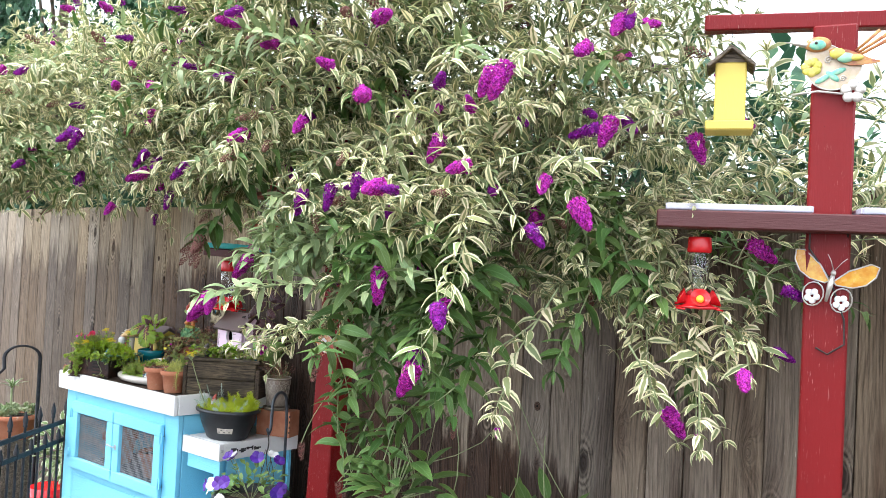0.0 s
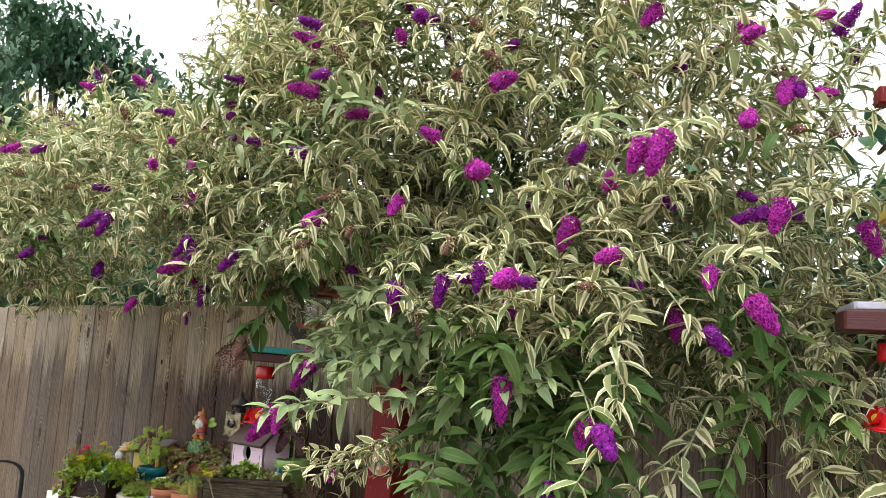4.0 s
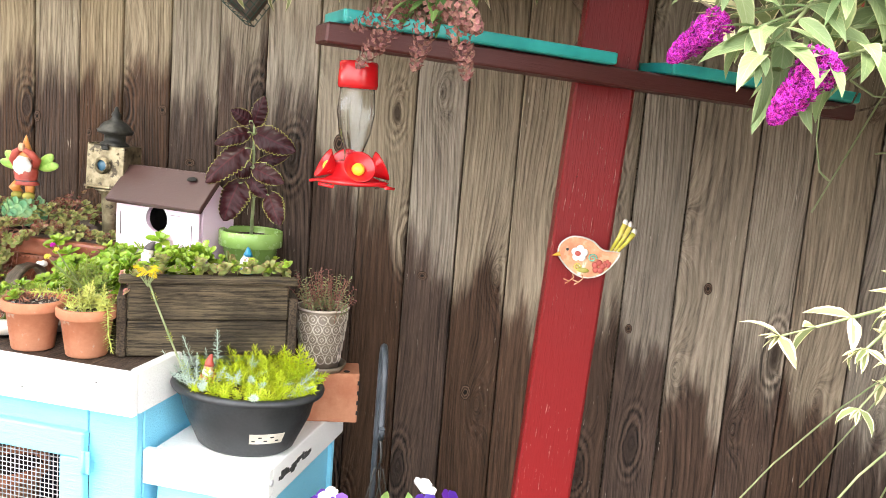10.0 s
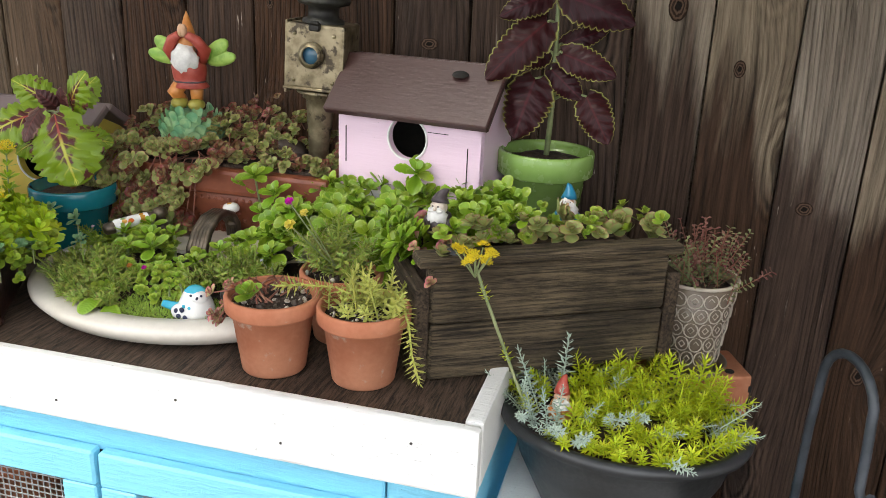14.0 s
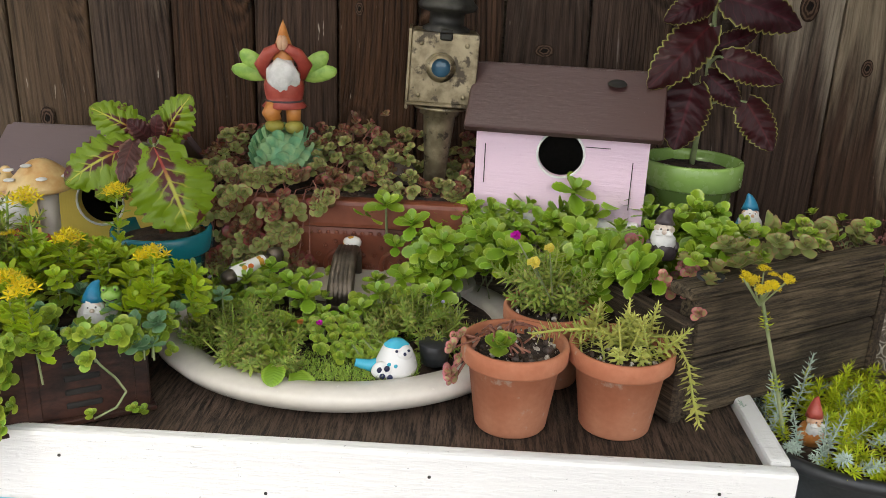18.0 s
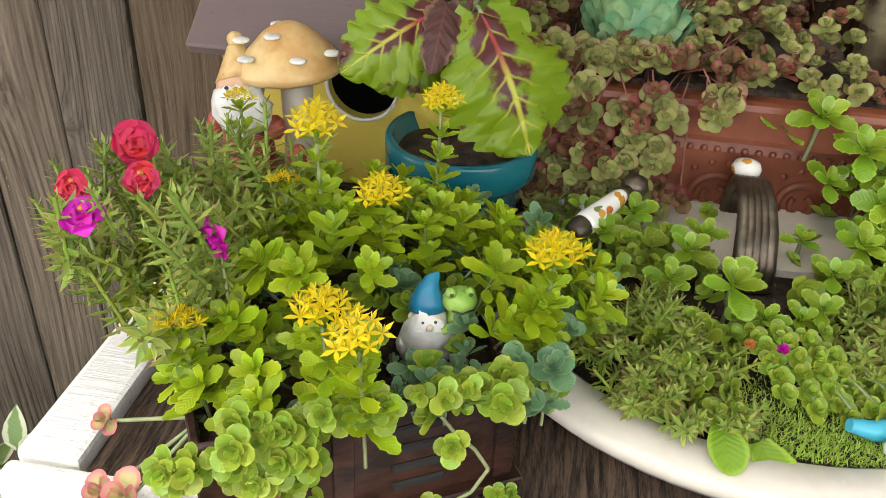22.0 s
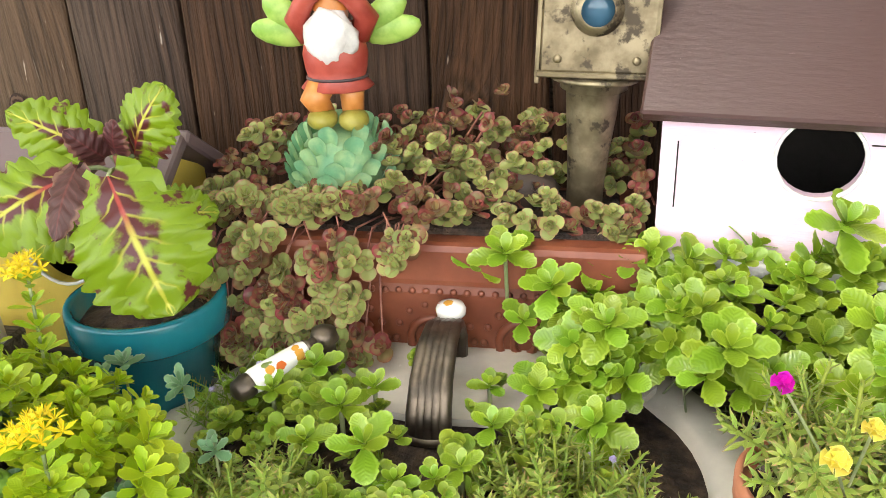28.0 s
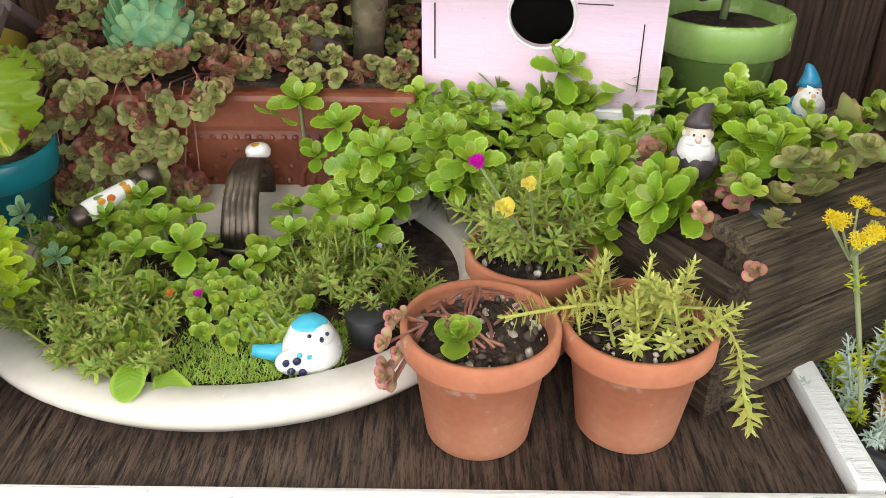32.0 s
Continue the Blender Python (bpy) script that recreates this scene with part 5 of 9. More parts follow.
# the shoots that hang towards the viewer: kind, way, leaf size, bloom and where it points
SHOOTS = (("pale", ((-1.44, 1.66, 1.46), (-1.565, 1.5, 1.485), (-1.626, 1.3, 1.465), (-1.745, 1.27, 1.435)), 0.72, 7, (-0.62, -0.3, -0.7), 0.85),
          ("pale", ((-1.6, 1.72, 1.63), (-1.77, 1.56, 1.57), (-1.872, 1.475, 1.535)), 0.85, 7, (-0.55, -0.25, -0.75), 0.75),
          ("pale", ((-1.7, 1.7, 1.74), (-1.85, 1.62, 1.68), (-1.95, 1.56, 1.61)), 0.8, None, None, 0), ("pale", ((-1.72, 1.66, 1.66), (-1.84, 1.56, 1.61), (-1.93, 1.5, 1.56)), 0.75, None, None, 0),
          ("pale", ((-1.6, 1.66, 1.78), (-1.76, 1.58, 1.73), (-1.87, 1.54, 1.66)), 0.8, None, None, 0),
          ("variegated", ((-1.66, 1.74, 1.66), (-1.82, 1.64, 1.62), (-1.955, 1.568, 1.575)), 1.0, 7, (-0.65, -0.25, -0.6), 0.68),
          ("green", ((-1.33, 1.64, 1.57), (-1.29, 1.45, 1.57), (-1.282, 1.372, 1.524)), 0.92, 0, (0.12, -0.2, -1), 0.9),
          ("green", ((-1.57, 1.64, 1.49), (-1.5, 1.49, 1.41), (-1.454, 1.405, 1.345), (-1.412, 1.32, 1.325)), 0.82, 5, (0.1, -0.25, -1), 1.0),
          ("green", ((-1.4, 1.68, 1.45), (-1.33, 1.56, 1.4), (-1.225, 1.45, 1.345)), 0.80, 2, (0.2, -0.2, -1), 0.9),
          ("green", ((-1.2, 1.65, 1.55), (-1.15, 1.5, 1.5), (-1.147, 1.43, 1.465)), 0.84, 3, (0, -0.3, -1), 1.0),
          ("green", ((-1.3, 1.65, 1.5), (-1.22, 1.45, 1.42), (-1.195, 1.4, 1.355)), 0.92, 2, (0, -0.15, -1), 0.8),
          ("variegated", ((-1.58, 1.66, 1.44), (-1.69, 1.5, 1.35), (-1.745, 1.44, 1.31)), 0.67, 3, (-0.3, -0.2, -1), 0.45),
          ("variegated", ((-1.6, 1.62, 1.4), (-1.7, 1.53, 1.33), (-1.77, 1.5, 1.29)), 0.63, None, None, 0),
          ("variegated", ((-1.58, 1.6, 1.42), (-1.74, 1.5, 1.36), (-1.81, 1.46, 1.29)), 0.71, None, None, 0),
          ("variegated", ((-1.6, 1.6, 1.42), (-1.7, 1.48, 1.36), (-1.79, 1.44, 1.33)), 0.71, None, None, 0),
          ("pale", ((-1.5, 1.6, 1.52), (-1.62, 1.48, 1.54), (-1.72, 1.42, 1.5)), 0.75, None, None, 0), ("variegated", ((-1.52, 1.58, 1.5), (-1.62, 1.42, 1.48), (-1.7, 1.37, 1.46)), 0.76, None, None, 0),
          ("variegated", ((-1.58, 1.74, 1.7), (-1.68, 1.62, 1.65), (-1.74, 1.56, 1.58)), 1.0, None, None, 0), ("pale", ((-1.56, 1.7, 1.6), (-1.64, 1.56, 1.58), (-1.69, 1.5, 1.53)), 0.8, None, None, 0),
          ("green", ((-2.1, 1.72, 1.86), (-2.2, 1.66, 1.74), (-2.235, 1.62, 1.64), (-2.25, 1.58, 1.585)), 0.92, None, None, 0), ("variegated", ((-2.42, 1.62, 1.85), (-2.44, 1.56, 1.72), (-2.42, 1.52, 1.66)), 0.76, 2, (0, -0.1, -1), 0.5),
          ("variegated", ((-1.62, 1.66, 1.66), (-1.6, 1.58, 1.6), (-1.575, 1.52, 1.56)), 0.80, None, None, 0),
          ("variegated", ((-1.52, 1.75, 1.86), (-1.42, 1.5, 1.76), (-1.37, 1.3, 1.7)), 0.84, 2, (0, -0.3, -1), 0.85),
          ("variegated", ((-1.56, 1.72, 1.8), (-1.49, 1.45, 1.7), (-1.455, 1.33, 1.64)), 0.84, 5, (0.3, -0.1, -0.8), 0.8),
          ("variegated", ((-1.45, 1.7, 1.9), (-1.5, 1.42, 1.8), (-1.54, 1.3, 1.72)), 0.80, None, None, 0),
          ("variegated", ((-1.3, 1.7, 1.85), (-1.3, 1.42, 1.78), (-1.29, 1.3, 1.72)), 0.80, 2, (0.1, -0.3, -0.8), 0.8),
          ("green", ((-1.3, 1.7, 1.3), (-1.42, 1.6, 1.15), (-1.41, 1.55, 1.06)), 0.80, None, None, 0), ("variegated", ((-1.02, 1.68, 1.5), (-1.06, 1.56, 1.33), (-1.08, 1.55, 1.19)), 0.85, 3, (0.1, 0, -1), 0.4),
          ("green", ((-1.15, 1.7, 1.5), (-1.2, 1.6, 1.3), (-1.2, 1.55, 1.2)), 0.75, 4, (0, 0, -1), 0.6), ("green", ((-1.65, 1.66, 0.98), (-1.645, 1.62, 1.08), (-1.635, 1.6, 1.19)), 0.80, None, None, 0),
          ("green", ((-1.0, 1.75, 1.65), (-0.95, 1.7, 1.5), (-0.99, 1.66, 1.36)), 0.80, None, None, 0), ("variegated", ((-0.92, 1.85, 1.5), (-0.86, 1.8, 1.35), (-0.84, 1.77, 1.24)), 0.76, None, None, 0),
          ("variegated", ((-0.85, 1.88, 1.48), (-0.76, 1.84, 1.35), (-0.74, 1.81, 1.2)), 0.80, 3, (0, 0, -1), 0.4), ("variegated", ((-0.88, 1.9, 1.62), (-0.74, 1.87, 1.45), (-0.69, 1.85, 1.36)), 0.76, None, None, 0),
          ("variegated", ((-0.8, 1.95, 1.5), (-0.68, 1.9, 1.42), (-0.61, 1.89, 1.39)), 0.71, 2, (0.7, -0.1, -0.3), 0.7), ("variegated", ((-1.0, 1.8, 1.68), (-0.82, 1.8, 1.6), (-0.7, 1.79, 1.5)), 0.80, None, None, 0),
          ("green", ((-1.05, 1.75, 1.72), (-0.9, 1.73, 1.62), (-0.84, 1.72, 1.48)), 0.80, None, None, 0), ("green", ((-1.1, 1.75, 1.75), (-1.085, 1.68, 1.68)), 0.72, 1, (0, -0.2, -1), 0.95))
SPOTS = ((-1.82, 1.37, 2.14), (-1.84, 1.37, 2.0), (-1.65, 1.36, 2.06), (-1.36, 1.4, 2.09), (-1.21, 1.45, 1.93), (-0.94, 1.62, 2.02), (-0.89, 1.68, 2.09), (-0.78, 1.88, 2.1),
         (-0.72, 1.9, 1.98), (-0.8, 1.87, 1.86), (-0.92, 1.66, 1.85), (-0.99, 1.56, 1.73), (-0.92, 1.57, 1.68), (-0.96, 1.46, 1.62), (-1.11, 1.45, 1.75), (-1.27, 1.35, 1.7),
         (-1.57, 1.39, 1.7), (-1.56, 1.37, 1.87), (-1.78, 1.37, 1.85), (-2.76, 1.43, 1.76), (-2.72, 1.54, 1.7), (-2.41, 1.48, 1.79), (-2.59, 1.33, 1.91), (-3.01, 1.28, 2.14),
         (-1.13, 1.33, 1.33), (-1.08, 1.33, 1.45), (-1.48, 1.38, 1.99), (-1.4, 1.4, 1.92))
SPOTS_HIGH = ((-1.87, 1.51, 2.61), (-1.63, 1.44, 2.47), (-1.06, 1.69, 2.54), (-1.11, 1.54, 2.33), (-1.14, 1.51, 2.27), (-1.08, 1.53, 2.23), (-0.88, 1.69, 2.1), (-0.96, 1.63, 2.21),
              (-1.85, 1.39, 2.27), (-0.83, 1.81, 2.23), (-0.74, 1.93, 1.9), (-0.66, 1.86, 1.62), (-0.6, 1.9, 1.52), (-0.64, 1.8, 1.34), (-0.76, 1.7, 1.26))

MORE = (("variegated", (-0.864, 1.76, 1.594), (-0.12, 0.2, 0.12)), ("variegated", (-0.82, 1.78, 1.62), (-0.15, 0.2, 0.1)), ("variegated", (-0.79, 1.72, 1.47), (-0.1, 0.15, 0.2)), ("variegated", (-0.823, 1.75, 1.29), (-0.08, 0.1, 0.22)),
        ("variegated", (-0.707, 1.75, 1.246), (-0.06, 0.08, 0.22)), ("variegated", (-0.66, 1.77, 1.39), (-0.1, 0.1, 0.15)), ("variegated", (-0.974, 1.72, 1.554), (-0.1, 0.18, 0.12)), ("variegated", (-0.898, 1.74, 1.443), (-0.1, 0.15, 0.16)),
        ("variegated", (-1.02, 1.7, 1.604), (-0.12, 0.2, 0.1)), ("variegated", (-1.82, 1.6, 1.63), (0.28, 0.2, 0.12)), ("variegated", (-1.76, 1.6, 1.6), (0.25, 0.22, 0.12)), ("variegated", (-1.86, 1.6, 1.67), (0.3, 0.2, 0.1)), ("variegated", (-1.59, 1.58, 1.55), (0.12, 0.2, 0.16)),
        ("variegated", (-1.585, 1.6, 1.75), (0.05, 0.25, 0.15)), ("variegated", (-1.5, 1.56, 1.69), (0.08, 0.25, 0.15)), ("variegated", (-1.41, 1.55, 1.75), (0.05, 0.25, 0.14)), ("variegated", (-1.35, 1.55, 1.72), (0.0, 0.25, 0.15)),
        ("green", (-1.36, 1.55, 1.44), (0.02, 0.2, 0.18)), ("green", (-1.49, 1.55, 1.43), (0.02, 0.2, 0.18)), ("green", (-1.42, 1.52, 1.36), (0.03, 0.2, 0.2)), ("green", (-1.32, 1.55, 1.36), (0.0, 0.2, 0.2)),
        ("pale", (-1.49, 1.52, 1.34), (0.05, 0.2, 0.22)), ("green", (-1.44, 1.52, 1.25), (0.02, 0.2, 0.25)), ("green", (-1.25, 1.55, 1.28), (0.0, 0.18, 0.22)), ("pale", (-1.62, 1.6, 1.5), (0.15, 0.2, 0.12)),
        ("green", (-1.55, 1.62, 1.1), (0.06, 0.14, 0.24)))
for k, q in enumerate(((-1.86, 1.5, 1.6), (-1.8, 1.46, 1.64), (-1.72, 1.42, 1.6), (-1.68, 1.4, 1.66), (-1.62, 1.4, 1.56), (-1.77, 1.5, 1.7), (-1.66, 1.36, 1.52))):
    q = np.array(q)
    shoot("variegated" if k == 1 else "pale", (q + (0.2, 0.24, 0.1), q + (0.09, 0.11, 0.07), q), 0.9 if k == 1 else 0.82, side=1)
BLOOMS = PAN + DRY + [PINK_DRY, FAT]
for kind, q, back in MORE:
    q, back = np.array(q), np.array(back)
    shoot(kind, (q + back, q + back * 0.45 + (0, 0, 0.03), q), 0.95 if kind == "variegated" else 0.8)
for kind, way, size, bloom, to, scale in SHOOTS:
    e, d = shoot(kind, way, size)
    if bloom is not None:
        flower(BLOOMS[bloom], e, unit(to), scale)
flower(FAT, local((-1.74, 1.268, 1.437)), (0.35, -0.45, -0.75), 0.55)
OTHERS = (((-1.2, 1.46, 1.82), 1), ((-1.01, 1.43, 1.95), 0), ((-1.06, 1.45, 1.95), 1), ((-1.92, 1.44, 2.27), 1), ((-2.33, 1.44, 1.97), 3), ((-2.44, 1.27, 1.89), 2), ((-0.87, 1.62, 1.86), 1))
for p, k in OTHERS:
    q = np.array(p)
    shoot("variegated", (q + (0.02, 0.3, 0.05), q + (0.0, 0.1, 0.06), q), 0.9)
    flower(PAN[k], local(p), (-0.15, -0.35, -0.8), 0.95)
for k, p in enumerate(SPOTS + SPOTS_HIGH):
    p = np.array(p)
    p = local(p + 0.05 * unit(np.array((0.0, 0.05, 1.55)) - p))
    out = unit((p + BUSH_ROOT - np.array((-1.69, 1.98, 2.02))) * (0.5, 1, 0.6) + rng.normal(0, 0.35, 3) + (0, 0, -0.35))
    me = PAN[1] if k % 3 == 0 else (PAN[2] if k % 3 == 1 else PAN[3])
    flower(me, p, out, rng.uniform(0.8, 1.05))
    sprig(sets["variegated"], twigs, p - out * 0.15, out, 0.15, 4, 0.6, 0.8, L_BUD)
for i, (p, d) in enumerate(flower_ends):
    flower(DRY[i % 2] if i % 5 < 2 else (PAN[2] if i % 5 < 4 else PAN[3]), p, unit(d + (0, -0.1, -0.15)), rng.uniform(0.6, 0.95))
# upright spikes on the skyline
for i in range(46):
    a = 2.95 - i / 45 * 2.75
    x, z = -1.78 + 0.98 * math.cos(a), 2.05 + 0.95 * math.sin(a)
    b0 = local((x + rng.normal(0, 0.05), 1.95 + rng.normal(0, 0.12), z - 0.16))
    end, td = sprig(sets["variegated" if i % 3 else "pale"], twigs, b0, unit(rng.normal(0, 0.3, 3) + (0.5 * math.cos(a), 0, 0.35 + math.sin(a))), rng.uniform(0.24, 0.42), 8, rng.uniform(0.0, 1.2), 0.85, L_BUD)
    if i % 2:
        flower(PAN[2] if i % 4 == 1 else DRY[0], end, td, rng.uniform(0.8, 1.1))
for i in range(14):
    b0 = local((rng.uniform(-4.4, -2.6), 1.9 + rng.normal(0, 0.1), 2.25))
    end, td = sprig(sets["variegated"], twigs, b0, unit(rng.normal(0, 0.4, 3) + (0, 0, 1)), rng.uniform(0.16, 0.26), 6, 0.5, 0.8, L_BUD)
    if i % 3 == 0:
        flower(PAN[2], end, td, 0.8)
# dried heads over the teal tray
for p, d, q in (((-2.26, 1.58, 1.59), (-0.8, -0.2, -0.5), 1.0), ((-2.24, 1.57, 1.59), (0.6, -0.7, -0.5), 1.1), ((-2.25, 1.57, 1.58), (-0.1, -0.3, -1), 0.9), ((-2.28, 1.57, 1.57), (-0.5, -0.2, -0.8), 0.9),
                ((-2.22, 1.55, 1.57), (0.3, -0.3, -0.9), 0.9)):
    flower(DRY[0], local(p), unit(d), q)
# bare twigs near the post
for i in range(60):
    a = np.array((rng.uniform(-1.85, -1.15), rng.uniform(1.72, 2.2), rng.uniform(1.7, 2.2)))
    b = a + (rng.normal(0, 0.14), rng.normal(0, 0.08), -rng.uniform(0.1, 0.4))
    b[0] = max(b[0], -1.85)
    pts = curve_points(a, b, rng.normal(0, 0.06), 5, (rng.normal(0, 0.05), 0, 0))
    for p, q in zip(pts, pts[1:]):
        twigs.add(ROD, rod(local(p), local(q), rng.uniform(0.001, 0.0022)))
for i in range(70):
    a = np.array((rng.uniform(-1.9, -1.0), rng.uniform(1.95, 2.35), rng.uniform(1.62, 2.0)))
    b = a + (rng.normal(0, 0.22), rng.normal(0, 0.06), rng.normal(-0.1, 0.14))
    pts = curve_points(a, b, rng.normal(0, 0.07), 6, (rng.normal(0, 0.06), 0, 0))
    for p, q in zip(pts, pts[1:]):
        bare.add(ROD, rod(local(p), local(q), rng.uniform(0.0012, 0.0026)))
for i in range(16):
    a = np.array((rng.uniform(-1.75, -1.2), rng.uniform(1.6, 2.0), rng.uniform(1.1, 1.35)))
    b = a + (rng.normal(0, 0.12), rng.normal(0, 0.05), -rng.uniform(0.15, 0.45))
    pts = curve_points(a, b, 0.0, 5, (rng.normal(0, 0.05), 0, 0))
    for p, q in zip(pts, pts[1:]):
        twigs.add(ROD, rod(local(p), local(q), 0.0013))
    if i % 2:
        flower(DRY[1], local(b), (0.1, 0, -1), 0.8)
for nm, mt in (("variegated", BUD_LEAF), ("green", BUD_GREEN), ("pale", BUD_PALE)):
    tagged(part("leaves", sets[nm].mesh("leaves"), mt, bush, "%s lance-shaped leaves" % ("cream-edged" if nm == "variegated" else nm)), kind="stuff")
tagged(part("twig", twigs.mesh("twig"), STEM, bush, "thin pale twigs"), kind="stuff")
tagged(part("bare_twig", bare.mesh("bare_twig"), BRANCH, bush, "leafless grey twigs"), kind="stuff")
b = bmesh.new()
for k in range(5):
    tube([(0.05 * k - 0.1, 0, 0), (0.1 * k - 0.2, 0.02 * k, 0.5), (0.16 * k - 0.3, -0.1, 1.2), (0.2 * k - 0.4, -0.3, 1.75)], [0.03, 0.025, 0.02, 0.012], 8, bm=b)
part("trunk", b, BRANCH, bush, "grey-brown stems")
for k, (tx, tz) in enumerate(((-3.6, 2.1), (-2.9, 2.15), (-2.3, 2.4), (-1.9, 2.7), (-1.4, 2.6), (-1.0, 2.3), (-0.8, 1.9), (-1.4, 1.7), (-4.4, 2.1))):
    e = local((tx, 1.8, tz))
    part("limb", tube(curve_points((0.1 * (k % 5) - 0.2, -0.1, 1.2), e, 0.22, 8), [0.016 - 0.0013 * i for i in range(9)], 7), BRANCH, bush)

# ---- trees and hedge behind ----


def tree(at, height, crown, n, seed, label):
    g = np.random.default_rng(seed)
    t = thing("tree", pose(*at), label, "tree")
    part("trunk", tube([(0, 0, 0), (0.05, 0.03, height * 0.3), (-0.03, 0, height * 0.55), (0.02, 0, height * 0.85)], [0.16, 0.12, 0.09, 0.03], 10), BRANCH, t)
    so = Soup()
    tpl = leaf_tpl(0.09, 0.034, "lance", 3, 0.2, 0.8)
    for k in range(90):
        u = unit(g.normal(0, 1, 3))
        e = np.array((0, 0, height * 0.6)) + np.array(crown) * u * g.uniform(0.6, 1.0)
        s = np.array((0, 0, height * g.uniform(0.3, 0.6)))
        if k < 16:
            part("limb", tube(curve_points(s, e, 0.2, 5), [0.05, 0.04, 0.03, 0.02, 0.014, 0.008], 6), BRANCH, t)
        for j in range(n // 90):
            p = e + g.normal(0, 0.15, 3) * np.array(crown) * 0.55
            d = unit(g.normal(0, 0.6, 3) + u * 0.5 + (0, 0, -0.7))
            so.add(tpl, M4(p, d, (0, 0, 1), g.uniform(0.9, 1.8)))
    tagged(part("crown", so.mesh("crown"), TREE_LEAF, t, "drooping dark green leaves"), kind="stuff")


tree((-9.2, 4.4, 0), 5.6, (1.7, 1.6, 2.0), 27000, 3, "tall dark-leaved tree with drooping twigs beyond the fence")
tree((-12.5, 9.0, 0), 6.5, (2.0, 2.0, 2.2), 4200, 4, "large dark-leaved tree further off behind the fence")
hs = Soup()
tpl = leaf_tpl(0.1, 0.035, "lance", 3, 0.2, 0.5)
for i in range(9000):
    hs.add(tpl, M4((rng.uniform(-7.5, -0.75), rng.uniform(2.62, 3.3), rng.uniform(1.0, 2.22) + 0.12 * math.sin(i)), rng.normal(0, 1, 3), (0, 0, 1), rng.uniform(1.1, 1.9)))
for i in range(3000):
    hs.add(tpl, M4((rng.uniform(-3.5, 6), rng.uniform(5.5, 6.6), rng.uniform(0.6, 2.45) + 0.15 * math.sin(i)), rng.normal(0, 1, 3), (0, 0, 1), rng.uniform(1.2, 2.2)))
tagged(part("hedge", hs.mesh("hedge"), TREE_LEAF), "dense dark green hedge growing behind the board fence", "hedge", kind="stuff")

# ---- small plants ----
M_BRIGHT = leaf_mat("bright_succulent_leaf", (0.175, 0.29, 0.018), (0.26, 0.385, 0.038), 0.75, 0.3, 0.22, None, (0.28, 0.4, 0.07), 0.12, 0.4, 0.85)
M_STONE_G = leaf_mat("olive_stonecrop_leaf", (0.29, 0.33, 0.105), (0.35, 0.26, 0.12), 0.78, 0.5, 0.33, None, (0.33, 0.17, 0.1), 0.15, 0.5, 0.85)
M_MAROON = leaf_mat("brown_maroon_leaf", (0.055, 0.014, 0.012), (0.16, 0.075, 0.05), 0.8, 0.9, 0.55, (0.1, 0.02, 0.018), None, 0.08, 0.3)
M_BLUEISH = leaf_mat("blue_green_leaf", (0.13, 0.26, 0.12), (0.22, 0.34, 0.2), 0.75, 0.3, 0.5, None, None, 0.15, 0.4)
M_STONE = leaf_mat("red_tinged_stonecrop_leaf", (0.2, 0.14, 0.065), (0.21, 0.065, 0.045), 0.64, 0.9, 0.36, None, (0.2, 0.05, 0.038), 0.08, 0.7, 0.6, loose=0.9)
M_KAM = leaf_mat("yellow_green_stonecrop_leaf", (0.29, 0.41, 0.014), (0.41, 0.53, 0.026), 0.8, 0.3, 0.4, None, None, 0.2, 0.4)
M_SMALL = leaf_mat("small_green_leaf", (0.22, 0.32, 0.03), (0.32, 0.42, 0.055), 0.75, 0.3, 0.4, None, None, 0.15, 0.5)
M_LIME = leaf_mat("chartreuse_needle", (0.46, 0.56, 0.02), (0.56, 0.63, 0.03), 0.9, 0.3, 0.4, None, (0.62, 0.6, 0.03), 0.25, 0.35, 0.6)
M_PALE = leaf_mat("pale_lime_needle", (0.5, 0.52, 0.13), (0.58, 0.59, 0.2), 0.9, 0.3, 0.45, None, None, 0.2, 0.35)
M_BLUE = leaf_mat("blue_grey_needle", (0.4, 0.5, 0.42), (0.48, 0.57, 0.48), 0.9, 0.3, 0.55, None, None, 0.1, 0.35)
M_FINE = leaf_mat("fine_green_needle", (0.2, 0.33, 0.028), (0.3, 0.41, 0.05), 0.9, 0.3, 0.45, None, (0.3, 0.32, 0.1), 0.2, 0.5, 0.75)
M_PORT = leaf_mat("moss_rose_needle", (0.23, 0.315, 0.05), (0.37, 0.4, 0.11), 0.85, 0.3, 0.45, None, (0.4, 0.24, 0.12), 0.15, 0.6, 0.72)
M_MOSS = leaf_mat("moss_blade", (0.27, 0.4, 0.05), (0.34, 0.46, 0.08), 0.9, 0.3, 0.6, None, None, 0.2, 0.5)
M_PINKROS = leaf_mat("pink_rosette_leaf", (0.36, 0.3, 0.13), (0.45, 0.16, 0.14), 0.62, 0.5, 0.4, None, (0.5, 0.14, 0.17), 0.12, 0.5, 0.6)
M_THYME = leaf_mat("grey_green_sprig_leaf", (0.16, 0.2, 0.08), (0.24, 0.26, 0.12), 0.8, 0.3, 0.6, None, (0.22, 0.12, 0.08), 0.15, 0.6, 0.7)
M_YEL = leaf_mat("yellow_petal", (0.72, 0.56, 0.008), (0.8, 0.65, 0.02), 0.9, 0.2, 0.5, None, None, 0.2, 0.25)
M_MAG = leaf_mat("magenta_moss_rose_petal", (0.6, 0.008, 0.42), (0.66, 0.02, 0.46), 0.9, 0.2, 0.5, None, None, 0.25, 0.3)
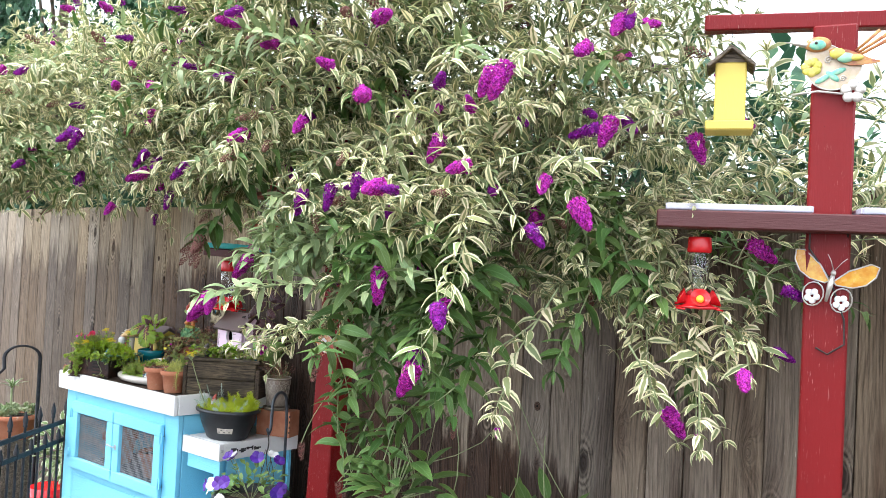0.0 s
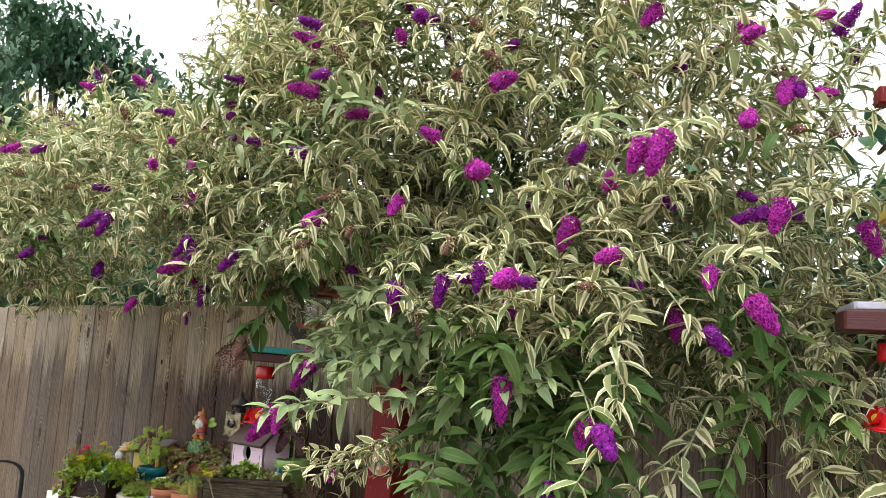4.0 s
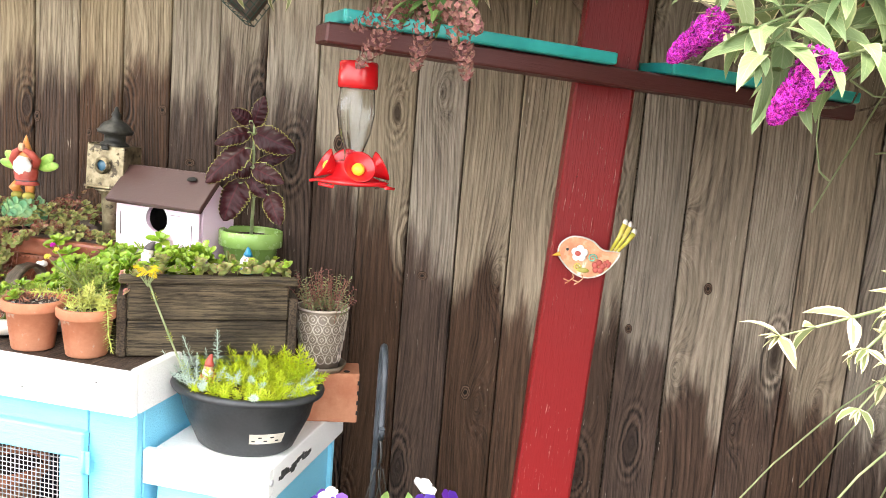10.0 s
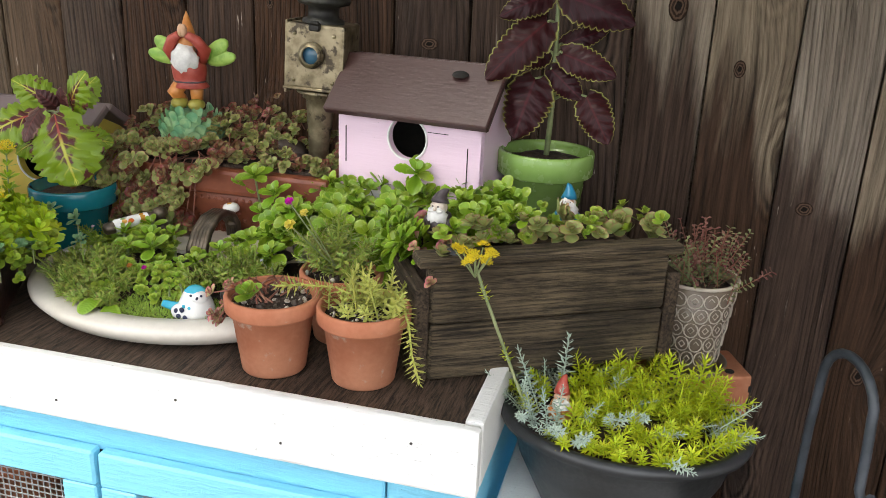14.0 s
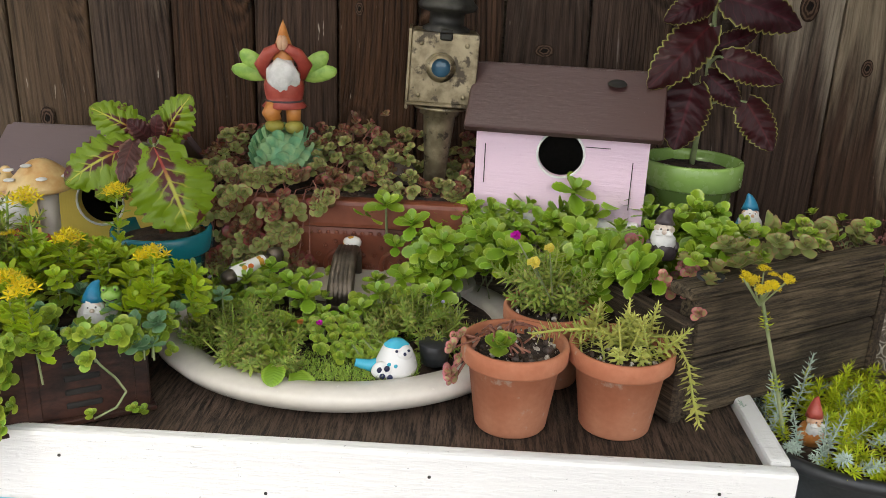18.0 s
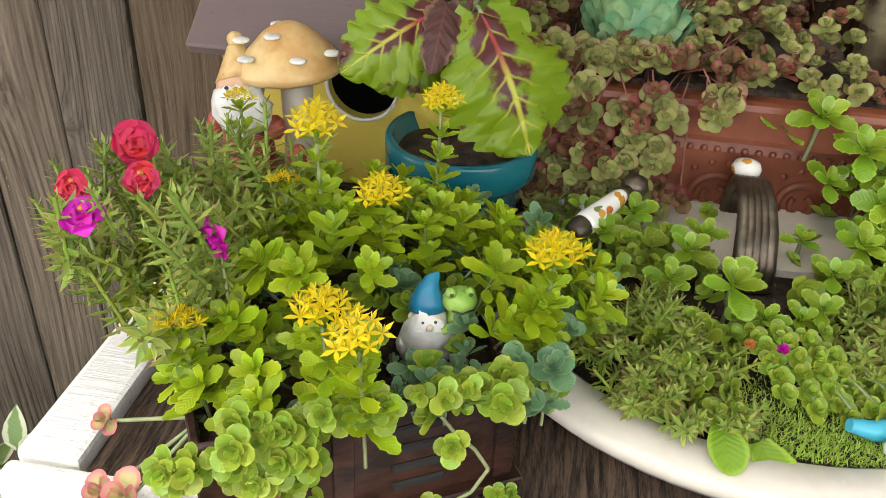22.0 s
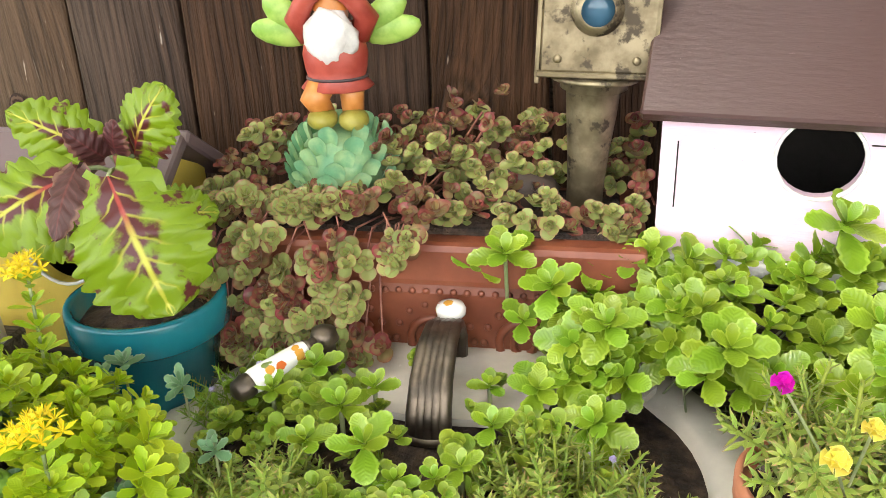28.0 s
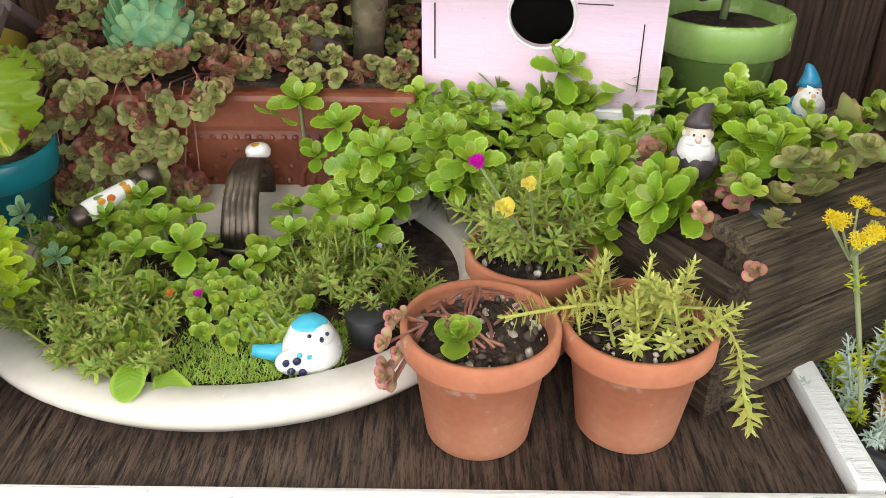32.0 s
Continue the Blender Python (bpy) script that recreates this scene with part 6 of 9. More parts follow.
M_REDP = leaf_mat("red_petal", (0.6, 0.012, 0.06), (0.66, 0.03, 0.1), 0.9, 0.2, 0.5, None, None, 0.25, 0.3)
M_PALEYEL = leaf_mat("pale_yellow_petal", (0.78, 0.68, 0.12), (0.82, 0.76, 0.3), 0.9, 0.2, 0.5, None, None, 0.25, 0.2)
PALE_VIOLET = leaf_mat("pale_violet_petal", (0.5, 0.45, 0.62), (0.6, 0.56, 0.7), 0.9, 0.2, 0.5, None, None, 0.2, 0.4)
M_PURPLE = leaf_mat("deep_violet_petal", (0.07, 0.012, 0.25), (0.12, 0.03, 0.36), 0.9, 0.2, 0.5, None, None, 0.2, 0.4)
M_COLEUS_DARK = leaf_mat("dark_maroon_leaf", (0.028, 0.006, 0.008), (0.45, 0.46, 0.12), 0.97, 0.03, 0.4, (0.055, 0.007, 0.011), None, 0.06, 0.3)

M_COLEUS_DARK.node_tree.nodes["Principled BSDF"].inputs["Specular IOR Level"].default_value = 0.2


for leafy in (M_BRIGHT, M_STONE_G, M_STONE, M_KAM, M_SMALL, M_FINE, M_PORT, M_MOSS, M_BLUEISH, M_LIME, M_PALE):
    leafy.node_tree.nodes["Principled BSDF"].inputs["Specular IOR Level"].default_value = 0.42


def coleus_mat():
    k = Nodes("lime_and_maroon_leaf", 0.42)
    sep = k.add("SeparateXYZ")
    k.l.new(k.add("UVMap").outputs[0], sep.inputs[0])
    u, v = sep.outputs[0], sep.outputs[1]
    off = k.math("MULTIPLY", k.math("ABSOLUTE", k.math("SUBTRACT", u, 0.5)), 2.0)
    n = k.noise(k.coords("Object"), 45, 4)
    core = k.math("ADD", k.math("MULTIPLY", off, 0.9), k.math("ADD", k.math("MULTIPLY", v, 0.55), k.math("MULTIPLY", k.math("SUBTRACT", n, 0.5), 0.9)))
    c = k.mix(k.ramp(core, 0.38, 0.5), (0.085, 0.012, 0.014), (0.18, 0.285, 0.008))
    ribs = k.math("ABSOLUTE", k.math("SINE", k.math("ADD", k.math("ADD", k.math("MULTIPLY", v, 20.0), k.math("MULTIPLY", n, 1.6)), k.math("MULTIPLY", off, -6.0))))
    rib = k.math("MULTIPLY", k.math("SUBTRACT", 1.0, k.ramp(ribs, 0.04, 0.4)), k.math("SUBTRACT", 1.0, k.ramp(k.math("ADD", off, k.math("MULTIPLY", n, 0.6)), 0.4, 0.85)))
    c = k.mix(k.math("MULTIPLY", rib, 0.7), c, (0.46, 0.47, 0.05))
    c = k.mix(k.math("SUBTRACT", 1.0, k.ramp(off, 0.015, 0.07)), c, k.mix(k.ramp(v, 0.25, 0.5), (0.35, 0.05, 0.04), (0.5, 0.5, 0.06)))
    spots = k.math("MULTIPLY", k.ramp(n, 0.58, 0.64), k.ramp(off, 0.15, 0.5))
    c = k.mix(spots, c, (0.1, 0.02, 0.02))
    k.colour(c)
    k.bump(k.math("ADD", ribs, n), 0.5, 0.002)
    tr, ms = k.add("BsdfTranslucent"), k.add("MixShader", Fac=0.2)
    k.l.new(c, tr.inputs["Color"])
    k.l.new(k.b.outputs[0], ms.inputs[1])
    k.l.new(tr.outputs[0], ms.inputs[2])
    k.l.new(ms.outputs[0], k.n["Material Output"].inputs["Surface"])
    return k.m


M_COLEUS = coleus_mat()
R_BIG = [rosette_tpl(n, obovate(0.031, 0.0185, 11, 0.16, b, 6, 0.1, 0.22), 72, 0.42, 0.007) for n, b in ((8, 0.3), (10, 0.5))]
BIG_LEAVES = {}
for tpl_, (n, b) in zip(R_BIG, ((8, 0.3), (10, 0.5))):
    BIG_LEAVES[id(tpl_)] = (obovate(0.031, 0.0185, 11, 0.16, b, 6, 0.1, 0.22), rosette_mats(n, 72, 0.42, 0.007))
R_STONE = [rosette_tpl(n, obovate(0.0128, 0.0125, 5, 0.3, 0.1, waist=0.5), 74, 0.45, 0.006) for n in (7, 10)]
R_KAM = [rosette_tpl(n, obovate(0.0225, 0.0108, 9, 0.14, 0.25, 5, 0.13, 0.22), 64, 0.45, 0.006) for n in (8, 11)]
R_ROUND = [rosette_tpl(n, obovate(0.0098, 0.0092, 4, 0.2, 0.2, waist=0.45), 70, 0.5, 0.003) for n in (7, 10)]


def needle_tpl(length, n, L, W, seed, open_=0.9, taper=True):
    """A stem thick with short needles."""
    g = np.random.default_rng(seed)
    so = Soup()
    tp = leaf_tpl(L, W, "lance", 2, 0.3, -0.3)
    for i in range(n):
        s = (i + 0.5) / n
        a = i * 2.39996
        d = (math.cos(a) * open_, 0.12 + 1.1 * s ** 5, math.sin(a) * open_)
        sc = (0.75 + 0.5 * math.sin(math.pi * min(1, s * 0.9 + 0.1))) * (1 - 0.35 * s if taper else 1)
        so.add(tp, M4((0, s * length, 0), d, (0, 1, 0), sc * g.uniform(0.85, 1.15)))
    so.add(ROD, rod((0, 0, 0), (0, length, 0), W * 0.3))
    return so.template()


N_LIME = [needle_tpl(q, int(q * 1150) + 10, 0.0098, 0.002, int(q * 1e3), 1.0, False) for q in (0.022, 0.034, 0.047)]
N_FINE = [needle_tpl(q, int(q * 1100), 0.0075, 0.0018, int(q * 2e3), 1.0) for q in (0.022, 0.034)]
N_PORT = [needle_tpl(q, int(q * 800), 0.012, 0.0034, int(q * 3e3), 1.0) for q in (0.026, 0.038)]
N_BLUE = [needle_tpl(q, int(q * 950), 0.0088, 0.002, int(q * 4e3), 1.0) for q in (0.045, 0.066)]


def starflower_tpl(n, seed, spread=0.014):
    g = np.random.default_rng(seed)
    st = Soup()
    pet = leaf_tpl(0.0085, 0.003, "lance", 2, 0.2, 0.1)
    for k in range(5):
        a = k * 2 * math.pi / 5
        st.add(pet, M4((0, 0, 0), (math.cos(a), math.sin(a), 0.35)))
    for k in range(4):
        st.add(ROD, rod((0, 0, 0), (0.002 * math.cos(k * 1.6), 0.002 * math.sin(k * 1.6), 0.006), 0.0003))
    t = st.template()
    so = Soup()
    for i in range(n):
        r, a = spread * math.sqrt((i + 0.3) / n), i * 2.39996
        m = M4((r * math.cos(a), r * math.sin(a), 0.012 - 18 * r * r + g.normal(0, 0.001)), (math.cos(a * 3), math.sin(a * 3), 0), (r * 25 * math.cos(a), r * 25 * math.sin(a), 1), g.uniform(0.8, 1.1))
        so.add(t, m)
    return so.template()


STAR = starflower_tpl(13, 1)
ro = Soup()
for lay, n, L, tilt in ((0, 5, 0.0165, 0.12), (1, 5, 0.0125, 0.45), (2, 4, 0.008, 0.95)):
    for k in range(n):
        a = (k + 0.37 * lay) * 2 * math.pi / n + 0.15 * math.sin(5 * k)
        V, F, U = leaf_tpl(L, L * 1.08, "spoon", 8, 0.2, 0.25)
        V = V.copy()
        V[:, 2] += (0.0022 * np.sin(V[:, 1] / L * 13 + 2.1 * k) + 0.0014 * np.sin(V[:, 0] / L * 17 + k)) * np.clip(V[:, 1] / L, 0, 1)
        ro.add((V, F, U), M4((0, 0, 0.0008 * lay), (math.cos(a), math.sin(a), tilt + 0.15 * math.sin(3 * k + lay))))
ROSE = ro.template()
ro = Soup()
for k in range(14):
    a = k * 2.4
    ro.add(leaf_tpl(0.008, 0.008, "spoon", 3, -0.3, -0.6), M4((0, 0, 0.0003 * k), (math.cos(a), math.sin(a), 0.3 + 0.08 * k), (0, 0, 1), 1 - 0.03 * k))
ROSETTE_FLOWER = ro.template()


class Planting:
    """One plant: named soups that become its parts."""

    def __init__(self, name, at, label, category="plant", each=()):
        self.at = np.asarray(at, float)
        self.t = thing(name, pose(*at), label, category)
        self.s = {}
        self.one = {q: [] for q in each}

    def add(self, key, tpl, pos, d=(0, 0, 1), scale=1.0, flat=True, roll=0.0):
        p = np.asarray(pos, float) - self.at
        if flat:
            d = unit(d)
            a = roll or rng.uniform(0, 6.28)
            x = unit(np.cross(d, (math.cos(a), math.sin(a), 0.13)))
            m = M4(p, np.cross(d, x), d, scale)
        else:
            m = M4(p, d, (0, -0.3, 1), scale, roll)
        if key in self.one and len(self.one[key]) < 300:
            self.one[key].append((tpl, m))
        else:
            self.s.setdefault(key, Soup()).add(tpl, m)

    def stem(self, a, b, r=0.0012, key="stems"):
        self.s.setdefault(key, Soup()).add(ROD, rod(np.asarray(a, float) - self.at, np.asarray(b, float) - self.at, r))

    def flower(self, name, tpl, pos, d, mat, scale=1.0):
        """A bloom that can be counted: a part of its own."""
        d = unit(d)
        x = unit(np.cross(d, (0.31, 0.95, 0.1)))
        me = Soup().add(tpl, M4((0, 0, 0), np.cross(d, x), d, scale)).mesh(name)
        ob = part(name, me, mat, self.t)
        ob.location = Vector((np.asarray(pos, float) - self.at).tolist())
        return ob

    def done(self, mats):
        for key, pieces in self.one.items():
            nm, mt = mats[key]
            nm = {"leaves": "leaf"}.get(nm.split("_")[-1], nm[:-1]) if nm.endswith("leaves") else nm[:-1]
            made = {}
            for tpl, m in pieces:
                if id(tpl) in BIG_LEAVES:
                    leaf, mats_ = BIG_LEAVES[id(tpl)]
                    if id(tpl) not in made:
                        heart = Soup().add(ROD, rod((0, 0, 0), (0, 0, 0.006), 0.0022))
                        made[id(tpl)] = (heart.mesh(nm), Soup().add(leaf, np.eye(4)).mesh("leaf"))
                    ob = part(nm, made[id(tpl)][0], mt, self.t)
                    ob.matrix_basis = Matrix(m.tolist())
                    for lm in mats_:
                        part("leaf", made[id(tpl)][1], mt, ob, m=Matrix(lm.tolist()))
                    continue
                if id(tpl) not in made:
                    made[id(tpl)] = Soup().add(tpl, np.eye(4)).mesh(nm)
                ob = part(nm, made[id(tpl)], mt, self.t)
                ob.matrix_basis = Matrix(m.tolist())
        for key, so in self.s.items():
            nm, mt = mats[key]
            tagged(part(nm, so.mesh(nm), mt, self.t), kind="stuff")


def up_out(k=0.5):
    return unit(rng.normal(0, k, 3) + (0, -0.25, 1))


# stonecrop in the trough, spilling over its front
pl = Planting("stonecrop", (-3.24, 2.285, HT + 0.135), "trailing red-green stonecrop rosettes on wiry red stems", each=("r", "g"))
for i in range(350):
    x, y = rng.uniform(-3.43, -3.08), rng.uniform(2.222, 2.355)
    if math.hypot(x + 3.326, y - 2.295) < 0.046 or (abs(x + 3.326) < 0.036 and y < 2.29 and i % 4) or math.hypot(x + 3.118, y - 2.28) < 0.035:
        continue
    if x > -3.29 and y < 2.25:
        y = 2.236 + 0.6 * (y - 2.222)
    z = HT + 0.15 + (0.006 if y > 2.25 else -0.004) + rng.uniform(0, 0.05 if y > 2.26 else 0.02) - 0.05 * abs(x + 3.28)
    p = (x, y, z)
    pl.add("g" if rng.random() < (0.7 if y < 2.26 or x > -3.26 else 0.35) else "r", R_STONE[i % 2], p, unit(rng.normal(0, 0.3, 3) + (0, -0.75, 1)), rng.uniform(0.6, 1.05))
    if i % 9 == 0:
        pl.stem((x + rng.normal(0, 0.012), y + 0.006, z - 0.022), p, 0.0009)
for i in range(170):
    x = rng.uniform(-3.45, -3.285) if i % 14 else rng.uniform(-3.285, -3.25)
    drop = rng.uniform(0, 1) ** 0.8
    z = HT + 0.15 - 0.105 * drop * (1 if x < -3.27 else 0.2)
    y = 2.212 - 0.018 * rng.random() - 0.012 * drop
    p = (x, y, z)
    pl.add("g" if i % 3 else "r", R_STONE[i % 2], p, unit((rng.normal(0, 0.3), -0.9, 0.6)), rng.uniform(0.8, 1.25))
    q = np.array((x + rng.normal(0, 0.02), 2.25, HT + 0.145))
    mid = (np.array(p) + q) / 2 + (0, -0.012, 0.016)
    if i % 4 == 0:
        pl.stem(q, mid, 0.0008)
        pl.stem(mid, p, 0.0008)
for i in range(4):
    x = rng.uniform(-3.27, -3.17)
    a, b = (x, 2.3, HT + 0.15), (x + rng.uniform(-0.02, 0.06), 2.31, HT + 0.215)
    pl.stem(a, b, 0.0011)
    for k in range(7):
        q = np.array(a) + (np.array(b) - a) * (0.25 + 0.125 * k)
        pl.add("r", R_STONE[0], q + rng.normal(0, 0.008, 3), up_out(0.6), rng.uniform(0.6, 0.9))
for i in range(64):
    x, y = (rng.uniform(-3.44, -3.3) if i % 8 else rng.uniform(-3.3, -3.2)), rng.uniform(2.222, 2.25)
    pl.add("g" if i % 4 else "r", R_STONE[i % 2], (x, y, HT + 0.15 + 0.25 * (y - 2.208) + rng.uniform(-0.004, 0.008)), unit(rng.normal(0, 0.25, 3) + (0, -0.7, 1)), rng.uniform(0.85, 1.3))
pl.done({"r": ("red_rosettes", M_STONE), "g": ("green_rosettes", M_STONE_G), "stems": ("stem", RED_STEM)})

# bright green rosettes between the basin and the planter box
pl = Planting("saxifrage", (-2.98, 2.2, HT), "lush bright green succulent rosettes with scalloped leaves", each=("r",))
for i in range(125):
    x = rng.uniform(-3.14, -2.8)
    front = 2.14 if x < -3.04 else 2.118
    y = rng.uniform(front, 2.235)
    z = HT + 0.075 + 0.055 * (y - front) / 0.12 + rng.uniform(-0.025, 0.02) - 0.03 * (x > -2.86)
    if math.hypot(x + 2.98, y - 2.035) < 0.065:
        z += 0.03
    pl.add("r", R_BIG[i % 2], (x, y, z), unit(rng.normal(0, 0.3, 3) + (0, -0.45, 1)), rng.uniform(0.6, 1.0))
    pl.stem((x + rng.normal(0, 0.012), y + 0.025, z - 0.045), (x, y, z), 0.0009)
for x, y, z, s in ((-3.18, 2.205, 1.135, 1.0), (-3.145, 2.195, 1.115, 1.0), (-3.105, 2.16, 1.105, 1.0), (-3.15, 2.13, 1.07, 0.9), (-3.11, 2.11, 1.06, 1.0), (-2.95, 2.22, 1.16, 1.2), (-3.03, 2.13, 1.11, 1.2),
                   (-2.93, 2.12, 1.12, 1.2), (-2.87, 2.1, 1.12, 1.1)):
    pl.add("r", R_BIG[1], (x, y, z), unit((rng.normal(0, 0.15), -0.5, 1)), s)
    pl.stem((x, y + 0.012, z - 0.04), (x, y, z), 0.0016)
    for k in range(3 if x > -3.12 else 1):
        pl.add("r", R_BIG[0], (x + rng.normal(0, 0.016), y + rng.normal(0, 0.01), z - rng.uniform(0.015, 0.03)), unit((rng.normal(0, 0.4), -0.6, 1)), s * 0.75)
pl.done({"r": ("rosettes", M_BRIGHT), "stems": ("stem", STEM)})

# planter box: row of rosettes
pl = Planting("planter_succulents", (-2.75, 2.08, HT + 0.12), "mixed green and pink-tipped succulents filling the planter box", each=("p", "g", "b", "o"))
Q = np.array(PLT)
for i in range(96):
    a, b = rng.uniform(0.0, PL), rng.uniform(0.02, PD - 0.02)
    p = (Q @ (a, b, PH + 0.004 + rng.uniform(0, 0.022), 1))[:3]
    if math.hypot(p[0] + 2.742, p[1] - 2.175) < 0.034:
        continue
    if a < 0.07 and i % 3 == 0:
        pl.add("p", R_STONE[1], p, up_out(0.5), rng.uniform(0.8, 1.2))
    elif a < 0.14 and b > 0.05 and math.hypot(p[0] + 2.874, p[1] - 2.055) < 0.04:
        continue
    elif a < 0.14 and b > 0.05:
        pl.add("b", R_BIG[0], p + (0, 0, 0.01), up_out(0.35), rng.uniform(0.6, 0.95))
    else:
        pl.add("o" if i % 2 else "g", (R_STONE if i % 2 else R_ROUND)[i % 2], p + (0, 0, 0.006), up_out(0.5), rng.uniform(0.9, 1.5))
for i in range(26):
    a, b = rng.uniform(0.0, 0.13), rng.uniform(0.0, 0.16)
    p = (Q @ (a, b, PH + 0.008 + rng.uniform(0, 0.03), 1))[:3]
    if math.hypot(p[0] + 2.874, p[1] - 2.035) > 0.04:
        pl.add("o" if b < 0.05 else "b", R_STONE[1] if b < 0.05 else R_BIG[i % 2], p, up_out(0.4), rng.uniform(0.7, 1.0) * (1.5 if b < 0.05 else 1))
for i in range(12):
    p = (Q @ (rng.uniform(-0.015, 0.01), rng.uniform(0.06, 0.17), PH + rng.uniform(-0.012, 0.004), 1))[:3]
    pl.add("b", R_BIG[i % 2], p, unit((-0.75, -0.35, 0.6)), rng.uniform(0.75, 1.05))
for i in range(34):
    p = (rng.uniform(-2.97, -2.845), rng.uniform(2.035, 2.125), 0)
    if math.hypot(p[0] + 2.874, p[1] - 2.035) > 0.04 and math.hypot(p[0] + 2.985, p[1] - 2.04) > 0.05:
        pl.add("b", R_BIG[i % 2], (p[0], p[1], rng.uniform(1.09, 1.13) + 0.3 * (p[1] - 2.08)), unit((rng.normal(-0.3, 0.25), -0.55, 0.8)), rng.uniform(0.75, 1.1))
for i in range(22):
    p = (Q @ (rng.uniform(-0.005, 0.075), rng.uniform(-0.012, 0.11) if i % 2 else rng.uniform(0.01, 0.12), PH + rng.uniform(-0.02, 0.01), 1))[:3]
    p[0] -= 0.012
    pl.add("p", R_STONE[i % 2], p, unit((-0.4, -0.6, 0.7)), rng.uniform(0.6, 1.0))
pl.done({"p": ("pink_rosettes", M_PINKROS), "g": ("green_rosettes", M_SMALL), "b": ("bright_rosettes", M_BRIGHT), "o": ("olive_rosettes", M_STONE_G)})

# basin planting
pl = Planting("basin_greens", (SKX, SKY, HT + 0.03), "mixed low sedums and fine-leaved moss rose growing in the basin", each=("bright", "round", "port", "fine", "clump"))


def in_basin(x, y, k=1.0):
    return (x - SKX) ** 2 / 0.18 ** 2 + (y - SKY) ** 2 / 0.156 ** 2 < k


def clear_of_tap(x, y):
    return not (abs(x + 3.223) < 0.024 and SKY - 0.01 < y < SKY + 0.12)


# a low carpet that leaves the soil to show, thin round the tap
for i in range(190):
    a, r = rng.uniform(0, 6.28), math.sqrt(rng.random())
    x, y = SKX + 0.18 * r * math.cos(a), SKY + 0.15 * r * math.sin(a)
    if (y < SKY - 0.085 and x > -3.25) or not clear_of_tap(x, y) or (y > SKY + 0.03 and x > -3.3 and i % 5) or (x > -3.13 and y > SKY - 0.03):
        continue
    pl.add("round", R_ROUND[i % 2], (x, y, HT + 0.042 + 0.014 * (1 - r) + rng.uniform(0, 0.012)), up_out(0.5), rng.uniform(0.8, 1.5))
# two tufts of moss rose
for cx, cy, rx, ry, n in ((-3.31, 2.015, 0.055, 0.045, 95), (-3.13, 2.045, 0.055, 0.045, 80)):
    for i in range(n):
        a, r = rng.uniform(0, 6.28), math.sqrt(rng.random())
        x, y = cx + rx * r * math.cos(a), cy + ry * r * math.sin(a)
        if not in_basin(x, y) or not clear_of_tap(x, y):
            continue
        d = unit((0.8 * r * math.cos(a) + rng.normal(0, 0.35), 0.6 * r * math.sin(a) - 0.2 + rng.normal(0, 0.3), 0.9))
        pl.add("port", N_PORT[i % 2], (x, y, HT + 0.034 + 0.016 * (1 - r)), d, rng.uniform(0.7, 1.05), False)
        if i % 3 == 0:
            pl.add("fine", N_FINE[i % 2], (x, y, HT + 0.03), unit(d + rng.normal(0, 0.4, 3)), rng.uniform(0.8, 1.2), False)
# pale stonecrop clumps, a chain of round leaves and the scalloped rosettes
for x, y, z, q in ((-3.345, 2.11, 1.062, 1.9), (-3.318, 2.135, 1.068, 2.2), (-3.3, 2.11, 1.06, 1.8), (-3.325, 2.155, 1.062, 1.7), (-3.285, 2.14, 1.058, 1.5), (-3.355, 2.14, 1.055, 1.6), (-3.262, 2.1, 1.055, 1.3),
                   (-3.178, 2.085, 1.052, 1.6), (-3.155, 2.075, 1.05, 1.4), (-3.17, 2.105, 1.05, 1.5), (-3.195, 2.07, 1.052, 1.4), (-3.29, 2.005, 1.056, 1.7), (-3.275, 1.985, 1.05, 1.4), (-3.265, 2.02, 1.056, 1.5)):
    z -= 0.012 * (x < -3.3)
    for j in range(4):
        w = (0, 0) if j == 0 else rng.normal(0, 0.011, 2)
        pl.add("clump", R_STONE[j % 2], (x + w[0], y + w[1], z - 0.004 * j), up_out(0.35), q * rng.uniform(0.55, 0.8))
    pl.stem((x, y, HT + 0.03), (x, y, z), 0.0014)
for k in range(5):
    a0, b0 = np.array((-3.238 + 0.016 * k, 2.03 - 0.004 * k, 1.052)), np.array((-3.222 + 0.02 * k, 1.985 - 0.001 * k, 1.042))
    for j in range(6):
        q = a0 + (b0 - a0) * j / 5 + (0, 0, 0.008 * math.sin(0.6 * j + k))
        pl.add("round", R_ROUND[1], q, unit((rng.normal(0, 0.2), -0.6, 0.8)), 1.05)
    pl.stem(a0, b0, 0.0012)
for x, y, z, s in ((-3.25, 2.055, 1.07, 0.95), (-3.228, 2.04, 1.058, 0.6), (-3.14, 2.145, 1.07, 0.75), (-3.11, 2.12, 1.062, 0.7), (-3.185, 2.15, 1.058, 0.55), (-3.205, 2.045, 1.058, 0.55),
                   (-3.277, 2.094, 1.07, 0.8), (-3.29, 2.06, 1.066, 0.7), (-3.262, 2.125, 1.066, 0.7), (-3.176, 2.094, 1.064, 0.7), (-3.312, 2.146, 1.066, 0.75), (-3.335, 2.118, 1.062, 0.7), (-3.19, 2.055, 1.06, 0.65), (-3.35, 2.155, 1.06, 0.6)):
    pl.add("bright", R_BIG[0], (x, y, z), unit((0, -0.3, 1)), s)
    pl.stem((x, y, HT + 0.03), (x, y, z), 0.0018)
pl.add("bright", obovate(0.04, 0.024, 6, 0.1, 0.6), (-3.262, 1.96, 1.04), (0.1, -1, 0.3), 1.0, False)
pl.add("bright", obovate(0.035, 0.028, 6, 0.1, 0.8, waist=0.5), (-3.24, 1.95, 1.035), (0.5, -1, 0.15), 1.0, False)
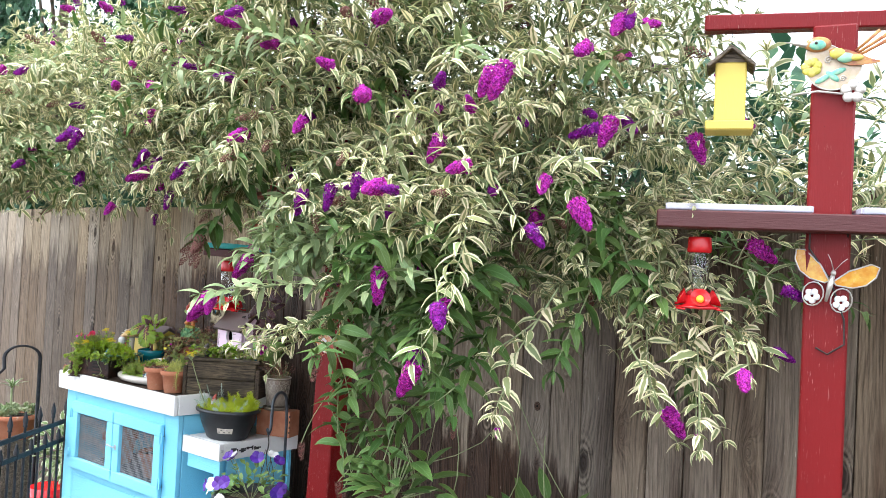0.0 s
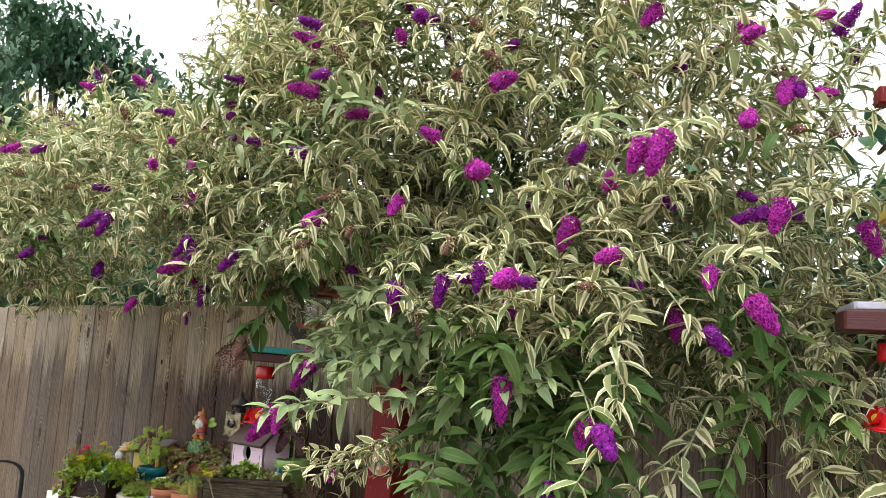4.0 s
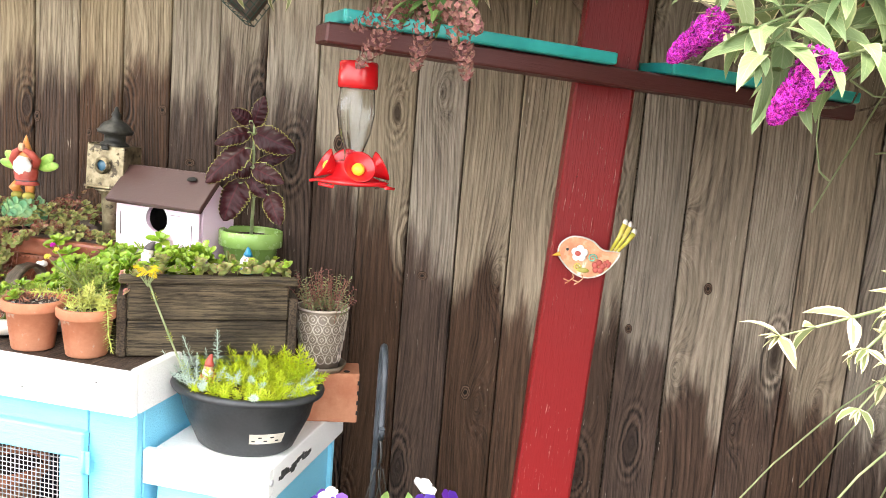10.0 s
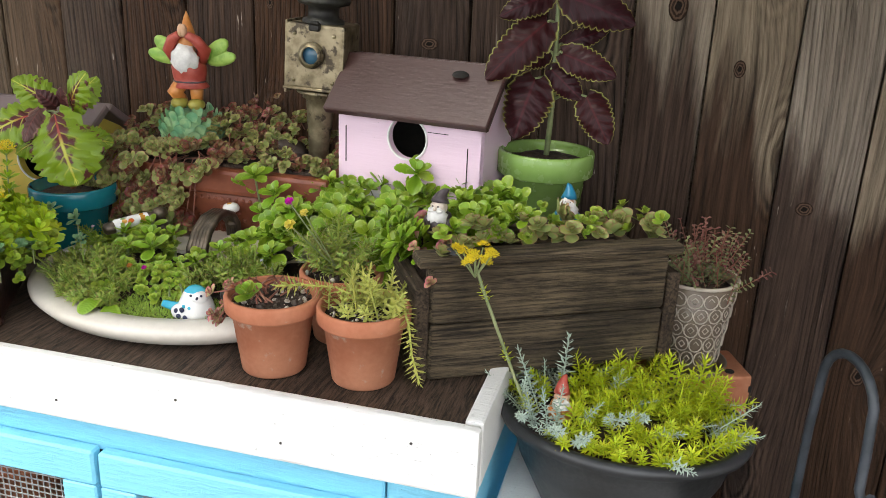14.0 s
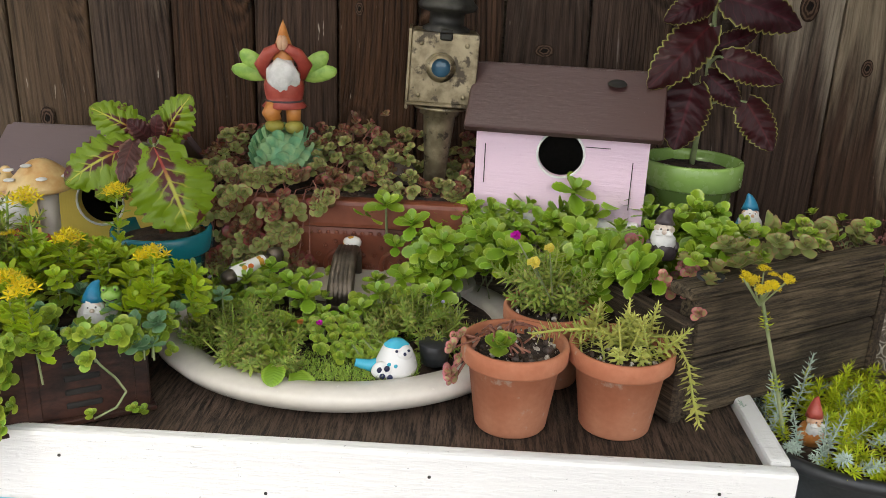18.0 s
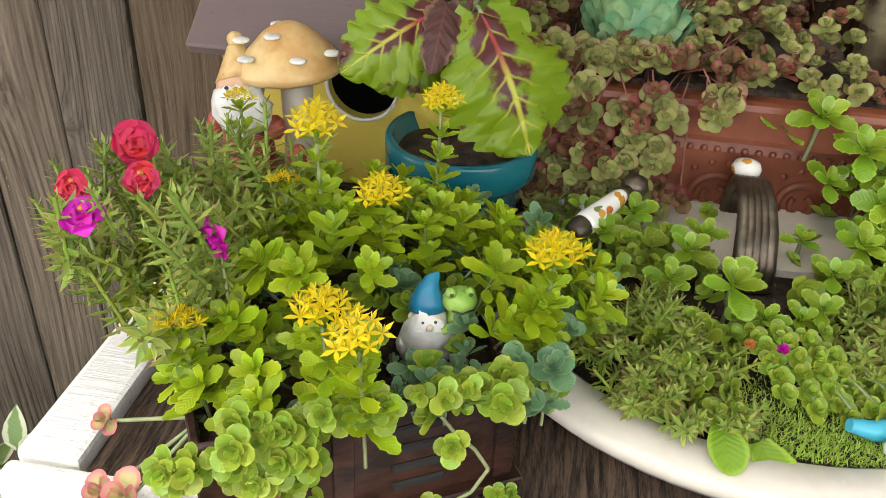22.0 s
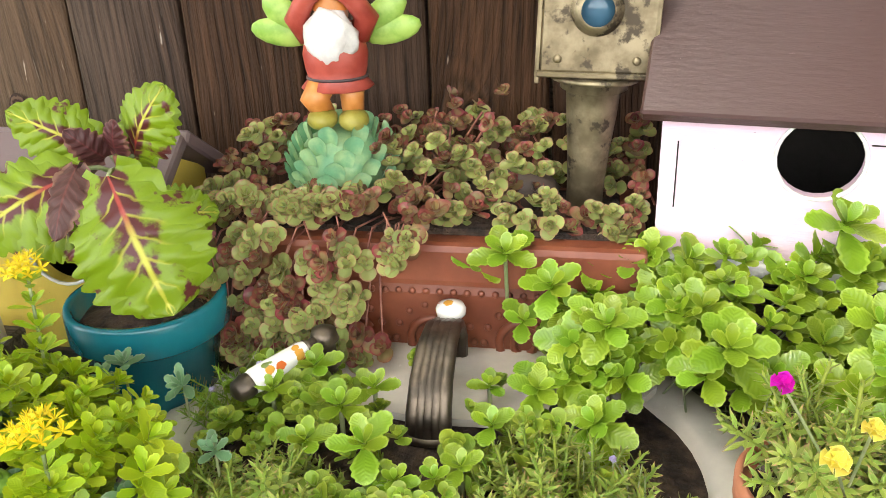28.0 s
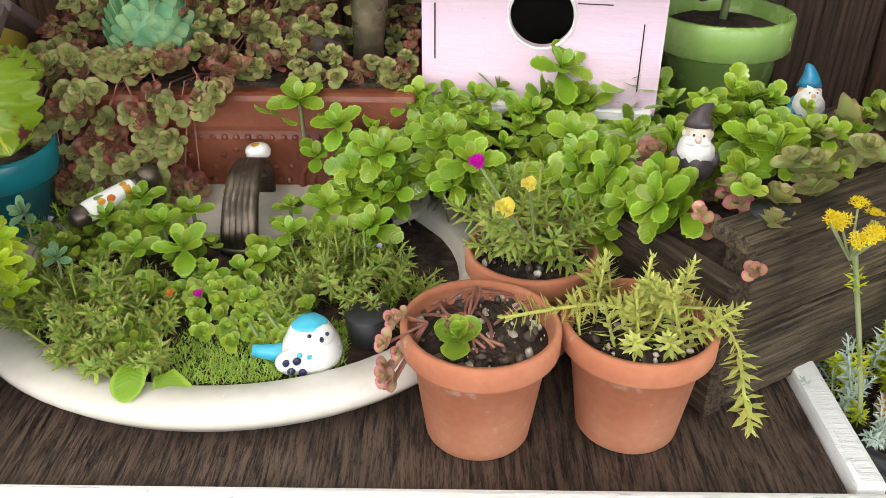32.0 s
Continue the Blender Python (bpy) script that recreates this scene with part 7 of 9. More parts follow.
for i in range(40):
    x, y = rng.uniform(-3.32, -3.245), rng.uniform(1.962, 1.99)
    pl.add("port", N_PORT[i % 2], (x, y, HT + 0.03), unit((rng.normal(-0.1, 0.4), rng.normal(-0.5, 0.3), 0.6)), rng.uniform(0.7, 1.0), False)
for i in range(24):
    x, y = rng.uniform(SKX - 0.175, SKX - 0.13), rng.uniform(SKY - 0.01, SKY + 0.08)
    pl.add("fine", N_FINE[i % 2], (x, y, HT + 0.035), unit((rng.normal(-0.5, 0.4), rng.normal(-0.3, 0.4), 0.7)), rng.uniform(0.9, 1.4), False)
blade = leaf_tpl(0.0052, 0.0009, "lance", 2, 0, 0.4)
for i in range(6000):
    x, y = rng.uniform(-3.245, -3.12), rng.uniform(1.945, 2.02)
    if (x - SKX) ** 2 / 0.18 ** 2 + (y - SKY) ** 2 / 0.156 ** 2 > 0.99:
        continue
    pl.add("moss", blade, (x, y, HT + 0.026 + 0.004 * rng.random()), unit(rng.normal(0, 0.55, 3) + (0, 0, 1)), rng.uniform(0.7, 1.2), False)
for x, y, mt, nm in ((-3.245, 2.0, G_ORANGE, "orange"), (-3.225, 2.0, M_MAG, "magenta")):
    pl.flower("bloom", ROSETTE_FLOWER, (x, y, HT + 0.066), (0, -0.4, 1), mt, 0.6)
for i in range(14):
    x, y = (rng.uniform(-3.12, -3.07), rng.uniform(2.05, 2.12)) if i % 2 else (rng.uniform(-3.38, -3.35), rng.uniform(2.07, 2.17))
    z = HT + rng.uniform(0.055, 0.075)
    pl.stem((x + rng.normal(0, 0.012), y, HT + 0.03), (x, y, z), 0.00045)
    pl.add("round", R_ROUND[0], (x, y, z - 0.02), up_out(), 0.45)
    if i % 3 == 0:
        pl.flower("tiny_flower", ROSETTE_FLOWER, (x, y, z), (0, -0.5, 1), PALE_VIOLET, 0.4)
pl.done({"round": ("round_leaves", M_SMALL), "fine": ("fine_leaves", M_FINE), "port": ("moss_rose_leaves", M_PORT), "clump": ("clump_rosettes", M_SMALL), "bright": ("bright_rosettes", M_BRIGHT), "moss": ("moss", M_MOSS), "stems": ("stem", STEM)})

# yellow-flowered stonecrop and moss rose in the dark box
pl = Planting("flowering_stonecrop", (-3.5, 1.95, HT + 0.07), "yellow-flowering stonecrop and moss rose crowding a dark box", each=("kam", "small", "port", "pinkr", "blue"))
YEL = ((-3.509, 1.98, 1.188), (-3.472, 1.98, 1.148), (-3.529, 1.98, 1.148), (-3.475, 1.87, 1.143), (-3.455, 1.862, 1.14), (-3.545, 1.865, 1.128), (-3.37, 1.934, 1.15), (-3.45, 2.05, 1.18), (-3.581, 2.05, 1.166), (-3.6, 1.96, 1.15))
for i, p in enumerate(YEL):
    pl.flower("yellow_flower", STAR, p, up_out(0.15), M_YEL, 0.88 * (1.0, 1.0, 0.7, 1.1, 1.0, 0.85, 1.1, 0.85, 0.7, 0.4)[i])
    q = np.array(p)
    base = q * (0.9, 0.9, 0) + np.array((-0.345, 0.195, HT + 0.05))
    pl.stem(base, q, 0.0011)
    for k in range(6):
        pl.add("kam", R_KAM[k % 2], base + (q - base) * (0.35 + 0.12 * k), unit((q - base) + rng.normal(0, 0.02, 3)), 1.05 - 0.09 * k)
for i in range(170):
    a, r = rng.uniform(0, 6.28), math.sqrt(rng.random())
    x, y = -3.475 + 0.135 * r * math.cos(a), 1.96 + 0.115 * r * math.sin(a)
    if (abs(x + 3.437) < 0.03 and y < 1.975) or y < 1.875 + 0.577 * (x + 3.475):
        continue
    z = 1.105 + 0.035 * (1 - r) - 0.02 * (y < 1.89) + rng.uniform(-0.02, 0.012)
    lean = unit((0.9 * (x + 3.475) / 0.13, 0.9 * (y - 1.96) / 0.11 - 0.2, 1.2) + rng.normal(0, 0.2, 3))
    pl.add("kam", R_KAM[i % 2], (x, y, z), lean, rng.uniform(0.6, 1.0))
    pl.add("kam", R_KAM[0], np.array((x, y, z)) - lean * 0.012, lean, rng.uniform(0.6, 0.9))
    if i % 2:
        pl.stem(np.array((x, y, z)) - lean * 0.04, (x, y, z), 0.0009)
for i in range(46):
    x, y = (-3.43 + rng.normal(0, 0.045), 2.04 + rng.normal(0, 0.035)) if i % 2 else (-3.44 + rng.normal(0, 0.05), 1.912 + rng.normal(0, 0.01))
    pl.add("blue", R_KAM[i % 2], (x, y, (1.085 if i % 2 else 1.076) + rng.uniform(-0.01, 0.012)), up_out(0.4), rng.uniform(0.5, 0.75))
    pl.stem((x, y, 1.06), (x, y, 1.085), 0.001)
for i in range(120):
    a, r = rng.uniform(0, 6.28), math.sqrt(rng.random())
    x, y = -3.465 + 0.125 * r * math.cos(a), 1.955 + 0.105 * r * math.sin(a)
    if math.hypot(x + 3.438, y - 1.94) > 0.018:
        pl.add("small" if i % 3 else "blue", R_ROUND[i % 2], (x, y, 1.082 + 0.012 * (1 - r) + rng.uniform(-0.008, 0.01)), up_out(0.4), rng.uniform(1.0, 1.7))
Qb = np.array(bx.matrix_basis)
for i in range(40):
    a = rng.uniform(-0.015, BL + 0.01)
    low = (0.012 if 0.06 < a < 0.17 else 0.04) * rng.random() ** 1.5
    p = (Qb @ (a, -0.006 - 0.012 * rng.random(), BH + 0.02 - low, 1))[:3]
    pl.add("small", R_ROUND[i % 2], p, unit((rng.normal(0.2, 0.3), -0.8, 0.6)), rng.uniform(0.8, 1.35))
for i in range(52):
    a = rng.uniform(-0.01, BL - 0.02) if i % 4 == 0 else rng.uniform(-0.015, 0.06)
    p = (Qb @ (a, -0.008 - 0.016 * rng.random(), BH + 0.022 - (0.09 if a < 0.06 else 0.015) * rng.random() ** 1.4, 1))[:3]
    pl.add("small", R_ROUND[i % 2], p, unit((rng.normal(0, 0.3), -0.8, 0.6)), rng.uniform(0.8, 1.4))
for i in range(30):
    b = rng.uniform(0, BD)
    p = (Qb @ (BL + 0.006 + 0.02 * rng.random(), b, BH + 0.02 - 0.05 * rng.random() ** 2, 1))[:3]
    pl.add("small", R_ROUND[i % 2], p, unit((0.6, -0.5, 0.7)), rng.uniform(0.7, 1.2))
for i in range(130):
    x = rng.uniform(-3.635, -3.53)
    y = rng.uniform(1.9 if x < -3.57 else 1.87, 2.02)
    d = unit((rng.normal(-0.15, 0.4), rng.normal(-0.15, 0.45), 0.9))
    pl.add("port", N_PORT[i % 2], (x, y, 1.08 + rng.uniform(0, 0.068)), d, rng.uniform(0.9, 1.3), False)
for p, mt, s, nm in (((-3.612, 1.97, 1.172), M_REDP, 0.9, "red_flower"), ((-3.597, 1.945, 1.163), M_REDP, 0.72, "red_flower"), ((-3.535, 1.898, 1.163), M_MAG, 0.8, "magenta_flower"),
                     ((-3.608, 1.903, 1.163), M_MAG, 0.8, "magenta_flower"), ((-3.625, 1.925, 1.165), M_REDP, 0.7, "red_flower")):
    ob = pl.flower(nm, ROSE, p, unit(rng.normal(0, 0.3, 3) + (0.1, -0.55, 0.7)), mt, s * 0.92)
    eye = ball(0.0021, (0, 0, 0.0042), (1, 1, 0.8), seg=8, rough=0.4)
    part("flower_eye", eye, G_ORANGE, ob)
    pl.stem((p[0], p[1] + 0.01, 1.08), p, 0.001)
pl.add("pinkr", R_STONE[1], (-3.5, 1.845, 1.062), (0, -0.7, 0.7), 1.5)
for x, y, z, q in ((-3.575, 1.842, 1.03, 1.35), (-3.555, 1.836, 1.022, 1.2), (-3.592, 1.848, 1.024, 1.1), (-3.6, 1.875, 1.05, 0.8)):
    pl.add("pinkr", R_STONE[0], (x, y, z), (-0.2, -0.6, 0.8), q)
    pl.stem((-3.54, 1.87, 1.07), (x, y, z), 0.0012)
for k, p in enumerate(((-3.425, 1.896, 1.074), (-3.42, 1.885, 1.012), (-3.385, 1.9, 1.012), (-3.378, 1.905, 1.008))):
    pl.add("small", R_ROUND[0], p, (0, -0.4, 1), 0.9)
trail = [(-3.425, 1.898, 1.075), (-3.412, 1.896, 1.06), (-3.4, 1.9, 1.045), (-3.392, 1.902, 1.03), (-3.4, 1.896, 1.016), (-3.418, 1.886, 1.008)]
for p, q in zip(trail, trail[1:]):
    pl.stem(p, q, 0.0012)
pl.done({"blue": ("blue_green_leaves", M_BLUEISH), "kam": ("stonecrop_leaves", M_KAM), "small": ("trailing_leaves", M_SMALL), "port": ("moss_rose_leaves", M_PORT), "pinkr": ("pink_rosettes", M_PINKROS), "stems": ("stem", STEM)})

# the three small terracotta pots
pl = Planting("red_stonecrop", (-3.026, 1.94, HT + 0.07), "small green rosette and bare trailing red stems", each=("g", "p"))
pl.add("g", R_STONE[1], (-3.04, 1.915, HT + 0.089), (-0.1, -0.3, 1), 1.6)
for i in range(16):
    a = rng.uniform(0, 6.28)
    c = np.array((-3.026, 1.945, HT + 0.08))
    p = c + (0.034 * math.cos(a), 0.034 * math.sin(a), 0.008)
    q = c + (0.03 * math.cos(a + 1.3), 0.03 * math.sin(a + 1.3), 0.018)
    if p[0] > -3.01 and p[1] < 1.95:
        continue
    bow = curve_points(p, c + (rng.normal(-0.012, 0.012), rng.normal(0.006, 0.012), 0.004), rng.uniform(0.008, 0.02), 5, tuple(rng.normal(0, 0.008, 3)))
    for u, w in zip(bow, bow[1:]):
        pl.stem(u, w, 0.0011)
for i in range(10):
    p = np.array((-3.075 - 0.012 * rng.random(), 1.93 + rng.normal(0, 0.016), HT + 0.09 - 0.045 * rng.random() ** 1.5))
    pl.add("p", R_STONE[0], p, unit((-0.6, -0.6, 0.5)), rng.uniform(0.55, 0.85))
    pl.stem((-3.06, 1.935, HT + 0.09), p, 0.001)
for px, py, n in ((-3.026, 1.94, 60), (-2.923, 1.947, 26), (-2.985, 2.04, 26)):
    grains, chips = bmesh.new(), bmesh.new()
    for i in range(n):
        a, r = rng.uniform(0, 6.28), 0.041 * math.sqrt(rng.random())
        ball(float(0.0007 + 0.0026 * rng.random() ** 2.2), (px + r * math.cos(a), py + r * math.sin(a), HT + 0.0822), tuple(rng.uniform(0.6, 1.3, 3)), bm=grains, seg=6, rough=0.4)
        a, r = rng.uniform(0, 6.28), 0.041 * math.sqrt(rng.random())
        ball(float(0.0015 + 0.003 * rng.random() ** 2), (px + r * math.cos(a), py + r * math.sin(a), HT + 0.0815), tuple(rng.uniform(0.5, 1.4, 3)), bm=chips, seg=6, rough=0.5)
    tagged(part("perlite", grains, PERLITE), "white perlite grains scattered on dark potting soil", "perlite", kind="stuff")
    tagged(part("bark_chip", chips, STONE), "brown bark crumbs lying on the potting soil", "bark", kind="stuff")
pl.done({"g": ("rosettes", M_SMALL), "p": ("pink_rosettes", M_PINKROS), "stems": ("stem", RED_STEM)})

pl = Planting("lime_stonecrop", (-2.923, 1.947, HT + 0.075), "trailing lime-green needle-leaved stonecrop", each=("n", "t"))
c = np.array((-2.923, 1.947, HT + 0.076))
BRUSH = [needle_tpl(q, int(q * 950), 0.0125, 0.0042, int(q * 7e3), 1.0) for q in (0.03, 0.045, 0.058)]
for i in range(20):
    d = unit((rng.normal(0.08, 0.42), rng.normal(-0.02, 0.4), 0.95))
    pl.add("n", BRUSH[i % 3], c + (rng.normal(0, 0.016), rng.normal(0, 0.016), 0), d, rng.uniform(0.75, 1.1), False)
for pts in (((0.0, 0, 0.015), (-0.03, -0.012, 0.03), (-0.06, -0.022, 0.032), (-0.09, -0.026, 0.028)), ((0.02, 0, 0.02), (0.045, -0.01, 0.025), (0.058, -0.025, 0.004), (0.064, -0.032, -0.025), (0.074, -0.035, -0.055))):
    for p, q in zip(pts, pts[1:]):
        p, q = c + p, c + q
        pl.add("t", BRUSH[0], p, q - p, 1.0, False)
pl.done({"n": ("needle_shoots", M_PALE), "t": ("trailing_shoots", M_PALE)})

pl = Planting("moss_rose", (-2.985, 2.04, HT + 0.07), "moss rose with pale yellow and magenta blooms", each=("n",))
c = np.array((-2.985, 2.04, HT + 0.074))
for i in range(85):
    d = unit((rng.normal(-0.15, 0.6), rng.normal(-0.15, 0.5), 0.9))
    s = rng.uniform(0.0, 0.045)
    pl.add("n", N_PORT[i % 2], c + d * s, unit(d + rng.normal(0, 0.35, 3)), rng.uniform(0.8, 1.15), False)
    pl.stem(c, c + d * (s + 0.012), 0.0007)
for p, mt, nm, s in (((-3.012, 1.96, 1.158), M_PALEYEL, "yellow_flower", 1.1), ((-2.998, 1.965, 1.172), M_PALEYEL, "yellow_flower", 0.85), ((-3.029, 1.995, 1.173), M_MAG, "magenta_flower", 0.9)):
    pl.flower(nm, ROSETTE_FLOWER, p, (0, -0.6, 0.8), mt, s)
    pl.stem(c + (0, -0.02, 0.02), p, 0.0008)
pl.done({"n": ("fleshy_leaves", M_PORT), "stems": ("stem", STEM)})

# chartreuse sedum in the black bowl
pl = Planting("golden_sedum", (-2.642, 2.005, LT + 0.1), "chartreuse needle-leaved sedum with blue-grey shoots", each=("n", "b"))
for i in range(190):
    a, r = rng.uniform(0, 6.28), math.sqrt(rng.random())
    x, y = -2.642 + 0.118 * r * math.cos(a), 2.005 + 0.092 * r * math.sin(a)
    if math.hypot(x + 2.71, y - 1.985) < 0.026:
        continue
    d = unit(np.array((0.55 * (x + 2.642) / 0.12, 0.5 * (y - 2.005) / 0.09 - 0.15, 1.0)) + rng.normal(0, 0.38, 3))
    back = (y - 1.92) / 0.17
    if x < -2.7 and i % 4:
        pl.add("b", N_BLUE[i % 2], (x, y, LT + 0.105), d, rng.uniform(0.75, 1.1), False)
    elif i % 9 == 0:
        pl.add("b", N_BLUE[0], (x, y, LT + 0.115), unit(d + (0.5, -0.3, -0.2)), rng.uniform(0.8, 1.1), False)
    else:
        pl.add("n", N_LIME[int(min(2, max(0, back * 2.2 + rng.uniform(0, 1))))], (x, y, LT + 0.105), d, rng.uniform(0.8, 1.15), False)
for x, y, dx, dz, L in ((-2.735, 2.0, -0.35, 1.0, 1.25), (-2.715, 2.03, 0.05, 1.0, 1.35), (-2.75, 1.985, -0.7, 0.8, 1.0), (-2.73, 1.96, -0.3, 0.9, 0.9), (-2.555, 2.0, 0.6, 0.7, 1.1), (-2.56, 1.975, 0.8, 0.45, 1.0)):
    pl.add("b", N_BLUE[1], (x, y, LT + 0.105), unit((dx, -0.15, dz)), L, False)
for x, y, dx, L in ((-2.65, 2.06, 0.0, 1.2), (-2.6, 2.065, 0.1, 1.3), (-2.57, 2.05, 0.2, 1.5), (-2.62, 2.03, -0.1, 1.1), (-2.69, 2.05, -0.15, 1.15)):
    for k in range(3):
        pl.add("n", N_LIME[2], (x + 0.008 * k, y - 0.006 * k, LT + 0.105), unit((dx + 0.1 * k - 0.1, -0.1, 1)), L - 0.15 * k, False)
st = [np.array(q) for q in ((-2.745, 1.97, LT + 0.12), (-2.765, 1.957, 1.04), (-2.79, 1.945, 1.11), (-2.803, 1.94, 1.148))]
for p, q in zip(st, st[1:]):
    pl.stem(p, q, 0.0018)
    pl.add("n", N_FINE[0], p, q - p, 1.0, False)
for i in range(9):
    a = i * 0.7
    e = st[-1] + (0.022 * math.cos(a) * (0.4 + (i % 3) * 0.3), 0.014 * math.sin(a), 0.006 + 0.005 * (i % 3))
    pl.stem(st[-1] - (0, 0, 0.012), e, 0.0008)
    pl.flower("yellow_flower", STAR, e, up_out(0.3), M_YEL, 0.42)
pl.done({"n": ("golden_shoots", M_LIME), "b": ("blue_grey_shoots", M_BLUE), "stems": ("stem", STEM)})

# thyme-like sprigs in the patterned pot
pl = Planting("thyme", (-2.578, 2.182, LT + 0.2), "wispy grey-green herb with brownish seed heads")
c = np.array((-2.578, 2.182, LT + 0.2))
tl = leaf_tpl(0.008, 0.0042, "spoon", 3, 0.2, 0.2)
for i in range(46):
    d = unit((rng.normal(0, 0.42), rng.normal(-0.05, 0.4), 1))
    n = int(rng.integers(9, 18))
    p = c + (rng.normal(0, 0.016), rng.normal(0, 0.016), 0)
    for k in range(n):
        q = p + d * 0.006
        pl.stem(p, q, 0.0005)
        p = q
        w = unit(np.cross(d, rng.normal(0, 1, 3)))
        pl.add("d" if k > n * 0.6 and i % 3 else "n", tl, p, unit(w + d * 0.4), 0.9, False)
        pl.add("d" if k > n * 0.6 and i % 3 else "n", tl, p, unit(-w + d * 0.4), 0.9, False)
pl.done({"n": ("leaves", M_THYME), "d": ("seed_head", DRIED), "stems": ("stem", RED_STEM)})
b = lathe([(0.045, 0.0), (0.02, 0.006), (0, 0.007)], 20)
part("soil", b, SOIL, wp, m=pose(0, 0, WH - 0.012))


def quilted_leaf(parent, base, tip, W, mat, up=(0.1, -0.9, 0.42), sag=0.25, teeth=8, deep=0.13, stem_at=None, name="leaf", full=0.24, tail=2.3):
    """A broad heart-shaped leaf from base to tip: lobed edge, quilted between its veins, arched along its length."""
    base, tip = np.asarray(base, float), np.asarray(tip, float)
    L = np.linalg.norm(tip - base)
    rows, cols = 44, 10
    V, F, U = [], [], []
    for i in range(rows + 1):
        s = i / rows
        w = max(0.02, min(1, (s + 0.03) / full) ** 0.55 * (1 - max(0.0, (s - full) / (1 - full)) ** tail) ** 0.7)
        w *= 1 - deep * (1 - abs(math.sin(math.pi * s * teeth))) * min(1, s * 8)
        for j in range(cols + 1):
            q = j / cols * 2 - 1
            x = q * w * W / 2
            rib = math.sin(2 * math.pi * (s * 5.5 - 0.8 * abs(q)))
            z = 0.1 * L * math.sin(math.pi * s) * sag * 4 - 0.16 * W * q * q * w + 0.018 * W * rib * min(1, 3 * abs(q)) + 0.03 * W * math.sin(11 * s + 5 * q) * abs(q)
            V.append((x, s * L - 0.1 * L * (1 - s) * q * q * (s < 0.2), z))
            U.append((j / cols, s))
    for i in range(rows):
        for j in range(cols):
            p = i * (cols + 1) + j
            F.append((p, p + 1, p + cols + 2, p + cols + 1))
    me = Soup().add((np.array(V), np.array(F), np.array(U)), M4((0, 0, 0), tip - base, up)).mesh(name)
    ob = part(name, me, mat, parent)
    ob.location = Vector(base.tolist())
    if stem_at is not None:
        part("petiole", tube(curve_points(stem_at, base, 0.006, 4), [0.0022, 0.002, 0.0018, 0.0016, 0.0014], 6), STEM, parent)
    return ob


# variegated coleus
cz = 0.108 * 0.82
co = thing("coleus", pose(-3.45, 2.168, HT + cz), "coleus with large lime-green leaves veined yellow and maroon", "plant")
part("stem", tube([(0, 0, 0), (0.004, -0.002, 0.05), (0.002, -0.004, 0.1), (0, -0.004, 0.13)], [0.0045, 0.004, 0.003, 0.002], 8), RED_STEM, co)
quilted_leaf(co, (0.012, -0.036, 0.126), (0.056, -0.06, 0.036), 0.1, M_COLEUS, up=(0.35, -0.85, 0.4), sag=0.3, teeth=9, deep=0.2, stem_at=(0.002, -0.004, 0.112), full=0.45, tail=2.6)
for base, tip, W, sag in (((-0.015, -0.028, 0.125), (-0.076, -0.075, 0.088), 0.066, 0.35), ((0.012, 0.0, 0.128), (0.05, -0.012, 0.182), 0.05, 0.3), ((-0.014, 0.0, 0.132), (-0.066, -0.02, 0.165), 0.05, 0.3),
                          ((0.0, 0.012, 0.12), (0.012, 0.06, 0.165), 0.05, 0.2), ((-0.012, -0.012, 0.09), (-0.065, -0.03, 0.062), 0.045, 0.3), ((0.014, 0.0, 0.085), (0.06, 0.02, 0.08), 0.045, 0.3)):
    quilted_leaf(co, base, tip, W, M_COLEUS, sag=sag, teeth=9, deep=0.2, stem_at=(0.002, -0.004, base[2] - 0.012), full=0.34)
for base, tip, W in (((-0.012, -0.034, 0.13), (-0.016, -0.066, 0.09), 0.03), ((-0.004, -0.01, 0.13), (-0.018, -0.03, 0.155), 0.026), ((0.004, -0.008, 0.132), (0.014, -0.02, 0.16), 0.022), ((-0.012, -0.016, 0.118), (-0.042, -0.042, 0.118), 0.026), ((-0.01, -0.02, 0.1), (-0.035, -0.05, 0.09), 0.024)):
    quilted_leaf(co, base, tip, W, M_MAROON, teeth=7, deep=0.2)

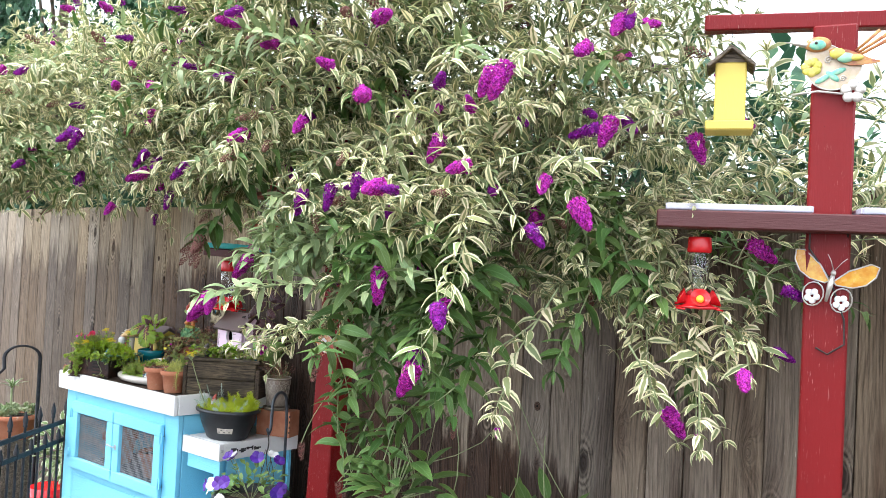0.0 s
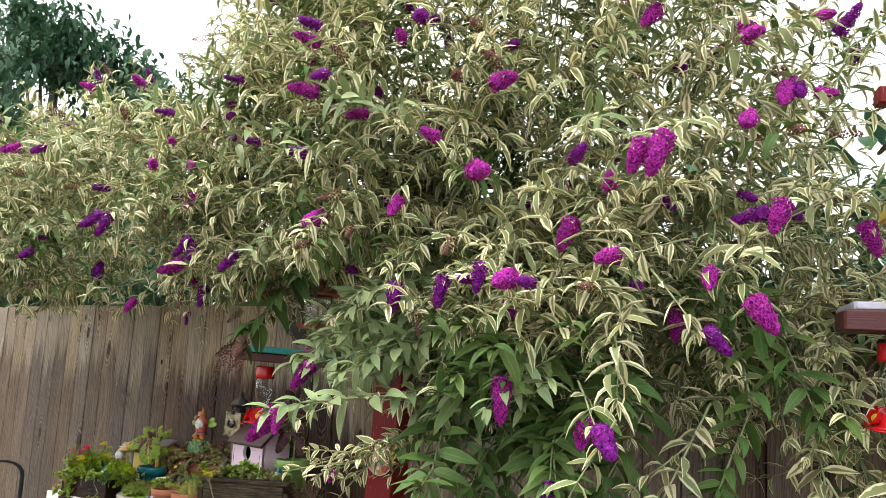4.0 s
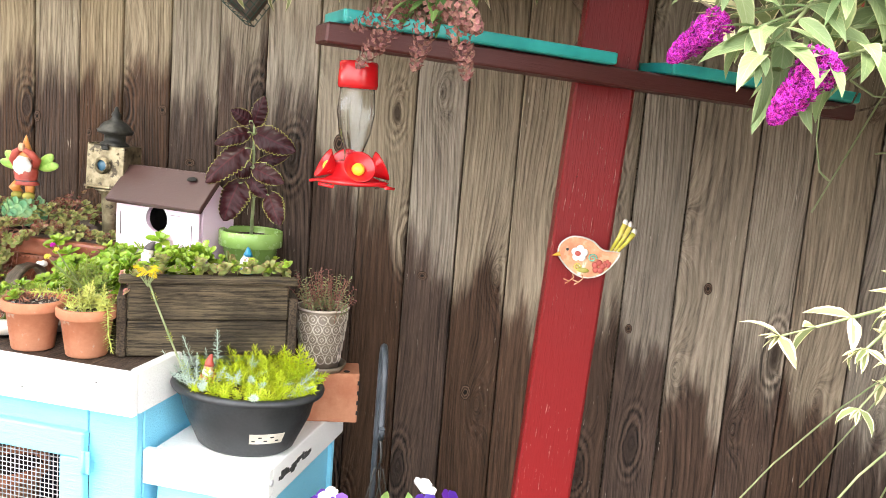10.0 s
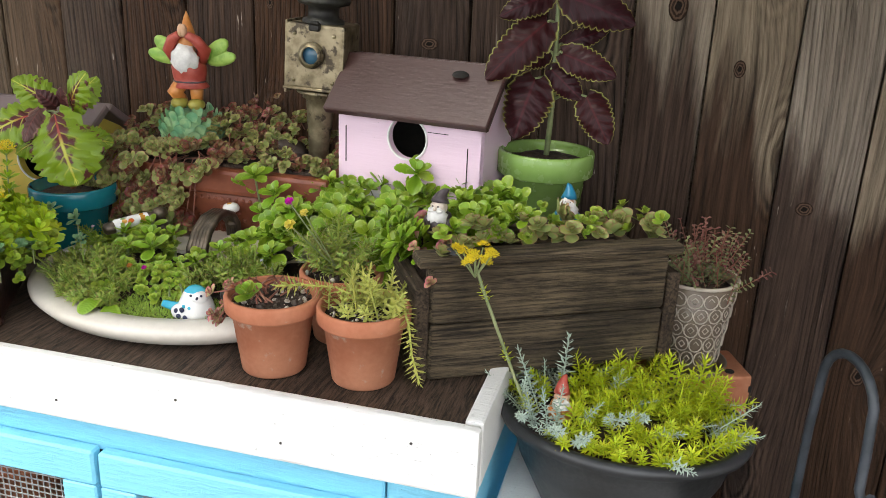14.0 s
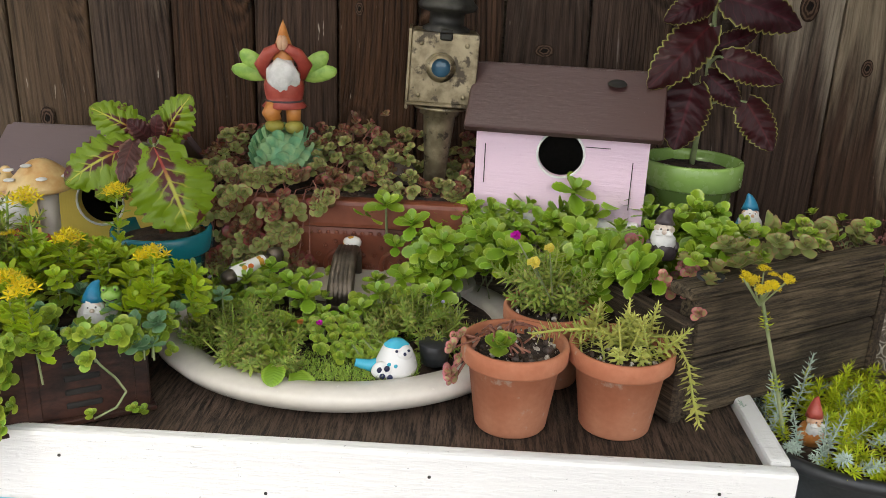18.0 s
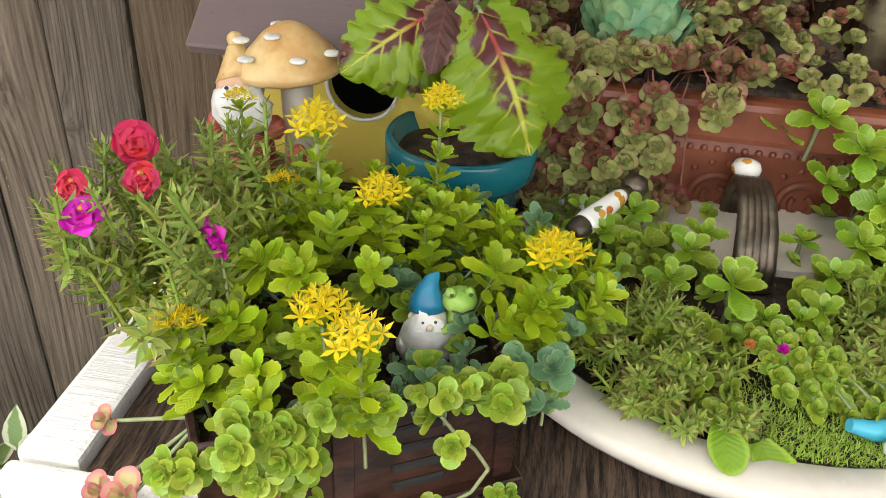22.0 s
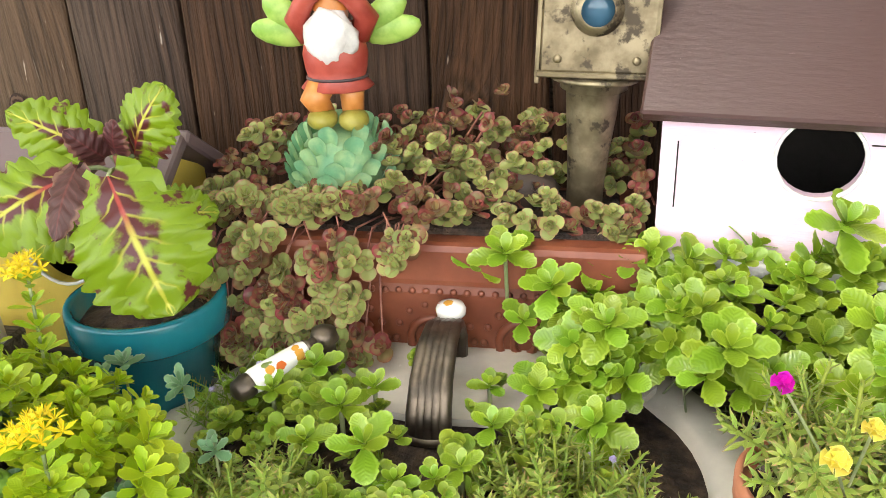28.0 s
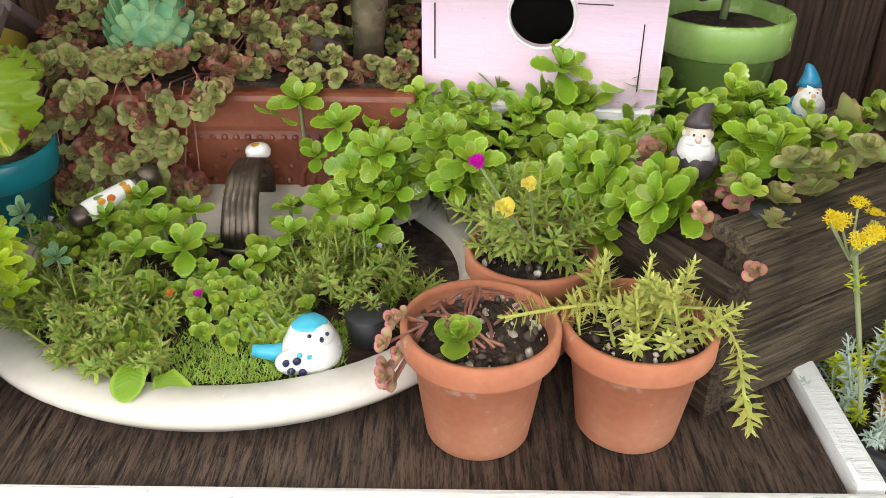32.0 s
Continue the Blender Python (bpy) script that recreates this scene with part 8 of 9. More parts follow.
# dark coleus
cz = 0.112 * 0.82
dk = thing("dark_coleus", pose(-2.79, 2.3, 1.083 + cz), "tall coleus with dark maroon leaves edged yellow-green", "plant")
part("stem", tube([(0, 0, 0), (0.004, -0.004, 0.1), (0.002, -0.01, 0.19), (0.0, -0.008, 0.25)], [0.004, 0.0035, 0.003, 0.002], 8), STEM, dk)
for base, tip, W, sag in (((-0.018, -0.03, 0.118), (-0.04, -0.055, 0.03), 0.078, 0.12), ((0.05, -0.03, 0.1), (0.09, -0.05, 0.036), 0.056, 0.15), ((-0.008, -0.03, 0.19), (-0.088, -0.06, 0.105), 0.07, 0.2),
                          ((0.014, -0.028, 0.152), (0.096, -0.045, 0.125), 0.05, 0.25), ((0.012, -0.02, 0.222), (0.114, -0.03, 0.188), 0.066, 0.3), ((-0.008, -0.022, 0.222), (-0.075, -0.05, 0.19), 0.046, 0.3),
                          ((0.0, -0.012, 0.24), (0.03, -0.022, 0.305), 0.05, 0.1), ((-0.008, -0.016, 0.245), (-0.045, -0.035, 0.268), 0.04, 0.2), ((0.01, 0.004, 0.16), (0.075, 0.025, 0.185), 0.036, 0.2),
                          ((0.0, -0.02, 0.13), (0.05, -0.03, 0.09), 0.045, 0.2), ((-0.008, 0.0, 0.15), (-0.06, 0.02, 0.13), 0.045, 0.2)):
    tip = np.array(base) + 0.88 * (np.array(tip) - base)
    quilted_leaf(dk, base, tip, W * 0.86, M_COLEUS_DARK, up=(0, -1, 0.25), sag=sag, teeth=11, deep=0.15, stem_at=(0.003, -0.006, base[2] - 0.012))

# ---- old brass lantern ----
lan = thing("lantern", pose(-3.127, 2.303, 1.135, 0, 2.5, 4), "tarnished brass railway lantern with a blue-grey lens, standing on its stem", "lantern")
part("stem", lathe([(0, 0), (0.0145, 0), (0.015, 0.03), (0.0152, 0.031), (0.0165, 0.05), (0.02, 0.088), (0.021, 0.1), (0.026, 0.103), (0.026, 0.108), (0.034, 0.11), (0.034, 0.114), (0, 0.114)], 28), BRASS, lan, "tapered brass stem")
b = box((0.084, 0.075, 0.09), (0, 0.005, 0.163), 0.004, seg=2)
part("housing", b, BRASS, lan)
b = bmesh.new()
for r, z0 in ((0.0185, -0.034), (0.0165, -0.0375)):
    lathe([(r * 0.72, 0), (r, 0), (r, 0.004), (r * 0.72, 0.006)], 28, bm=b, m=pose(-0.004, z0 + 0.0, 0.166, 90))
part("lens_ring", b, BRASS, lan)
kg = Nodes("blue_grey_glass", 0.08)
kg.b.inputs["Base Color"].default_value = (0.05, 0.13, 0.2, 1)
part("lens", lathe([(0, 0.0), (0.007, -0.001), (0.0125, -0.004)], 24, m=pose(-0.004, -0.0385, 0.166, 90)), kg.m, lan, "blue-grey glass lens", smooth=True)
for sx in (-0.03, 0.027):
    for sz in (0.13, 0.194):
        part("rivet", ball(0.0032, (sx, -0.033, sz), (1, 0.6, 1), seg=8), BRASS, lan)
b = box((0.09, 0.08, 0.004), (0, 0.005, 0.1185), 0.001)
box((0.004, 0.07, 0.1), (-0.044, 0.008, 0.16), 0.001, bm=b)
part("base_plate", b, BRASS, lan)
part("chimney", lathe([(0.03, 0.208), (0.03, 0.212), (0.022, 0.216), (0.022, 0.23), (0.036, 0.234), (0.038, 0.24), (0.034, 0.243), (0.03, 0.25), (0.024, 0.256), (0.012, 0.262), (0.008, 0.268), (0.011, 0.273), (0.006, 0.28), (0.003, 0.29), (0, 0.291)], 28), DARK_METAL, lan, "blackened chimney cap")
b = box((0.016, 0.008, 0.012), (0.0, -0.036, 0.205), 0.002)
tube([(-0.007, -0.04, 0.21), (0.007, -0.04, 0.21)], 0.003, bm=b)
part("clasp", b, DARK_METAL, lan)

# ---- tap and lever in the basin ----
tap = thing("tap", pose(-3.223, 2.117, HT + 0.036), "ribbed dark bronze basin tap with a painted porcelain knob", "tap")
b = bmesh.new()
pts = [(-0.004, 0.0), (0.0, 0.018), (0.014, 0.037), (0.036, 0.05), (0.062, 0.052), (0.084, 0.043), (0.098, 0.026), (0.102, 0.0)]
for k in range(-2, 3):
    tube([(k * (0.0056 - 0.0003 * i), y, z) for i, (y, z) in enumerate(pts)], [0.0058 - 0.0002 * i for i in range(8)], 8, bm=b)
part("spout", b, PEWTER, tap, smooth=True)
part("spout_lip", lathe([(0.012, 0), (0.018, 0.0), (0.0185, 0.004), (0.016, 0.006)], 24, 1.0, 0.55, m=pose(0, -0.003, 0)), PEWTER, tap)
part("stalk", lathe([(0.008, 0.026), (0.006, 0.034), (0.0075, 0.037), (0.0045, 0.042), (0, 0.042)], 16, m=pose(0, 0.095, 0)), PEWTER, tap)
part("knob", lathe([(0, 0.04), (0.006, 0.041), (0.0115, 0.046), (0.012, 0.05), (0.01, 0.054), (0.004, 0.0565), (0, 0.057)], 24, m=pose(0, 0.095, 0)), PORCELAIN, tap, "painted porcelain knob")
lev = thing("tap_lever", pose(-3.312, 2.17, HT + 0.03), "dark bronze valve with a flowered porcelain lever", "tap")
part("valve", lathe([(0.019, 0), (0.019, 0.004), (0.01, 0.01), (0.0085, 0.024), (0.012, 0.027), (0.012, 0.033), (0.008, 0.036), (0.008, 0.044), (0.011, 0.047), (0.009, 0.055), (0, 0.058)], 24), PEWTER, lev)
dl = Vector((-0.55, -0.78, -0.16)).normalized()
e0 = Vector((0, 0, 0.05))
mm = Matrix.Translation(e0) @ dl.to_track_quat("Z", "Y").to_matrix().to_4x4()
part("lever", lathe([(0, 0), (0.005, 0.0), (0.004, 0.014), (0.006, 0.017), (0, 0.018)], 16, m=mm), PEWTER, lev)
part("porcelain_sleeve", lathe([(0.0055, 0.018), (0.0068, 0.022), (0.0095, 0.062), (0.0085, 0.066), (0, 0.066)], 24, m=mm), PORCELAIN, lev, "flowered white porcelain sleeve")
part("end_cap", lathe([(0.0088, 0.0665), (0.0092, 0.07), (0.008, 0.078), (0.004, 0.081), (0, 0.081)], 20, m=mm), PEWTER, lev)

# ---- statues: each one plain mesh ----


def statue(name, bm, mats, m, label, category="garden gnome"):
    ob = part(name, bm, mats, m=m)
    return tagged(ob, label, category)


# winged gnome standing on an artichoke
b = bmesh.new()
ball(0.034, (0, 0, 0.036), (1.1, 1.1, 1.0), bm=b, mi=5)
sc = obovate(0.0185, 0.0165, 6, 0.45, -0.2, waist=0.7)
so = Soup()
for j in range(7):
    for i in range(13 - j):
        a = 2 * math.pi * (i + 0.5 * (j % 2)) / (13 - j)
        el = -0.7 + 0.27 * j
        rr = 0.0362
        p = (rr * math.cos(a) * math.cos(el) * 1.08, rr * math.sin(a) * math.cos(el) * 1.08, 0.036 + rr * math.sin(el))
        out = np.array((math.cos(a) * math.cos(el), math.sin(a) * math.cos(el), math.sin(el)))
        so.add(sc, M4(np.array(p) - (0, 0, 0.006), unit(np.array((0, 0, 1)) * 0.95 - out * 0.25 * math.sin(el) + out * 0.22), out))
me = so.mesh("scales")
tmp = bmesh.new()
tmp.from_mesh(me)
for f in tmp.faces:
    f.material_index, f.smooth = 5, True
join(b, tmp)
ball(0.011, (-0.012, -0.012, 0.08), (1.1, 1.4, 0.9), bm=b, mi=6)
ball(0.011, (0.012, -0.01, 0.078), (1.1, 1.4, 0.9), bm=b, mi=6)
tube([(-0.012, -0.004, 0.083), (-0.016, -0.016, 0.098), (-0.01, -0.004, 0.112)], [0.009, 0.0115, 0.011], 12, bm=b, mi=1)
tube([(0.011, -0.004, 0.082), (0.011, -0.004, 0.112)], [0.0085, 0.0105], 12, bm=b, mi=1)
lathe([(0.026, 0.104), (0.0285, 0.106), (0.022, 0.114), (0.024, 0.122), (0.0255, 0.135), (0.022, 0.152), (0.014, 0.162), (0, 0.164)], 24, 1.0, 0.85, bm=b, mi=0)
tube([(0.023 * math.cos(q), 0.0195 * math.sin(q), 0.1145) for q in np.linspace(0, 2 * math.pi, 21)], 0.0014, 5, bm=b, mi=7, caps=False)
for sgn in (-1, 1):
    tube([(sgn * 0.018, 0.0, 0.148), (sgn * 0.0265, -0.004, 0.165), (sgn * 0.017, -0.012, 0.182), (sgn * 0.005, -0.016, 0.19)], [0.0095, 0.0095, 0.008, 0.006], 12, bm=b, mi=0)
    ball(0.0062, (sgn * 0.002, -0.017, 0.196), (0.8, 1, 1.7), bm=b, mi=2, seg=10)
    for a, L in ((48, 0.042), (14, 0.04)):
        m = pose(sgn * 0.02, 0.012, 0.145) @ Matrix.Scale(sgn, 4, (1, 0, 0)) @ pose(0, 0, 0, 0, -a, 0)
        w = ball(1.0, (0.6, 0, 0), (0.6, 0.1, 0.3), seg=14)
        bmesh.ops.scale(w, vec=(L, L, L), verts=w.verts)
        bmesh.ops.transform(w, matrix=m, verts=w.verts)
        for f in w.faces:
            f.material_index = 4
        join(b, w)
ball(0.013, (0, -0.004, 0.168), (1, 0.95, 1), bm=b, mi=2)
ball(0.019, (0, -0.015, 0.15), (1.05, 0.55, 1.2), bm=b, mi=3, rough=0.3, seg=22)
ball(0.004, (0, -0.0165, 0.167), bm=b, mi=2, seg=8)
for sgn in (-1, 1):
    ball(0.006, (sgn * 0.005, -0.0155, 0.163), (1.2, 0.6, 0.6), bm=b, mi=3, seg=10)
lathe([(0.0155, 0.172), (0.0145, 0.178), (0.0095, 0.195), (0.004, 0.215), (0, 0.226)], 20, bm=b, mi=1)
bmesh.ops.scale(b, vec=(1.02, 1.02, 0.9), verts=b.verts)
statue("winged_gnome", b, [G_RED, G_ORANGE, G_SKIN, G_WHITE, G_GREEN, G_ARTI, G_OLIVE, G_DARK], pose(-3.322, 2.285, HT + 0.146, 0, 0, 8), "painted winged gnome figurine in red standing on a green artichoke")


def bust_gnome(m, hat, coat, label, s=1.0, droop=0.3, frog=False, cap=1.0, beard=1.0, skin=None):
    """A small bearded gnome: coat, beard, face and a pointed hat."""
    b = bmesh.new()
    lathe([(0, 0), (0.017, 0), (0.019, 0.012), (0.015, 0.026), (0.008, 0.032), (0, 0.033)], 18, bm=b, mi=1)
    ball(0.0115, (0, -0.004, 0.036), bm=b, mi=2, seg=14)
    ball(0.0135 * beard, (0, -0.0095, 0.024), (1.0, 0.6, 1.25), bm=b, mi=3, rough=0.3, seg=18)
    for sgn in (-1, 1):
        ball(0.005, (sgn * 0.0045, -0.0145, 0.033), (1.3, 0.6, 0.6), bm=b, mi=3, seg=10)
        ball(0.0035, (sgn * 0.0105, -0.004, 0.037), (0.6, 0.6, 1), bm=b, mi=2, seg=8)
        ball(0.0012, (sgn * 0.004, -0.0148, 0.0395), bm=b, mi=4, seg=6)
        ball(0.0055, (sgn * 0.016, -0.006, 0.016), (0.8, 1, 1.3), bm=b, mi=1, seg=10)
    ball(0.003, (0, -0.016, 0.036), bm=b, mi=2, seg=8)
    pts = [(0, -0.001, 0.042), (0, 0.0, 0.042 + 0.008 * cap), (0.003 * droop, 0.002, 0.042 + 0.016 * cap), (0.012 * droop, 0.004, 0.042 + 0.024 * cap), (0.024 * droop, 0.005, 0.042 + 0.028 * cap)]
    tube(pts, [0.0128, 0.0105, 0.0075, 0.0045, 0.0015], 16, bm=b, mi=0)
    if frog:
        ball(0.0105, (0.02, -0.006, 0.05), (1.1, 1, 0.85), bm=b, mi=5, seg=14)
        ball(0.0105, (0.021, -0.003, 0.034), (0.9, 0.9, 1.15), bm=b, mi=5, seg=14)
        ball(0.007, (0.021, -0.0085, 0.034), (0.9, 0.7, 1.1), bm=b, mi=3, seg=12)
        for dx in (0.0135, 0.0255):
            ball(0.0038, (dx, -0.01, 0.0585), bm=b, mi=5, seg=10)
            ball(0.0014, (dx, -0.0135, 0.059), bm=b, mi=4, seg=6)
        tube([(0.014, -0.0155, 0.0485), (0.02, -0.0168, 0.0465), (0.027, -0.0155, 0.0485)], 0.0007, 6, bm=b, mi=4)
        tube([(0.018, -0.013, 0.036), (0.008, -0.0155, 0.033)], 0.003, 8, bm=b, mi=5)
    bmesh.ops.scale(b, vec=(s, s, s), verts=b.verts)
    return statue("gnome", b, [hat, coat, skin or G_SKIN, G_WHITE, G_DARK, G_GREEN], m, label)


bust_gnome(pose(-3.438, 1.95, HT + 0.064, 0, 0, 16), G_BLUE, G_WHITE, "small white-bearded gnome in a blue hat holding a green frog", 0.88, 0.3, True, 0.78, 1.2, G_PALE)
bust_gnome(pose(-2.872, 2.055, HT + 0.14, 0, 0, -12), G_DARK, G_DARK, "small smiling gnome with white beard and dark cap among succulents", 0.86, 0.4, False, 0.62, 1.05, G_PALE)
bust_gnome(pose(-2.742, 2.19, HT + 0.126, 0, 0, 0), G_BLUE, G_BLUE, "tiny gnome in a teal hat sitting in the planter box", 0.8, -0.2, False, 0.8, 1.2)
bust_gnome(pose(-2.71, 1.99, LT + 0.105, 0, 0, 10), G_RED, G_ORANGE, "tiny gnome in a red hat among golden sedum", 0.72, 0.2)

# gnome under a mushroom
b = bmesh.new()
lathe([(0.0125, 0), (0.011, 0.03), (0.0125, 0.085), (0, 0.09)], 18, bm=b, mi=1, m=pose(0.035, 0.004, 0))
cap = lathe([(0, 0.093), (0.022, 0.089), (0.036, 0.086), (0.0395, 0.0885), (0.0395, 0.093), (0.035, 0.1), (0.027, 0.108), (0.018, 0.1155), (0.009, 0.1205), (0, 0.122)], 36)
for v in cap.verts:
    v.co.z += 0.16 * v.co.x * (v.co.x < 0) + 0.0018 * noise.noise(v.co * 45)
bmesh.ops.transform(cap, matrix=pose(0.031, 0.0, 0), verts=cap.verts)
join(b, cap)
for a, el in ((200, 38), (262, 62), (300, 30), (350, 28), (120, 40), (235, 24)):
    p = (0.031 + 0.0385 * math.cos(radians(a)) * math.cos(radians(el)) ** 0.7, 0.0385 * math.sin(radians(a)) * math.cos(radians(el)) ** 0.7, 0.0885 + 0.033 * math.sin(radians(el)))
    ball(0.0062, p, (1, 1, 0.32), bm=b, mi=3, seg=12)
lathe([(0, 0), (0.02, 0), (0.021, 0.015), (0.018, 0.04), (0, 0.055)], 20, bm=b, mi=2, m=pose(0.0, -0.012, 0))
ball(0.0175, (0.0, -0.018, 0.076), bm=b, mi=4, seg=16)
ball(0.0215, (0.003, -0.028, 0.063), (1.05, 0.6, 1.0), bm=b, mi=3, rough=0.2, seg=18)
tube([(0.0, -0.014, 0.08), (-0.004, -0.008, 0.092), (-0.007, -0.004, 0.102)], [0.0195, 0.012, 0.006], 16, bm=b, mi=0)
ball(0.0062, (-0.007, -0.004, 0.106), bm=b, mi=0, seg=10)
for sgn in (-1, 1):
    ball(0.008, (0.003 + sgn * 0.022, -0.02, 0.048), (1, 1, 1.2), bm=b, mi=2, seg=10)
    ball(0.0016, (0.0 + sgn * 0.0035, -0.0355, 0.0815), bm=b, mi=5, seg=6)
ball(0.0085, (0.045, -0.03, 0.03), (1, 1, 1.3), bm=b, mi=2, seg=10)
statue("mushroom_gnome", b, [G_TAN, TAUPE_PALE, G_RED, G_WHITE, G_SKIN, G_DARK], pose(-3.608, 2.137, HT + 0.072), "white-bearded gnome figurine under a tan spotted mushroom")
tagged(part("support_block", box((0.09, 0.07, 0.071), (0, 0, 0.0355), 0.003), OLD_WOOD, m=pose(-3.608, 2.137, HT)), "small weathered wooden block under the mushroom gnome", "block")

# ceramic bird on the basin rim
b = bmesh.new()
egg = lathe([(0, 0), (0.018, 0.001), (0.0265, 0.009), (0.0285, 0.019), (0.0255, 0.031), (0.0205, 0.042), (0.0165, 0.05), (0.0095, 0.0565), (0, 0.059)], 28, 1.05, 0.92)
for f in egg.faces:
    z = f.calc_center_median().z
    f.material_index = 1 if z > 0.0485 else 0
join(b, egg)
ball(0.0155, (0.007, -0.0075, 0.041), (1.0, 0.9, 0.75), bm=b, mi=0, seg=18)
tube([(-0.018, 0.004, 0.018), (-0.036, 0.006, 0.017), (-0.056, 0.008, 0.022)], [0.013, 0.0085, 0.0055], 12, bm=b, mi=1)
ball(0.0175, (-0.0165, -0.0135, 0.018), (1.15, 0.55, 0.85), bm=b, mi=0, seg=16)
for dx, dy, dz, q in ((-0.0255, -0.0205, 0.022, 2), (-0.016, -0.0235, 0.025, 2), (-0.0065, -0.0225, 0.021, 2), (-0.022, -0.0225, 0.0135, 2), (-0.0115, -0.0235, 0.0115, 2), (-0.013, -0.022, 0.0305, 1), (-0.004, -0.0235, 0.028, 1),
                      (-0.0015, -0.0235, 0.0135, 1), (-0.03, -0.0165, 0.0145, 1)):
    ball(0.0042 if q == 2 else 0.0028, (dx, dy, dz), (1, 0.5, 1.1), bm=b, mi=q, seg=8)
for sgn in (-0.75, 0.75):
    ball(0.0021, (0.006 + sgn * 0.011, -0.0175, 0.0475), bm=b, mi=2, seg=8)
ball(0.0028, (0.0085, -0.0215, 0.0445), (0.8, 1.3, 0.9), bm=b, mi=2, seg=8)
bmesh.ops.scale(b, vec=(0.82, 0.82, 0.82), verts=b.verts)
bmesh.ops.scale(b, vec=(0.9, 0.9, 0.9), verts=b.verts)
statue("ceramic_bird", b, [WHITE_GLAZE, BLUE_GLAZE, BLACK_GLAZE], pose(-3.143, 1.977, HT + 0.022, 0, 0, 14), "white and turquoise ceramic bird sitting on the basin rim", "bird figurine")
b = lathe([(0, 0), (0.014, 0), (0.017, 0.022), (0.016, 0.023), (0, 0.0225)], 20)
tagged(part("solar_light", b, BLACK_PLASTIC, m=pose(-3.105, 2.0, HT + 0.03)), "small round black plastic solar light cap", "light")
b = lathe([(0, 0), (0.012, 0), (0.0135, 0.02), (0, 0.0205)], 20)
tagged(part("solar_light", b, BLACK_PLASTIC, m=pose(-2.838, 1.985, HT + 0.128)), "small round black plastic solar light in the planter", "light")

# ---- hummingbird feeders ----


def clear_glass():
    k = Nodes("clear_glass", 0.03)
    k.b.inputs["Base Color"].default_value = (0.95, 0.97, 0.97, 1)
    k.b.inputs["Transmission Weight"].default_value = 1.0
    k.b.inputs["IOR"].default_value = 1.35
    return k.m


GLASS = clear_glass()


def hummingbird_feeder(m, hang, label):
    t = thing("hummingbird_feeder", m, label, "bird feeder", "hummingbird feeders")
    g = part("bottle", lathe([(0.012, 0.02), (0.013, 0.045), (0.022, 0.07), (0.0265, 0.1), (0.024, 0.135), (0.02, 0.14), (0.0185, 0.138), (0.0225, 0.133), (0.025, 0.1), (0.0205, 0.071), (0.0115, 0.046), (0.0105, 0.02)], 28), GLASS, t, "clear waisted bottle")
    g.visible_shadow = False
    part("cap", lathe([(0, 0.132), (0.0265, 0.132), (0.028, 0.137), (0.0265, 0.165), (0.025, 0.168), (0, 0.167)], 28), RED_PLASTIC, t)
    part("base", lathe([(0, 0), (0.034, 0.0), (0.05, 0.003), (0.052, 0.006), (0.04, 0.008), (0.03, 0.012), (0.026, 0.03), (0.02, 0.033), (0, 0.033)], 32), RED_PLASTIC, t)
    for k in range(4):
        a = 90 * k - 58
        mm = pose(0, 0, 0.02, 0, 0, a) @ pose(0.034, 0, 0.004, 0, 62, 0)
        f = part("flower_port", lathe([(0.006, -0.012), (0.012, -0.004), (0.021, 0.007), (0.0225, 0.009), (0.0205, 0.008), (0.011, -0.002), (0, -0.004)], 20, m=mm), RED_PLASTIC, t)
        part("port_grille", lathe([(0.009, -0.001), (0.008, 0.004), (0.004, 0.0068), (0, 0.0072)], 14, m=mm), YELLOW_PLASTIC, f, "yellow bee guard")
        c, s = math.cos(radians(a + 45)), math.sin(radians(a + 45))
        part("perch", tube([(0.045 * c, 0.045 * s, 0.003), (0.062 * c - 0.01 * s, 0.062 * s + 0.01 * c, 0.0), (0.062 * c + 0.012 * s, 0.062 * s - 0.012 * c, 0.002)], 0.0022, 6), RED_PLASTIC, t)
    part("hanger", tube([(0, 0, 0.166), (0, 0, hang)], 0.0009, 6), DARK_METAL, t)
    return t


hummingbird_feeder(pose(-2.405, 1.8, 1.356), 0.205, "red hummingbird feeder with yellow ports hanging from the crossbar")
hummingbird_feeder(pose(-0.727, 1.757, 1.47) @ Matrix.Scale(0.9, 4), 0.186, "red hummingbird feeder hanging under the lavender tray")

# ---- hexagonal seed feeders ----


def seed_feeder(m, hang, label):
    t = thing("seed_feeder", m, label, "bird feeder", "seed feeders")
    part("tray", lathe([(0, 0), (0.06, 0.002), (0.072, 0.012), (0.07, 0.013), (0.058, 0.006), (0, 0.005)], 6, smooth=False), RUST_RED, t)
    g = part("seed_tube", lathe([(0.042, 0.006), (0.042, 0.1), (0.039, 0.1), (0.039, 0.006)], 6, smooth=False), GLASS, t, "cloudy clear panels")
    g.visible_shadow = False
    part("seed", lathe([(0, 0.006), (0.03, 0.006), (0.034, 0.03), (0, 0.036)], 16), TAUPE_PALE, t)
    part("roof", lathe([(0.036, 0.1), (0.085, 0.1), (0.086, 0.104), (0.04, 0.124), (0.014, 0.132), (0.014, 0.148), (0.01, 0.152), (0, 0.152)], 6, smooth=False), RUST_RED, t)
    part("hanger", tube([(0, 0, 0.15), (0, 0, hang)], 0.001, 6), DARK_METAL, t)
    return t


